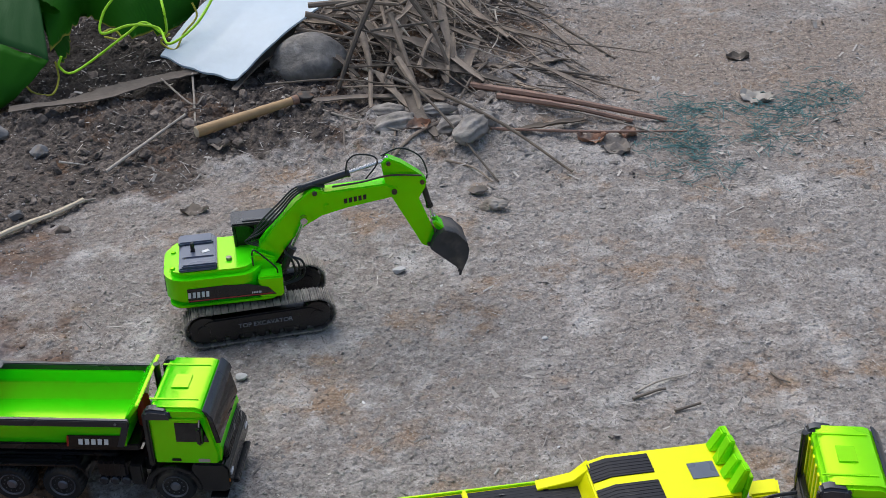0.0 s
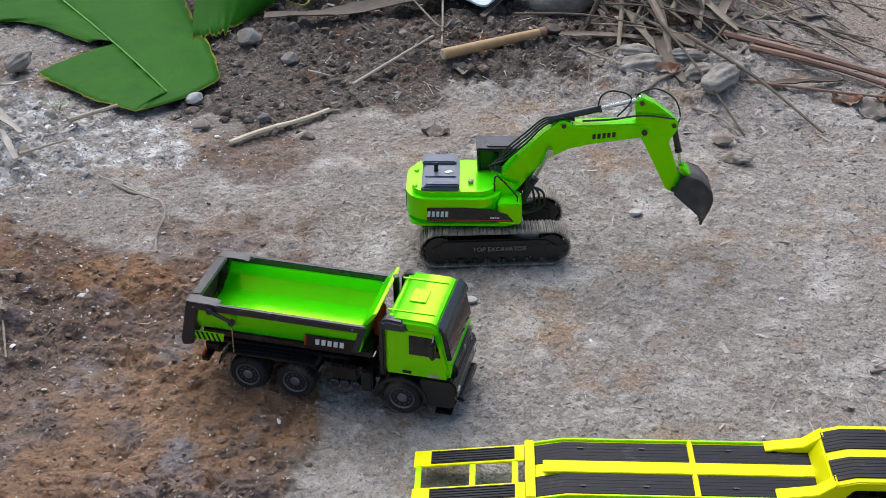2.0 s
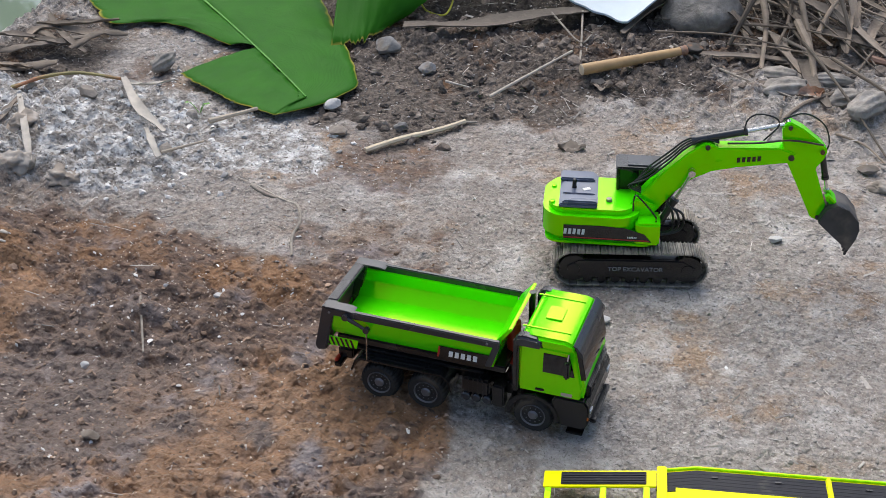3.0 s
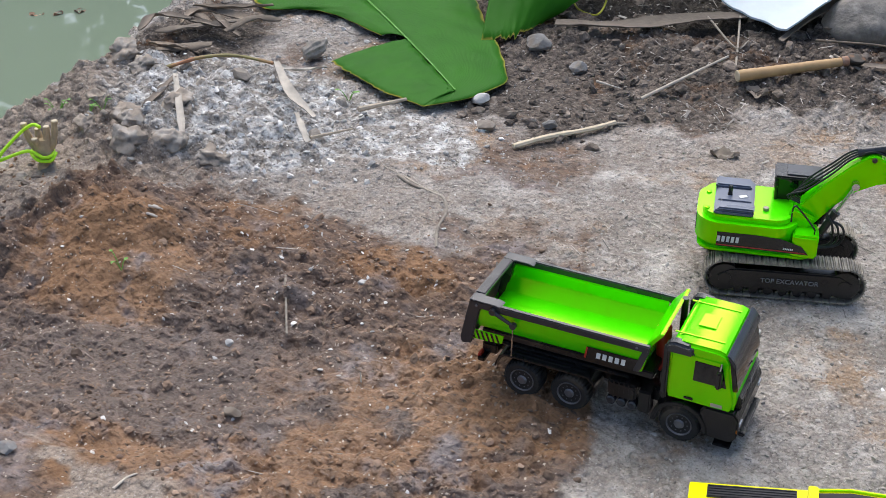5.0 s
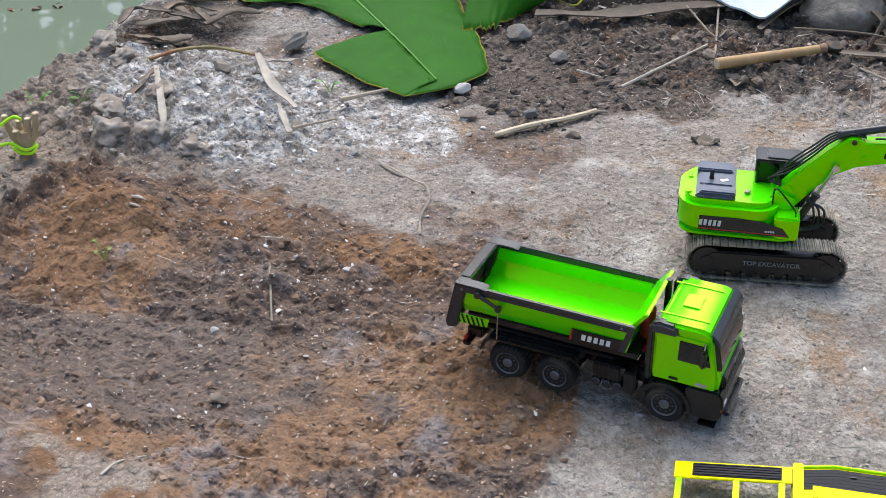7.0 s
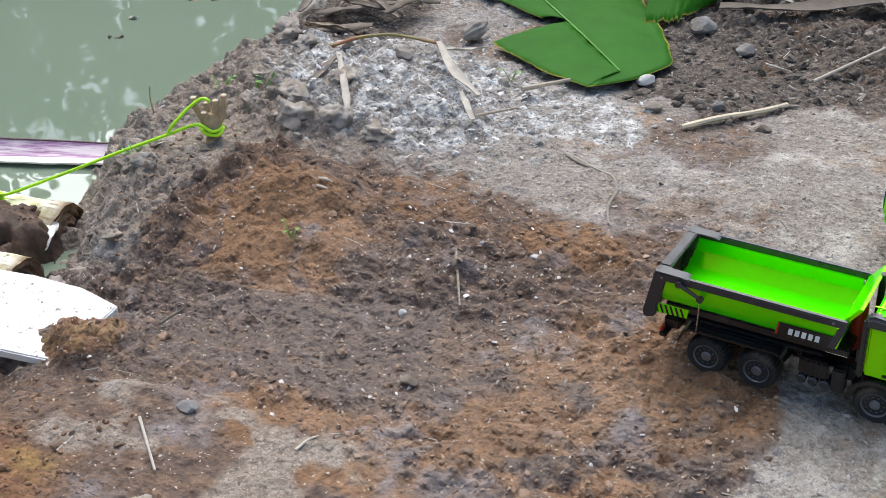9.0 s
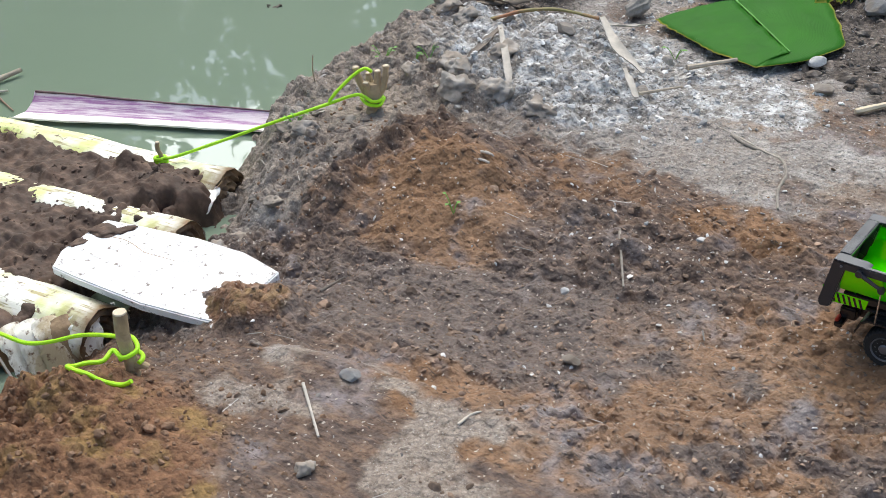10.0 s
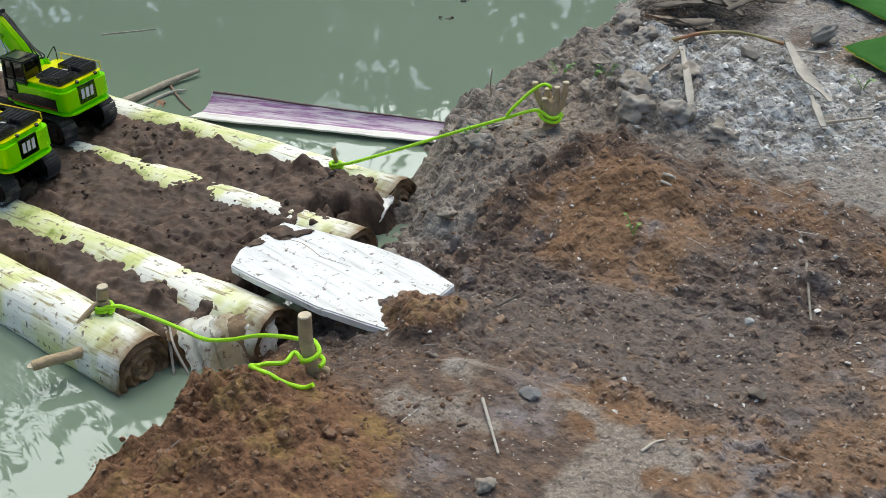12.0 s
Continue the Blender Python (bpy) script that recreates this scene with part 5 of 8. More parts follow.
        for i in range(3):
            part("air_tank", lathe([(0.006, s * 0.045), (0.0085, s * 0.047), (0.0085, s * 0.078), (0.006, s * 0.080)], "y", 16, (0.022 + 0.0195 * i, 0, 0.050)), M_GREY, tr)
        part("side_box", block(0.022, 0.026, 0.046, (0.082, s * 0.066, 0.064), 0.003), M_BLACK, tr)
        tl = part("tail_lamp", block(0.006, 0.018, 0.008, (-0.236, s * 0.055, 0.056), 0.001), M_RED, tr, "small red tail lamp")
    # tail gate leaning out, with green surround below
    part("tail_gate", merged(prism([(-0.240, 0.186), (-0.246, 0.186), (-0.262, 0.108), (-0.256, 0.108)], -0.060, 0.060, "y", 0.001), prism([(-0.2445, 0.178), (-0.2475, 0.178), (-0.2605, 0.116), (-0.2575, 0.116)], -0.045, 0.045, "y", 0.0008)), M_BUCKET, bed, "dark grey tail gate")
    part("tail_lip", prism([(-0.070, 0.125), (-0.062, 0.108), (-0.045, 0.086), (0.045, 0.086), (0.062, 0.108), (0.070, 0.125), (0.055, 0.112), (0.040, 0.100), (-0.040, 0.100), (-0.055, 0.112)], -0.267, -0.253, "x", 0.002), M_TRUCK, bed, "green tail lip")
    part("top_bar", prism([(-0.246, 0.184), (-0.246, 0.1925), (-0.226, 0.1925), (-0.226, 0.184)], -0.062, 0.062, "y", 0.002), M_GREY, bed)
    sf = part("subframe", block(0.27, 0.13, 0.006, (-0.085, 0, 0.097), 0.002), M_BLACK, tr)
    part("crossplate", block(0.32, 0.128, 0.014, (-0.070, 0, 0.113), 0.002), M_BLACK, sf)
    for y in (-0.055, -0.042, 0.042, 0.055):
        part("runner", block(0.27, 0.006, 0.006, (-0.085, y, 0.104), 0.001), M_BLACK, sf)
    part("hoist", rod((0.088, 0.0, 0.09), (0.086, 0.0, 0.175), 0.013, seg=16), M_RED, tr, "red hoist cylinder")
    rb = part("rear_bar", merged(block(0.014, 0.135, 0.010, (-0.232, 0, 0.050), 0.002), block(0.03, 0.10, 0.022, (-0.222, 0, 0.066), 0.003)), M_BLACK, tr)
    part("warning_strip", block(0.0015, 0.10, 0.006, (-0.2397, 0, 0.052), 0.0003), M_YELLOW, rb)
    for i in range(12):
        part("stripe", moved(block(0.0012, 0.0035, 0.0062, (0, 0, 0), 0), pose(-0.2400, -0.046 + 0.0083 * i, 0.052, 25, 0, 0)), M_BLACK, rb)
    return tr


def low_loader():
    """A low-loader trailer: ramps, pit deck, gooseneck and headboard; x ahead, 0 at the deck's rear end."""
    tl = thing("toy_low_loader_trailer", "fluorescent yellow-green toy low-loader trailer with black ribbed pads", "toy trailer")
    hw = 0.069
    deck = part("deck", merged(prism([(0.0, 0.036), (0.0, 0.052), (0.05, 0.062), (0.455, 0.062), (0.470, 0.058), (0.470, 0.036)], -hw, hw, "y", 0.0015),
                               block(0.016, 2 * hw, 0.030, (-0.006, 0, 0.046), 0.002)), M_LIMELIT, tl, "yellow-green deck")
    for s in (-1, 1):
        # same paint as the deck; greener tone stands in for the sides' weaker light
        part("side_rail", prism([(0.0, 0.034), (0.0, 0.056), (0.05, 0.066), (0.383, 0.066), (0.383, 0.034)], s * hw, s * (hw - 0.0045), "y", 0.0008), M_YG, deck)
        for x0, x1, nm in ((0.002, 0.255, 0), (0.265, 0.454, 1)):
            zz = [(x0, 0.0535 if nm == 0 else 0.0635)] + ([(0.05, 0.0635)] if nm == 0 else []) + [(x1, 0.0635), (x1, 0.061)] + ([(0.05, 0.061)] if nm == 0 else []) + [(x0, 0.051 if nm == 0 else 0.061)]
            pad = part("pad", prism(zz, s * 0.015, s * 0.061, "y", 0.0004), M_PAD, deck, "black ribbed pad")
            ribs = [prism([(x, z + 0.0003) for x, z in zz[: len(zz) // 2]] + [(x, z) for x, z in zz[: len(zz) // 2]][::-1], s * y, s * (y + 0.0022), "y", 0) for y in (0.020, 0.028, 0.036, 0.044, 0.052)]
            part("ribs", merged(*ribs), M_PAD, pad)
            for k in (0.3, 0.7):
                part("slot", block(0.010, 0.003, 0.001, (x0 + (x1 - x0) * k, s * 0.045, 0.0652), 0.0002), M_BLACK, pad)
        # wedge at the foot of the gooseneck
        part("wedge", prism([(0.383, 0.060), (0.455, 0.060), (0.474, 0.100), (0.445, 0.076), (0.383, 0.067)], s * 0.045, s * hw, "y", 0.001), M_LIMELIT, deck)
        gp = part("neck_pad", prism([(0.470, 0.0975), (0.502, 0.1065), (0.575, 0.1065), (0.575, 0.104), (0.502, 0.104), (0.470, 0.095)], s * 0.010, s * 0.058, "y", 0.0004), M_PAD, tl, "black ribbed pad")
        part("ribs", merged(*[prism([(0.470, 0.0981), (0.502, 0.1071), (0.575, 0.1071), (0.575, 0.1060), (0.502, 0.1060), (0.470, 0.0970)], s * y, s * (y + 0.0022), "y", 0) for y in (0.015, 0.023, 0.031, 0.039, 0.047)]), M_PAD, gp)
        for x in (0.05, 0.125, 0.20):
            wheel_part(tl, x, s * 0.062, 0.022, 0.026)
    part("spine", block(0.44, 0.028, 0.004, (0.235, 0, 0.0635), 0.001), M_LIMELIT, deck)
    part("cross_bar", block(0.007, 2 * hw, 0.004, (0.260, 0, 0.0638), 0.001), M_LIMELIT, deck)
    neck = part("gooseneck", prism([(0.452, 0.040), (0.452, 0.062), (0.468, 0.0945), (0.502, 0.1045), (0.700, 0.1045), (0.700, 0.086), (0.500, 0.086), (0.475, 0.052)], -hw, hw, "y", 0.002), M_LIMELIT, tl, "yellow-green gooseneck")
    part("plate", block(0.045, 0.040, 0.0015, (0.655, 0, 0.1052), 0.0004), M_COVER, neck)
    for i in range(4):
        # greener tone again for the upright faces, their weaker light put into the colour
        part("head_rib", prism([(0.680, 0.104), (0.700, 0.104), (0.712, 0.150 - 0.01 * (i % 2)), (0.702, 0.152 - 0.01 * (i % 2))], -hw + 0.004 + 0.036 * i, -hw + 0.026 + 0.036 * i, "y", 0.002), M_YG, neck)
    part("headboard", prism([(0.698, 0.086), (0.706, 0.086), (0.716, 0.138), (0.708, 0.138)], -hw, hw, "y", 0.0015), M_YG, neck)
    # ramps folded flat behind, joined by cross bars
    ramp = part("ramp", merged(*[prism([(-0.196, 0.026), (-0.196, 0.032), (-0.016, 0.052), (-0.016, 0.044)], y, y + 0.006, "y", 0.001) for y in (-0.0655, 0.0595)],
                               *[moved(block(0.010, 0.131, 0.007, (0, 0, 0), 0.001), pose(x, 0, 0.052 + (x + 0.016) * 0.111 - 0.004, 0, -6.3, 0)) for x in (-0.190, -0.100, -0.030)]), M_YG, tl, "yellow-green ramp frame")
    for s in (-1, 1):
        rp = part("ramp_plate", moved(block(0.186, 0.040, 0.004, (0, 0, 0), 0.001), pose(-0.106, s * 0.0455, 0.0405, 0, -6.3, 0)), M_LIMELIT, ramp)
        part("ramp_pad", moved(block(0.140, 0.030, 0.0016, (0, 0, 0.0027), 0.0004), pose(-0.100, s * 0.0455, 0.0412, 0, -6.3, 0)), M_PAD, rp, "black ribbed pad")
        part("ribs", moved(merged(*[block(0.136, 0.002, 0.0012, (0, y, 0.0040), 0) for y in (-0.012, -0.006, 0, 0.006, 0.012)]), pose(-0.100, s * 0.0455, 0.0412, 0, -6.3, 0)), M_PAD, rp)
        part("hinge", rod((-0.013, s * 0.02, 0.050), (-0.013, s * 0.06, 0.050), 0.003, seg=8), M_IRON, ramp)
    return tl


def tractor_unit():
    tr = thing("toy_tractor_truck", "fluorescent yellow-green toy tractor truck hitched to a trailer", "toy truck")
    chassis(tr, -0.19)
    for x in (-0.146, -0.055):
        for s in (-1, 1):
            wheel_part(tr, x, s * 0.0775, 0.036, 0.036)
    for s in (-1, 1):
        wheel_part(tr, 0.146, s * 0.0765, 0.027)
        part("fender", block(0.05, 0.04, 0.01, (0.055, s * 0.06, 0.082), 0.004, (0, -12, 0)), M_LIMELIT, tr, "yellow-green fender")
    truck_cab(tr, M_YG, False)
    part("hitch_plate", lathe([(0.03, 0.076), (0.03, 0.084)], "z", 20, (-0.09, 0, 0)), M_BUCKET, tr)
    part("back_ribs", merged(*[block(0.003, 0.010, 0.10, (0.1165, -0.055 + 0.022 * i, 0.145), 0.001) for i in range(6)]), M_LIMELIT, tr)
    part("coil_hose", tube([(0.098, 0.01, 0.12), (0.06, 0.02, 0.10), (0.03, 0.005, 0.098), (0.0, 0.01, 0.10)], 0.003, 6, 5), M_HOSE, tr)
    return tr


ex1 = excavator("green toy crawler excavator with black cab and tracks")
ex1.matrix_world = pose(-0.334, 2.14, 0.004, 0, 0, 16.5)
truck = dump_truck()
truck.matrix_world = pose(-0.476, 1.604, 0.006, 0, 0, 4.0)
trailer = low_loader()
trailer.matrix_world = pose(-0.050, 1.411, 0.004, 0, 0, 15.9)
tractor = tractor_unit()
tractor.matrix_world = pose(0.628, 1.518, 0.004, 0, 0, 2)


# ---- raft, plank bridge and moorings ----
def trunk_log(name, a, b, r, seed):
    """A cut banana trunk lying in the water from a to b, its near end at a."""
    rnd = random.Random(seed)
    th = thing(name, "peeled pale yellow banana trunk floating as part of a raft", "log", "logs of the raft")
    a, b = Vector(a), Vector(b)
    n, seg = 40, 28
    ln = (b - a).length
    bm = bmesh.new()
    rings = []
    for i in range(n + 1):
        x = ln * i / n
        ring = []
        for k in range(seg):
            t = 2 * math.pi * k / seg
            q = noise.noise((x * 3 + seed, math.cos(t) * 1.2, math.sin(t) * 1.2)) * 0.14 + noise.noise((x * 9 + seed, math.cos(t) * 3, math.sin(t) * 3)) * 0.06
            rr = r * (1 + q) * (1.03 - 0.10 * i / n)
            ring.append(bm.verts.new((x + (0.012 * noise.noise((math.cos(t) * 2, math.sin(t) * 2, seed)) if i == 0 else 0), rr * math.cos(t), rr * math.sin(t))))
        rings.append(ring)
    for p, q in zip(rings, rings[1:]):
        for k in range(seg):
            bm.faces.new((p[k], p[(k + 1) % seg], q[(k + 1) % seg], q[k]))
    bm.faces.new(rings[-1])
    bmesh.ops.recalc_face_normals(bm, faces=bm.faces)
    m = Matrix.Translation(a) @ (b - a).to_track_quat("X", "Z").to_matrix().to_4x4()
    body = part("trunk", bm, M_LOG, th, "pale yellow-green trunk skin", 60)
    # cut end: rings of sheaths at uneven depths
    em = bmesh.new()
    prev = None
    for j in range(9):
        f = 1.0 - j / 8.5
        ring = []
        for k in range(seg):
            t = 2 * math.pi * k / seg
            q = noise.noise((seed, math.cos(t) * 1.2, math.sin(t) * 1.2)) * 0.14 + noise.noise((seed, math.cos(t) * 3, math.sin(t) * 3)) * 0.06
            rr = r * 1.03 * (1 + q) * f
            ring.append(em.verts.new((0.004 + (0.010 if j % 2 else 0.0) * (0.4 + rnd.random()) + 0.012 * noise.noise((math.cos(t) * 3 * f, math.sin(t) * 3 * f, seed)), rr * math.cos(t), rr * math.sin(t))))
        if prev:
            for k in range(seg):
                em.faces.new((prev[k], ring[k], ring[(k + 1) % seg], prev[(k + 1) % seg]))
        prev = ring
    em.faces.new(prev)
    part("cut_end", em, M_CORE, th, "brown ragged cut end", 25)
    th.matrix_world = m
    return th


LOG_R = 0.066
LOGS = (((-2.215, 1.425, -0.148), (-4.5, 0.93, -0.15)), ((-2.105, 1.20, -0.150), (-4.4, 0.70, -0.15)), ((-1.975, 0.875, -0.148), (-4.3, 0.47, -0.15)), ((-2.085, 0.625, -0.146), (-4.2, 0.36, -0.15)))
for k, (a, b) in enumerate(LOGS):
    trunk_log("banana_trunk_log", a, b, LOG_R if k < 3 else 0.072, k * 3.7 + 1)


def raft_surface(x, y):
    """Height of the wet soil over the logs; -0.3 where there is none."""
    x, y = np.asarray(x, float), np.asarray(y, float)
    line = lambda k: np.interp(x, (LOGS[k][1][0], LOGS[k][0][0]), (LOGS[k][1][1], LOGS[k][0][1]))  # noqa: E731
    la, lb, lc, ld = (line(k) for k in range(4))
    wob = fbm(x, y, 0.14, 4, 0.6, seed=41)
    z = -0.090 + 0.022 * fbm(x, y, 0.22, 3, seed=42) + (0.010 + 0.03 * step(-0.1, 0.3, wob)) * np.abs(fbm(x, y, 0.07, 3, 0.5, seed=43)) + 0.008 * fbm(x, y, 0.028, 3, 0.65, seed=44)
    z = z + 0.022 * blob(x, y, -2.36, 1.30, 0.2, 0.08) + 0.022 * step(-0.2, 0.25, fbm(x, y, 0.3, 3, seed=46)) * (billow(x, y, 0.075, 4, 0.58, seed=45) - 0.3)
    z = z - 0.030 * np.exp(-(((y - lc + 0.005) / 0.052) ** 2)) * step(-0.25, 0.1, wob + 0.15)
    z = z - 0.022 * np.exp(-(((y - lb) / 0.030) ** 2)) * step(-0.05, 0.35, wob)
    keep = step(0.03, -0.03, y - la + 0.06 * wob + 0.022 - 0.036 * step(-2.6, -2.3, x)) * step(-0.02, 0.04, y - ld - 0.028 + 0.05 * wob)
    keep = keep * step(-2.17, -2.26, x + 0.12 * wob + 0.25 * np.clip(y - 1.1, -1, 0)) * step(0.0, 1.0, keep + 0.999)
    z = np.where(keep > 0.02, z * keep + (-0.20) * (1 - keep), -0.3)
    return z


def raft_mud():
    """The layer of wet soil spread over the logs."""
    xs, ys = np.arange(-4.0, -1.98, 0.0055), np.arange(0.2, 1.55, 0.0055)
    x, y = np.meshgrid(xs, ys)
    z = raft_surface(x, y)
    nx, ny = len(xs), len(ys)
    i = np.arange(nx * ny).reshape(ny, nx)
    f = np.stack([i[:-1, :-1], i[:-1, 1:], i[1:, 1:], i[1:, :-1]], -1).reshape(-1, 4)
    zz = z.ravel()
    f = f[(zz[f] > -0.19).any(1)]
    used = np.unique(f)
    remap = np.full(nx * ny, -1)
    remap[used] = np.arange(len(used))
    v = np.stack([x.ravel(), y.ravel(), np.maximum(zz, -0.21)], -1)[used]
    ob = array_mesh("raft_mud", v, remap[f], M_MUD)
    return tagged(ob, "wet brown mud spread over the raft logs", "mud", kind="stuff")


raft_mud()


def plank():
    th = thing("white_plank", "weathered white-painted plank bridging raft and bank", "plank")
    pts = [(-2.156, 0.892), (-1.880, 0.912), (-1.669, 0.959), (-1.690, 1.020), (-1.712, 1.075), (-1.731, 1.154), (-1.855, 1.166), (-1.983, 1.151), (-2.110, 1.121), (-2.231, 1.088), (-2.214, 1.010), (-2.200, 0.946)]
    bm = prism(pts, -0.020, 0.0, "z", 0.003)
    bmesh.ops.subdivide_edges(bm, edges=[e for e in bm.edges if e.calc_length() > 0.08], cuts=3, use_grid_fill=True)
    for v in bm.verts:
        v.co.z += -0.052 + (v.co.x + 2.2) * 0.036 + 0.004 * noise.noise((v.co.x * 8, v.co.y * 8, 0))
    part("board", bm, M_BOARD, th)
    for x0, y0, x1, y1 in ((-2.20, 1.045, -1.95, 1.052),):
        pts = [(x0 + (x1 - x0) * k / 6, y0 + (y1 - y0) * k / 6 + 0.006 * math.sin(k * 1.7 + x0)) for k in range(7)]
        part("crack", tube([(x, y, -0.0535 + (x + 2.2) * 0.036 + 0.0018) for x, y in pts], 0.0012, 5, 3, 0.0005, 0.6), M_CORE, th, "dark split in the board")
    return th


plank()
rnd = random.Random(11)


def stake(name, label, base, top, r, branch=None):
    th = thing(name, label, "stake")
    base, top = Vector(base), Vector(top)
    d = (top - base).normalized()
    st = part("shaft", tube([base - d * 0.03, base.lerp(top, 0.35) + Vector((0.003, 0.002, 0)), base.lerp(top, 0.7) - Vector((0.002, 0.001, 0)), top], r, 12, 5, r * 0.92, 1.0, 0.12, random.Random(3)), M_WOODTAN, th)
    part("cut_top", moved(lathe([(r * 0.92, 0), (r * 0.85, 0.0025), (r * 0.3, 0.003)], "z", 12), Matrix.Translation(top)), M_CUT, th, "pale fresh-cut top")
    if branch:
        part("side_branch", tube(branch, r * 0.55, 9, 4, r * 0.45, 1.0, 0.15, random.Random(4)), M_WOODTAN, th)
    return th


M_MOSS = material("bright_moss", (0.10, 0.46, 0.012), 0.7, var=0.35, scale=60, bump=0.6)
for k, pts in enumerate(([(-2.335, 0.560, -0.093), (-2.275, 0.562, -0.095), (-2.215, 0.572, -0.093)], [(-2.170, 0.585, -0.088), (-2.140, 0.596, -0.084), (-2.118, 0.606, -0.082)])):
    tagged(part("moss_streak", tube(pts, 0.009, 8, 6, 0.005, 0.5, 0.5, random.Random(60 + k)), M_MOSS), "bright green moss streak on a raft log", "moss")


def plank_mud():
    """A dab of wet soil dropped on the board."""
    from_above = [(-2.188, 1.050, 0.030, 1.0), (-2.150, 1.080, 0.018, 1.2), (-2.195, 0.985, 0.016, 1.1)]
    for k, (x, y, r, long) in enumerate(from_above):
        ob = tagged(part("mud_dab", lump(r, 80 + k, 0.6, 3, (1.3 * long, 0.8, 0.28), 0, 0), M_MUD, angle=75), "dab of wet brown mud on the white plank", "mud")
        ob.matrix_world = pose(x, y, -0.0505 + (x + 2.2) * 0.036, 0, -2, 20 + 35 * k)


stake("mooring_stake", "short peeled wooden stake driven into the bank", (-1.622, 0.709, -0.02), (-1.626, 0.716, 0.152), 0.0135,
      [(-1.622, 0.711, 0.04), (-1.598, 0.722, 0.05), (-1.590, 0.726, 0.046)])
stake("mooring_peg", "forked wooden peg driven into a raft log", (-2.245, 0.628, -0.10), (-2.230, 0.632, -0.012), 0.013,
      [(-2.243, 0.625, -0.05), (-2.245, 0.600, -0.062), (-2.250, 0.572, -0.082)])
stake("raft_cross_peg", "wooden cross peg sticking out of a raft log", (-2.200, 0.560, -0.115), (-2.235, 0.452, -0.118), 0.012)
stake("raft_pin", "thin dark pin standing in a raft log", (-2.396, 1.368, -0.09), (-2.388, 1.362, -0.025), 0.006)


def rope(name, label, pts, r=0.0043, mat=None):
    return tagged(part(name, tube(pts, r, 8, 8), mat or M_ROPE), label, "rope")


def coil(cx, cy, cz, r, turns, pitch, tilt=0.0, n=10):
    return [(cx + r * math.cos(2 * math.pi * k / n), cy + r * math.sin(2 * math.pi * k / n), cz + pitch * k / n + tilt * math.cos(2 * math.pi * k / n)) for k in range(int(turns * n) + 1)]


rope("mooring_rope", "neon yellow-green rope from peg to stake", coil(-2.238, 0.630, -0.072, 0.0175, 2, 0.008) + [(-2.20, 0.65, -0.055), (-2.14, 0.675, -0.062), (-2.06, 0.700, -0.07), (-1.98, 0.708, -0.062), (-1.90, 0.718, -0.03), (-1.82, 0.733, 0.01),
     (-1.74, 0.735, 0.045), (-1.665, 0.728, 0.078), (-1.635, 0.735, 0.085), (-1.606, 0.722, 0.08), (-1.612, 0.695, 0.075), (-1.645, 0.698, 0.075)] + [(p[0], p[1], max(p[2], gz(p[0], p[1]) + 0.008)) for p in ((-1.640, 0.672, 0.070), (-1.659, 0.650, 0.070), (-1.668, 0.633, 0.070), (-1.657, 0.614, 0.065), (-1.638, 0.615, 0.060), (-1.614, 0.622, 0.060), (-1.597, 0.633, 0.060), (-1.582, 0.646, 0.060), (-1.564, 0.656, 0.060), (-1.550, 0.665, 0.060))])
rope("rope_loop", "neon yellow-green rope hitched round the stake", coil(-1.618, 0.715, 0.058, 0.019, 0.7, 0.010), 0.0043)
rope("shore_rope", "neon yellow-green rope from stump to raft log", coil(-2.392, 1.366, -0.082, 0.014, 2.0, 0.008) + [(-2.36, 1.39, -0.066), (-2.28, 1.47, -0.035), (-2.18, 1.58, 0.005), (-2.10, 1.665, 0.035), (-2.055, 1.715, 0.052), (-2.035, 1.728, 0.05), (-2.010, 1.733, 0.040), (-2.003, 1.755, 0.038), (-2.025, 1.778, 0.042), (-2.055, 1.770, 0.046), (-2.052, 1.738, 0.040), (-2.022, 1.728, 0.032), (-2.000, 1.745, 0.028), (-2.01, 1.775, 0.034)])
rope("stump_rope", "neon yellow-green rope end tied over a stump shoot", [(-2.095, 1.670, 0.042), (-2.085, 1.685, 0.062), (-2.065, 1.725, 0.095), (-2.045, 1.748, 0.112), (-2.030, 1.755, 0.108), (-2.04, 1.765, 0.100)])


def stump():
    th = thing("cut_stump", "pruned woody stump with cut shoots on the bank", "stump")
    c = Vector((-2.030, 1.755, gz(-2.03, 1.755) - 0.03))
    part("trunk", tube([c, c + Vector((0.004, 0, 0.05)), c + Vector((0, 0.003, 0.105))], 0.023, 12, 5, 0.021, 1.0, 0.18, random.Random(8)), M_WOODTAN, th)
    for k, (dx, dy, h) in enumerate(((-0.040, -0.010, 0.140), (-0.016, 0.008, 0.124), (0.014, 0.010, 0.136), (0.032, 0.022, 0.150), (0.002, -0.022, 0.114))):
        t = c + Vector((dx, dy, h))
        sh = part("shoot", tube([c + Vector((dx * 0.3, dy * 0.3, 0.07)), c + Vector((dx * 0.8, dy * 0.8, 0.105)), t], 0.0105, 9, 5, 0.0075, 1.0, 0.3, random.Random(k)), M_WOODTAN, th)
        part("cut_top", moved(lathe([(0.0074, 0), (0.0066, 0.002), (0.002, 0.0024)], "z", 9), Matrix.Translation(t)), M_CUT, sh, "pale cut face")
    return th


stump()


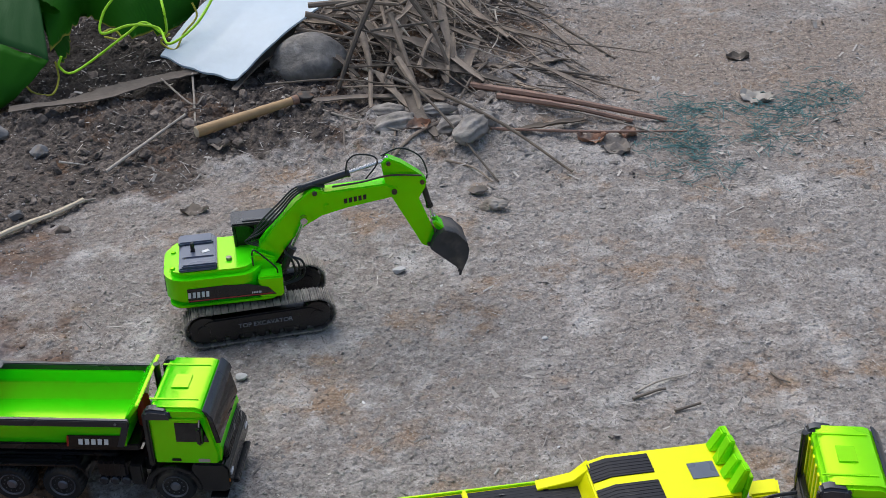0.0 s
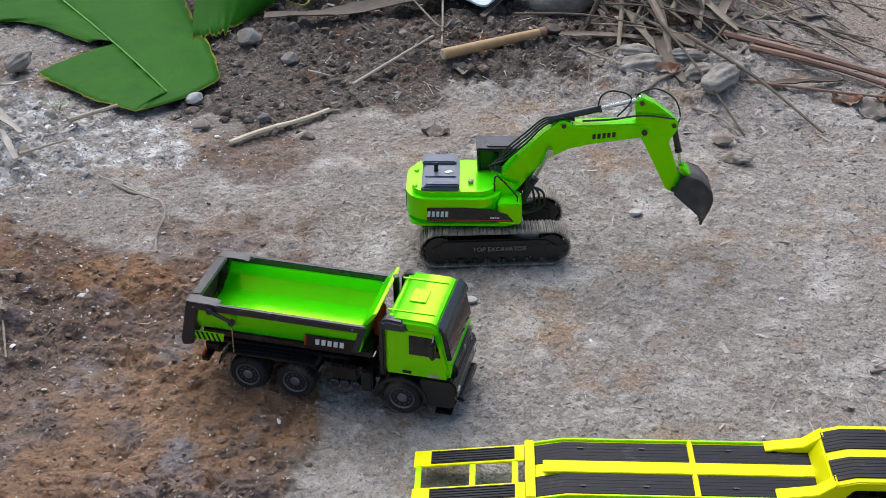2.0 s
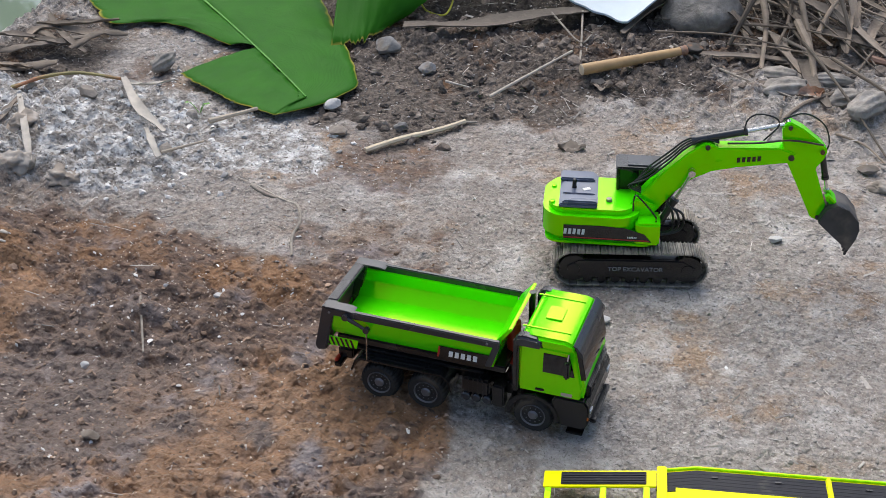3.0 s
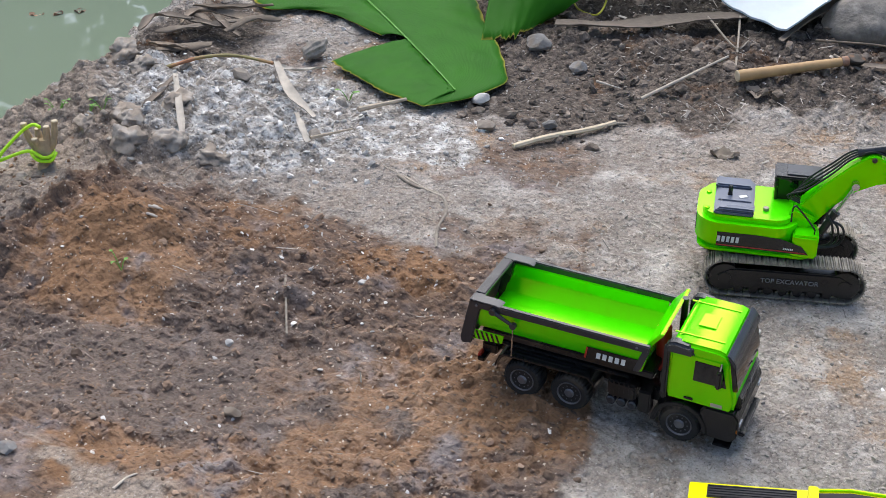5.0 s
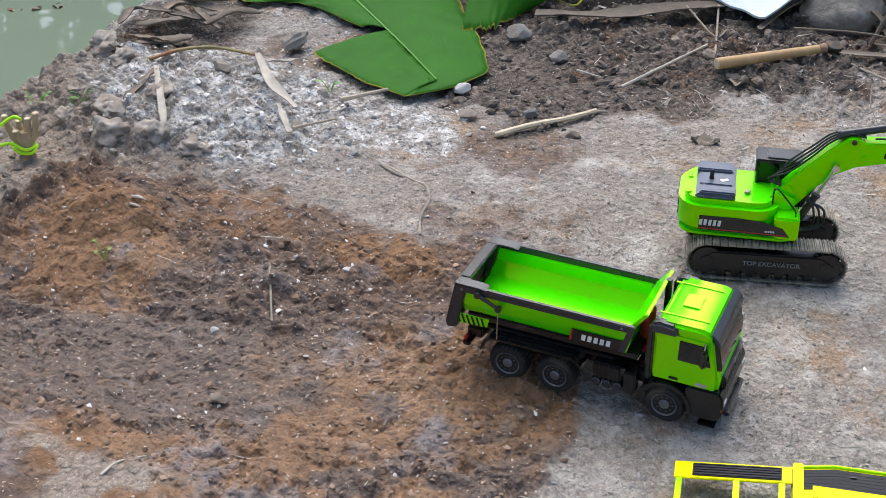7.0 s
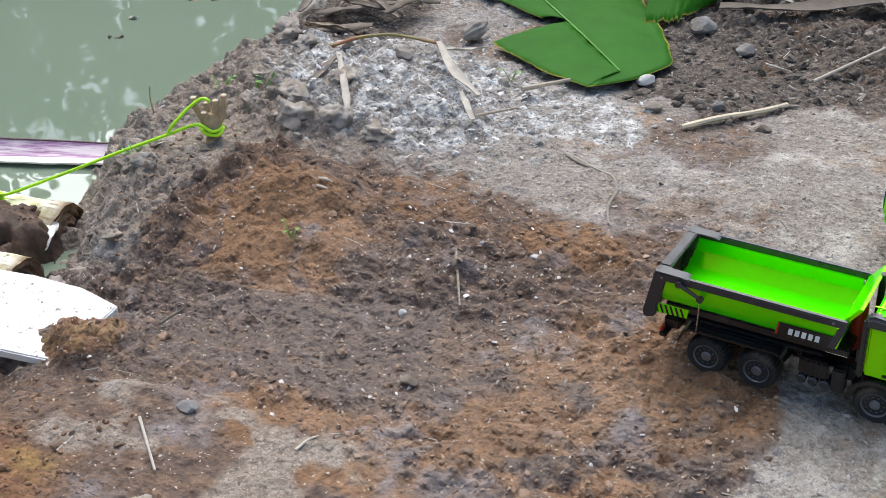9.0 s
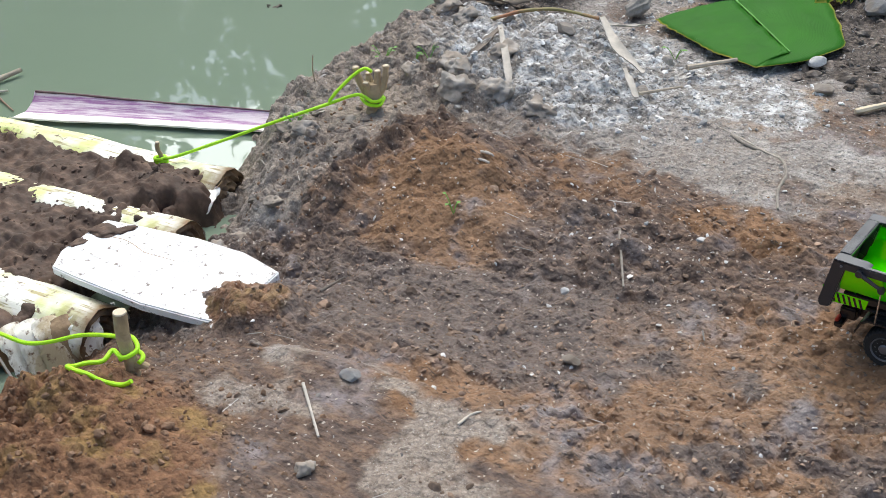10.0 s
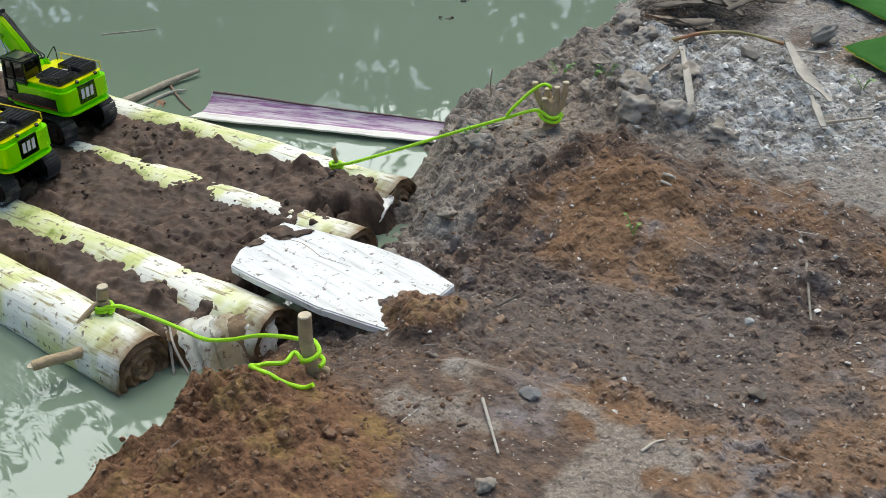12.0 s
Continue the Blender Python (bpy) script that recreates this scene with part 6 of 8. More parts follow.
def leaf_blade(name, rib, edge, mat, parent=None, lift=0.02, arch=0.02, ragged=0.012, ns=44, nw=12, seed=0.0, drape=True, label="", thick=0.0008):
    """A leaf blade ruled from points along its rib to points along its margin; drape: it lies on the ground."""
    def along(pts, n):
        p = np.array(pts, float)
        d = np.r_[0, np.cumsum(np.linalg.norm(np.diff(p, axis=0), axis=1))]
        q = np.linspace(0, d[-1], n)
        sm = np.stack([np.interp(q, d, p[:, k]) for k in range(3)], -1)
        for _ in range(2):
            sm[1:-1] = 0.25 * sm[:-2] + 0.5 * sm[1:-1] + 0.25 * sm[2:]
        return sm

    a, b = along(rib, ns), along(edge, ns)
    b = b + (b - a) * (np.clip(np.linspace(0, 6, ns), 0, 1)[:, None] * ragged * fbm(np.linspace(0, 7, ns), np.zeros(ns) + seed, 0.35, 3, 0.7, seed=seed)[:, None] * 4)
    w = np.linspace(0, 1, nw)
    p = a[:, None] * (1 - w[None, :, None]) + b[:, None] * w[None, :, None]
    s = np.linspace(0, 1, ns)[:, None] * np.ones((1, nw))
    ww = w[None, :] * np.ones((ns, 1))
    bumpy = arch * np.sin(np.pi * ww * 0.9) + 0.006 * np.clip(s * 5, 0, 1) * fbm(s * 2.5, ww * 1.5, 0.3, 2, seed=seed + 5) + 0.0002 * np.sin(s * 75)
    if drape:
        g = ground_z(p[..., 0], p[..., 1], False)
        p[..., 2] = g + lift * (1 - 0.6 * ww) + bumpy + 0.012
    else:
        p[..., 2] += bumpy
    q = p.copy()
    q[..., 2] -= thick
    n = ns * nw
    i = np.arange(n).reshape(ns, nw)
    f = np.stack([i[:-1, :-1], i[:-1, 1:], i[1:, 1:], i[1:, :-1]], -1).reshape(-1, 4)
    me_v = np.concatenate([p.reshape(-1, 3), q.reshape(-1, 3)])
    rimloop = np.r_[i[0, :], i[1:, -1], i[-1, -2::-1], i[-2:0:-1, 0]]
    r2 = np.roll(rimloop, -1)
    side = np.stack([rimloop, rimloop + n, r2 + n, r2], -1)
    ob = array_mesh(name, me_v, np.concatenate([f, f[:, ::-1] + n, side]), mat)
    at = ob.data.color_attributes.new("leaf", "FLOAT_COLOR", "POINT")
    edge_near = np.maximum(np.clip((ww - 0.93) / 0.07, 0, 1), np.clip((np.abs(s - 0.5) - 0.485) / 0.015, 0, 1) * 0.6)
    c = np.stack([edge_near, s, ww, np.ones_like(s)], -1).reshape(-1, 4)
    at.data.foreach_set("color", np.concatenate([c, c]).astype(np.float32).ravel())
    ob.parent = parent
    if label:
        ob["label"] = label
    return ob


M_EDGE = material("sheath_edge", (0.10, 0.045, 0.055), 0.5, var=0.4, scale=40, bump=0.3)


def sheath():
    th = thing("floating_banana_sheath", "split purple and cream banana stem sheath floating on the pond", "stem sheath")
    a, b = Vector((-3.10, 1.41, -0.168)), Vector((-2.44, 1.755, -0.166))
    d = (b - a).normalized()
    side = Vector((-d.y, d.x, 0))
    for nm, v0, v1, mat, lb in (("inner_half", 0.5, 0.0, M_CREAM, "cream inner half"), ("outer_half", 0.5, 1.0, M_PURPLE, "purple outer half")):
        bm = bmesh.new()
        rows = []
        for i in range(41):
            u = i / 40
            row = []
            for j in range(8):
                v = v0 + (v1 - v0) * j / 7
                wd = (0.110 - 0.03 * u) * (1 + 0.05 * math.sin(9 * u) + 0.12 * noise.noise((u * 9, round(v * 2) * 3.0, 7)))
                c = a.lerp(b, u + (0.05 * (v - 0.3) if i == 0 else 0)) + side * wd * (v - 0.45)
                lip = 0.040 * max(0, (v - 0.5) * 2) ** 1.5 + 0.010 * max(0, (0.5 - v) * 2) ** 2
                row.append(bm.verts.new((c.x, c.y, c.z + 0.006 + lip * (1 - 0.4 * u) + 0.003 * noise.noise((u * 12, v * 4, 2)))))
            rows.append(row)
        for p, q in zip(rows, rows[1:]):
            for j in range(7):
                bm.faces.new((p[j], p[j + 1], q[j + 1], q[j]))
        g = bmesh.ops.extrude_face_region(bm, geom=list(bm.faces))
        bmesh.ops.translate(bm, vec=(0, 0, -0.005), verts=[e for e in g["geom"] if isinstance(e, bmesh.types.BMVert)])
        bmesh.ops.recalc_face_normals(bm, faces=bm.faces)
        part(nm, bm, mat, th, lb, 60)
    edge = [a.lerp(b, u) + side * (0.110 - 0.03 * u) * (1 + 0.05 * math.sin(9 * u)) * 0.55 + Vector((0, 0, 0.006 + 0.040 * (1 - 0.4 * u))) for u in (0.03, 0.2, 0.4, 0.6, 0.8, 1.0)]
    part("rolled_edge", tube(edge, 0.0045, 8, 5, 0.003, 0.8, 0.3, random.Random(12)), M_EDGE, th, "dark purple-brown rolled edge")
    return th


sheath()
tagged(part("floating_stick", tube([(-3.328, 1.290, -0.160), (-3.347, 1.448, -0.158), (-3.343, 1.573, -0.152)], 0.013, 9, 4, 0.007, 1, 0.2, random.Random(2)), M_WOOD), "weathered stick floating beside the raft", "stick")
tagged(part("floating_stick", tube([(-3.283, 1.319, -0.168), (-3.291, 1.432, -0.164), (-3.265, 1.475, -0.162)], 0.008, 8, 4, 0.003, 1, 0.3, random.Random(4)), M_STRIP), "pale torn stem floating beside the raft", "stick")
tagged(part("floating_twig", tube([(-3.348, 1.468, -0.165), (-3.233, 1.430, -0.165), (-3.138, 1.408, -0.165)], 0.004, 7, 4, 0.002), M_FRONDRED), "reddish twig floating on the pond", "twig")
tagged(part("floating_twig", tube([(-3.898, 1.547, -0.168), (-3.797, 1.694, -0.168)], 0.003, 6, 2, 0.002), M_TWIG), "thin pale twig floating on the pond", "twig")
tagged(part("bank_twig", tube([(-2.282, 1.803, -0.030), (-2.228, 1.747, 0.060), (-2.176, 1.707, 0.130)], 0.0022, 6, 4, 0.0015), M_WOOD), "thin bare twig standing on the bank", "twig")
tagged(part("bank_root", tube([(-1.845, 0.642, -0.160), (-1.826, 0.649, -0.120), (-1.759, 0.647, -0.060), (-1.738, 0.654, -0.030)], 0.004, 7, 5, 0.003, 1, 0.3, random.Random(6)), M_WOOD), "thin dark root hanging from the bank", "root")
ex2 = excavator("green and black toy excavator standing on the raft mud", raft=True)
ex2.matrix_world = pose(-3.19, 1.012, -0.088, 0, 0, 195)
copy_thing(ex2, pose(-3.015, 0.745, -0.092, 0, 0, 199))


# ---- leaves, fronds, husks and sticks ----
def banana_leaf():
    th = thing("banana_leaf", "large cut green banana leaf lying on the rubble", "leaf")
    rib = [(-1.341, 2.554, 0.030), (-1.551, 2.725, 0.040), (-1.807, 2.923, 0.050), (-2.090, 3.132, 0.060)]
    leaf_blade("blade", rib, [(-1.376, 2.446, 0.020), (-1.291, 2.551, 0.020), (-1.247, 2.681, 0.020), (-1.352, 2.840, 0.030), (-1.556, 3.092, 0.040), (-1.754, 3.349, 0.050)], M_LEAF, th, seed=1.0, arch=0.007, ragged=0.006)
    leaf_blade("blade", [(-1.341, 2.554, 0.030), (-1.511, 2.689, 0.040), (-1.639, 2.794, 0.040)], [(-1.376, 2.446, 0.020), (-1.525, 2.476, 0.020), (-1.751, 2.573, 0.020)], M_LEAF, th, seed=2.0, arch=0.007, ragged=0.008)
    leaf_blade("blade", [(-1.649, 2.803, 0.040), (-1.807, 2.923, 0.050), (-2.090, 3.132, 0.060)], [(-1.728, 2.797, 0.030), (-1.935, 2.869, 0.030), (-2.037, 2.866, 0.030), (-2.158, 2.797, 0.020), (-2.448, 3.032, 0.030)], M_LEAF, th, seed=3.0, arch=0.008, ragged=0.012)
    pts = [Vector(p) for p in rib]
    for p in pts:
        p.z = float(ground_z(p.x, p.y, False)) + 0.034
    part("midrib", tube(pts, 0.0022, 8, 6, 0.004, 0.6), M_MIDRIB, th, "pale green midrib")
    return th


M_MIDRIB = material("leaf_midrib", (0.065, 0.26, 0.018), 0.45, var=0.15)
banana_leaf()


def folded_leaf():
    th = thing("folded_banana_leaf", "folded green banana leaf propped over the litter", "leaf")
    leaf_blade("blade", [(-1.588, 3.288, 0.260), (-1.393, 3.217, 0.200), (-1.235, 3.243, 0.130)], [(-1.448, 2.892, 0.030), (-1.377, 2.952, 0.030), (-1.348, 3.120, 0.030)], M_LEAF, th, seed=4, drape=False, arch=-0.01, label="dark green lower flap")
    leaf_blade("blade", [(-1.589, 3.292, 0.262), (-1.394, 3.221, 0.202), (-1.234, 3.243, 0.132)], [(-1.599, 3.575, 0.340), (-1.413, 3.479, 0.320), (-1.323, 3.444, 0.280)], M_LEAFBACK, th, seed=5, drape=False, arch=0.01, label="paler green upper flap")
    leaf_blade("blade", [(-1.371, 3.541, 0.300), (-1.108, 3.506, 0.280), (-0.835, 3.601, 0.270)], [(-1.263, 3.325, 0.120), (-1.229, 3.533, 0.160), (-1.050, 3.427, 0.130), (-0.943, 3.480, 0.130), (-0.878, 3.576, 0.160)], M_LEAF, th, seed=6, drape=False, arch=0.02, ragged=0.03, label="ragged dark green blade")
    leaf_blade("blade", [(-1.380, 3.434, 0.300), (-1.261, 3.381, 0.250)], [(-1.250, 3.359, 0.070), (-1.248, 3.426, 0.080), (-1.272, 3.507, 0.150)], M_LEAF, th, seed=7, drape=False, arch=0.01)
    leaf_blade("blade", [(-1.682, 3.261, 0.250), (-1.574, 3.170, 0.200), (-1.529, 3.154, 0.120)], [(-1.682, 3.232, 0.100), (-1.558, 3.147, 0.050), (-1.499, 3.137, 0.030)], M_LEAFBACK, th, seed=8, drape=False, arch=0.01, ns=24, label="narrow drooping strip")
    return th


folded_leaf()
rope("tangled_cord", "thin neon green cord looped over the folded leaf", [(-0.757, 3.462, 0.300), (-0.801, 3.343, 0.220), (-0.878, 3.296, 0.170), (-0.924, 3.343, 0.200), (-0.995, 3.309, 0.220), (-1.077, 3.289, 0.200), (-1.076, 3.318, 0.250), (-1.039, 3.348, 0.300)], 0.004)
rope("tangled_cord", "thin neon green cord drooping under the leaf", [(-0.954, 3.453, 0.300), (-0.902, 3.350, 0.250), (-0.918, 3.376, 0.170), (-0.982, 3.387, 0.200), (-1.033, 3.370, 0.170), (-1.139, 3.314, 0.100), (-1.188, 3.272, 0.080), (-1.220, 3.274, 0.100), (-1.211, 3.280, 0.130)], 0.004)
rope("yellow_cord", "thin dull yellow cord tangled under the leaf", [(-0.849, 3.454, 0.240), (-0.837, 3.443, 0.200), (-0.871, 3.405, 0.160), (-0.894, 3.377, 0.120), (-0.937, 3.384, 0.140), (-0.904, 3.377, 0.170)], 0.0032, M_CORD)
rope("yellow_cord", "thin dull yellow cord hanging by the leaf", [(-1.103, 3.340, 0.180), (-1.078, 3.379, 0.180), (-1.055, 3.374, 0.150), (-1.114, 3.390, 0.150)], 0.0032, M_CORD)
rope("yellow_cord", "thin dull yellow cord trailing on the soil", [(-1.223, 3.260, 0.120), (-1.218, 3.251, 0.070), (-1.225, 3.203, 0.040), (-1.290, 3.223, 0.035), (-1.321, 3.241, 0.050)], 0.003, M_CORD)


def foam_sheet():
    th = thing("white_sheet", "bent glossy white sheet propped on the litter", "sheet")
    a, b, c, d = (Vector(p) for p in ((-0.934, 3.355, 0.110), (-0.669, 3.241, 0.090), (-0.407, 3.661, 0.220), (-0.774, 3.694, 0.240)))
    bm = bmesh.new()
    rows = []
    for i in range(25):
        u = i / 24
        row = []
        for j in range(17):
            v = j / 16
            p = a.lerp(b, v).lerp(d.lerp(c, v), u)
            if i == 0:
                p += Vector((0, 0.02 * noise.noise((v * 5, 0, 3)), 0))
            row.append(bm.verts.new(p + Vector((0, 0, 0.025 * math.sin(math.pi * u) - 0.012 * math.sin(math.pi * v) + 0.004 * noise.noise((u * 6, v * 6, 1))))))
        rows.append(row)
    for p, q in zip(rows, rows[1:]):
        for j in range(16):
            bm.faces.new((p[j], p[j + 1], q[j + 1], q[j]))
    g = bmesh.ops.extrude_face_region(bm, geom=list(bm.faces))
    bmesh.ops.translate(bm, vec=(0, 0, -0.006), verts=[e for e in g["geom"] if isinstance(e, bmesh.types.BMVert)])
    bmesh.ops.recalc_face_normals(bm, faces=bm.faces)
    part("panel", bm, M_SHEET, th)
    return th


foam_sheet()


def lump(r, seed, rough=0.18, sub=3, squash=(1, 1, 1), ridges=0, facets=9):
    bm = bmesh.new()
    bmesh.ops.create_icosphere(bm, subdivisions=sub, radius=1.0)
    rc = random.Random(int(seed * 10))
    cuts = [] if ridges else [(Vector((rc.gauss(0, 1), rc.gauss(0, 1), rc.gauss(0, 1))).normalized(), rc.uniform(0.55, 0.85)) for _ in range(facets)]
    for v in bm.verts:
        c = v.co.copy()
        q = 1 + rough * noise.noise(c * 1.3 + Vector((seed, 0, 0))) + rough * 0.5 * noise.noise(c * 3.1 + Vector((0, seed, 0)))
        if not facets:
            q += rough * (0.28 * abs(noise.noise(c * 3.6 + Vector((seed, seed, 0)))) + 0.22 * abs(noise.noise(c * 9.0 - Vector((seed, 0, 0)))) - 0.2)
        if ridges:
            q *= 1 + 0.11 * math.sin(ridges * math.atan2(c.y, c.z) + seed) * (1 - abs(c.x))
        c *= q
        for d, k in cuts:
            over = c.dot(d) - k
            if over > 0:
                c -= d * over
        v.co = Vector((c.x * squash[0], c.y * squash[1], c.z * squash[2])) * r
    return bm


def coconut():
    th = thing("dry_coconut", "whole dry grey-brown coconut in the litter pile", "coconut")
    bm = lump(0.104, 2.0, 0.10, 4, (1.12, 0.88, 0.88), 5)
    for v in bm.verts:
        if v.co.x > 0.06:
            v.co.yz *= 1 - (v.co.x - 0.06) * 5
    part("husk", bm, M_COIR, th, angle=80)
    part("stalk_scar", lathe([(0.014, 0.0), (0.012, 0.012), (0.004, 0.014)], "x", 10, (0.10, 0, 0)), M_BARK, th)
    th.matrix_world = pose(-0.497, 3.42, 0.075, 10, -8, 12)
    return th


coconut()
plank_mud()


def hammer():
    th = thing("wooden_mallet", "pale wooden hammer handle with dark iron head", "hammer")
    a, b = Vector((-0.705, 2.941, 0.058)), Vector((-0.477, 3.167, 0.062))
    d = (b - a).normalized()
    part("handle", tube([a, a.lerp(b, 0.4), a.lerp(b, 0.75), b], 0.0160, 14, 6, 0.0118, 1.0, 0.05, random.Random(1)), M_WOODPALE, th)
    part("end_grain", moved(lathe([(0.0155, 0), (0.0135, 0.002), (0.004, 0.003)], "z", 14), Matrix.Translation(a) @ (-d).to_track_quat("Z", "Y").to_matrix().to_4x4()), M_CUT, th)
    part("collar", tube([b - d * 0.02, b], 0.0142, 14, 2, 0.0142), M_DEADLEAF, th, "rust-red collar")
    part("head", moved(merged(lump(0.025, 4.0, 0.15, 3, (1.15, 0.9, 0.85))), Matrix.Translation(b + d * 0.022)), M_IRON, th, "dark rusty head")
    return th


hammer()


def strip_thing(name, label, cat, pts, width, mat, curl=0.25, taper=0.5, seed=0, twist=1.1, group=""):
    """A flat curled strip of dry sheath or leaf along pts."""
    path = smooth_path(pts, 8)
    bm, rows = bmesh.new(), []
    for i, p in enumerate(path):
        d = (path[min(i + 1, len(path) - 1)] - path[max(i - 1, 0)]).normalized()
        s = d.cross(Vector((0, 0, 1))).normalized()
        u = i / (len(path) - 1)
        w = width * (1 - taper * abs(2 * u - 1) ** 2) * (1 + 0.25 * noise.noise((u * 6, seed, 0)))
        tw = twist * noise.noise((u * 3, seed, 4))
        row = []
        for k in range(7):
            v = k / 3 - 1
            off = s * w * 0.5 * v * math.cos(tw) + Vector((0, 0, w * (curl * v * v + 0.5 * v * math.sin(tw)) + 0.003 * noise.noise((u * 20, v * 3, seed))))
            row.append(bm.verts.new(p + off))
        rows.append(row)
    for p, q in zip(rows, rows[1:]):
        for k in range(6):
            bm.faces.new((p[k], p[k + 1], q[k + 1], q[k]))
    g = bmesh.ops.extrude_face_region(bm, geom=list(bm.faces))
    bmesh.ops.translate(bm, vec=(0, 0, -0.003), verts=[e for e in g["geom"] if isinstance(e, bmesh.types.BMVert)])
    bmesh.ops.recalc_face_normals(bm, faces=bm.faces)
    return tagged(part(name, bm, mat, angle=60), label, cat, group)


strip_thing("dry_sheath", "long grey-brown dry palm sheath lying on dark soil", "palm sheath", [(-1.295, 3.059, 0.050), (-1.091, 3.125, 0.060), (-0.941, 3.234, 0.070), (-0.807, 3.304, 0.080)], 0.062, M_BARK, 0.12, 0.3, 1, 0.25)
strip_thing("dry_sheath", "brown split palm sheath under the white sheet", "palm sheath", [(-0.494, 3.559, 0.200), (-0.588, 3.478, 0.120), (-0.676, 3.224, 0.060)], 0.05, M_BARK, 0.2, 0.6, 2)
strip_thing("pale_strip", "pale dry torn leaf strip on chalky rubble", "leaf strip", [(-1.794, 2.382, 0.085), (-1.659, 2.258, 0.075), (-1.543, 2.196, 0.060)], 0.027, M_STRIP, 0.2, 0.5, 3)
strip_thing("pale_strip", "pale dry torn leaf strip on chalky rubble", "leaf strip", [(-1.597, 2.195, 0.060), (-1.545, 2.145, 0.055), (-1.503, 2.108, 0.040)], 0.017, M_STRIP, 0.1, 0.3, 4)
strip_thing("pale_strip", "grey dry strip hanging over the rubbly bank", "leaf strip", [(-1.983, 2.193, 0.085), (-1.857, 2.058, 0.080), (-1.761, 1.953, 0.055)], 0.019, M_STRIP, 0.15, 0.4, 5)
strip_thing("dark_strip", "dark dry strip lying across the bank", "leaf strip", [(-1.972, 2.178, 0.085), (-1.955, 2.033, 0.060)], 0.02, M_BARK, 0.15, 0.4, 6)
strip_thing("dry_leaf_stalk", "straw-coloured dry stalk beside the banana leaf", "stalk", [(-1.792, 2.367, 0.080), (-1.736, 2.403, 0.065), (-1.693, 2.465, 0.060)], 0.016, M_STRIP, 0.2, 0.5, 7)
for k, (px_a, px_b, px_c, w) in enumerate((((-2.276, 2.542, 0.030), (-2.270, 2.642, 0.050), (-2.068, 2.680, 0.040), 0.03), ((-2.298, 2.607, 0.030), (-2.169, 2.570, 0.050), (-2.122, 2.613, 0.030), 0.03), ((-2.314, 2.670, 0.050), (-2.193, 2.681, 0.060), (-2.104, 2.786, 0.050), 0.03),
                                           ((-2.330, 2.743, 0.050), (-2.197, 2.630, 0.050), (-2.060, 2.561, 0.040), 0.025), ((-2.278, 2.419, 0.030), (-2.160, 2.406, 0.045), (-2.135, 2.424, 0.040), 0.02), ((-2.365, 2.476, 0.030), (-2.360, 2.550, 0.050), (-2.254, 2.579, 0.050), 0.03))):
    strip_thing("dry_frond_strip", "dry grey palm leaflet on the bank", "leaf strip", [px_a, px_b, px_c], w, M_BARK if k % 2 else M_FROND, 0.25, 0.6, 10 + k)
tagged(part("mossy_vine", tube([(-2.262, 2.187, 0.010), (-2.135, 2.211, 0.040), (-2.046, 2.251, 0.070), (-1.982, 2.295, 0.090), (-1.911, 2.351, 0.090), (-1.801, 2.379, 0.080)], 0.0075, 9, 7, 0.005, 0.8, 0.35, random.Random(9)),
            material("mossy_stem", (0.22, 0.19, 0.07), 0.7, var=0.4, scale=25, second=(0.36, 0.16, 0.08), amount=(0.5, 0.65), bump=0.4)), "mossy yellow-green stem lying over the bank", "stem")
strip_thing("mossy_vine", "dark mossy root mass on the waterside", "root", [(-2.201, 2.120, 0.000), (-2.135, 2.186, 0.030), (-2.057, 2.284, 0.050)], 0.06, M_BARK, -0.2, 0.5, 22)


for k, (pts, w, mat, lb) in enumerate((
        ([(-2.121, 0.712, -0.098), (-2.100, 0.722, -0.115), (-2.060, 0.722, -0.172)], 0.066, M_LOG, "torn yellow-green sheath hanging from a raft log end"), ([(-2.105, 0.738, -0.088), (-2.070, 0.735, -0.112), (-2.030, 0.728, -0.174)], 0.066, M_FIBRE, "torn white fibrous sheath hanging from a raft log end"),
        ([(-2.082, 0.764, -0.084), (-2.045, 0.760, -0.108), (-2.005, 0.745, -0.174)], 0.066, M_FIBRE, "torn white fibrous sheath hanging from a raft log end"), ([(-2.058, 0.792, -0.082), (-2.020, 0.785, -0.106), (-1.988, 0.772, -0.172)], 0.066, M_FIBRE, "torn white fibrous sheath hanging from a raft log end"),
        ([(-2.032, 0.822, -0.082), (-2.004, 0.812, -0.104), (-1.982, 0.800, -0.168)], 0.066, M_CORE, "torn brown sheath hanging from a raft log end"), ([(-2.010, 0.850, -0.082), (-1.985, 0.840, -0.104), (-1.968, 0.828, -0.160)], 0.066, M_FIBRE, "torn pale sheath hanging from a raft log end"),
        ([(-2.125, 0.700, -0.096), (-2.098, 0.690, -0.118), (-2.062, 0.668, -0.168)], 0.006, M_STRIP, "thin pale fibre hanging from a raft log end"), ([(-2.118, 0.706, -0.094), (-2.080, 0.690, -0.118), (-2.040, 0.690, -0.168)], 0.005, M_STRIP, "thin pale fibre hanging from a raft log end"),
        ([(-2.213, 1.385, -0.100), (-2.196, 1.337, -0.120), (-2.201, 1.329, -0.165)], 0.03, M_CREAM, "torn cream sheath hanging from a raft log end"),
        ([(-2.145, 0.693, -0.110), (-2.178, 0.693, -0.090), (-2.189, 0.652, -0.075)], 0.014, M_FROND, "dry fibrous shred on a raft log"))):
    strip_thing("torn_sheath", lb, "stem sheath", pts, w, mat, -0.12, 0.25, 40 + k, 0.35)
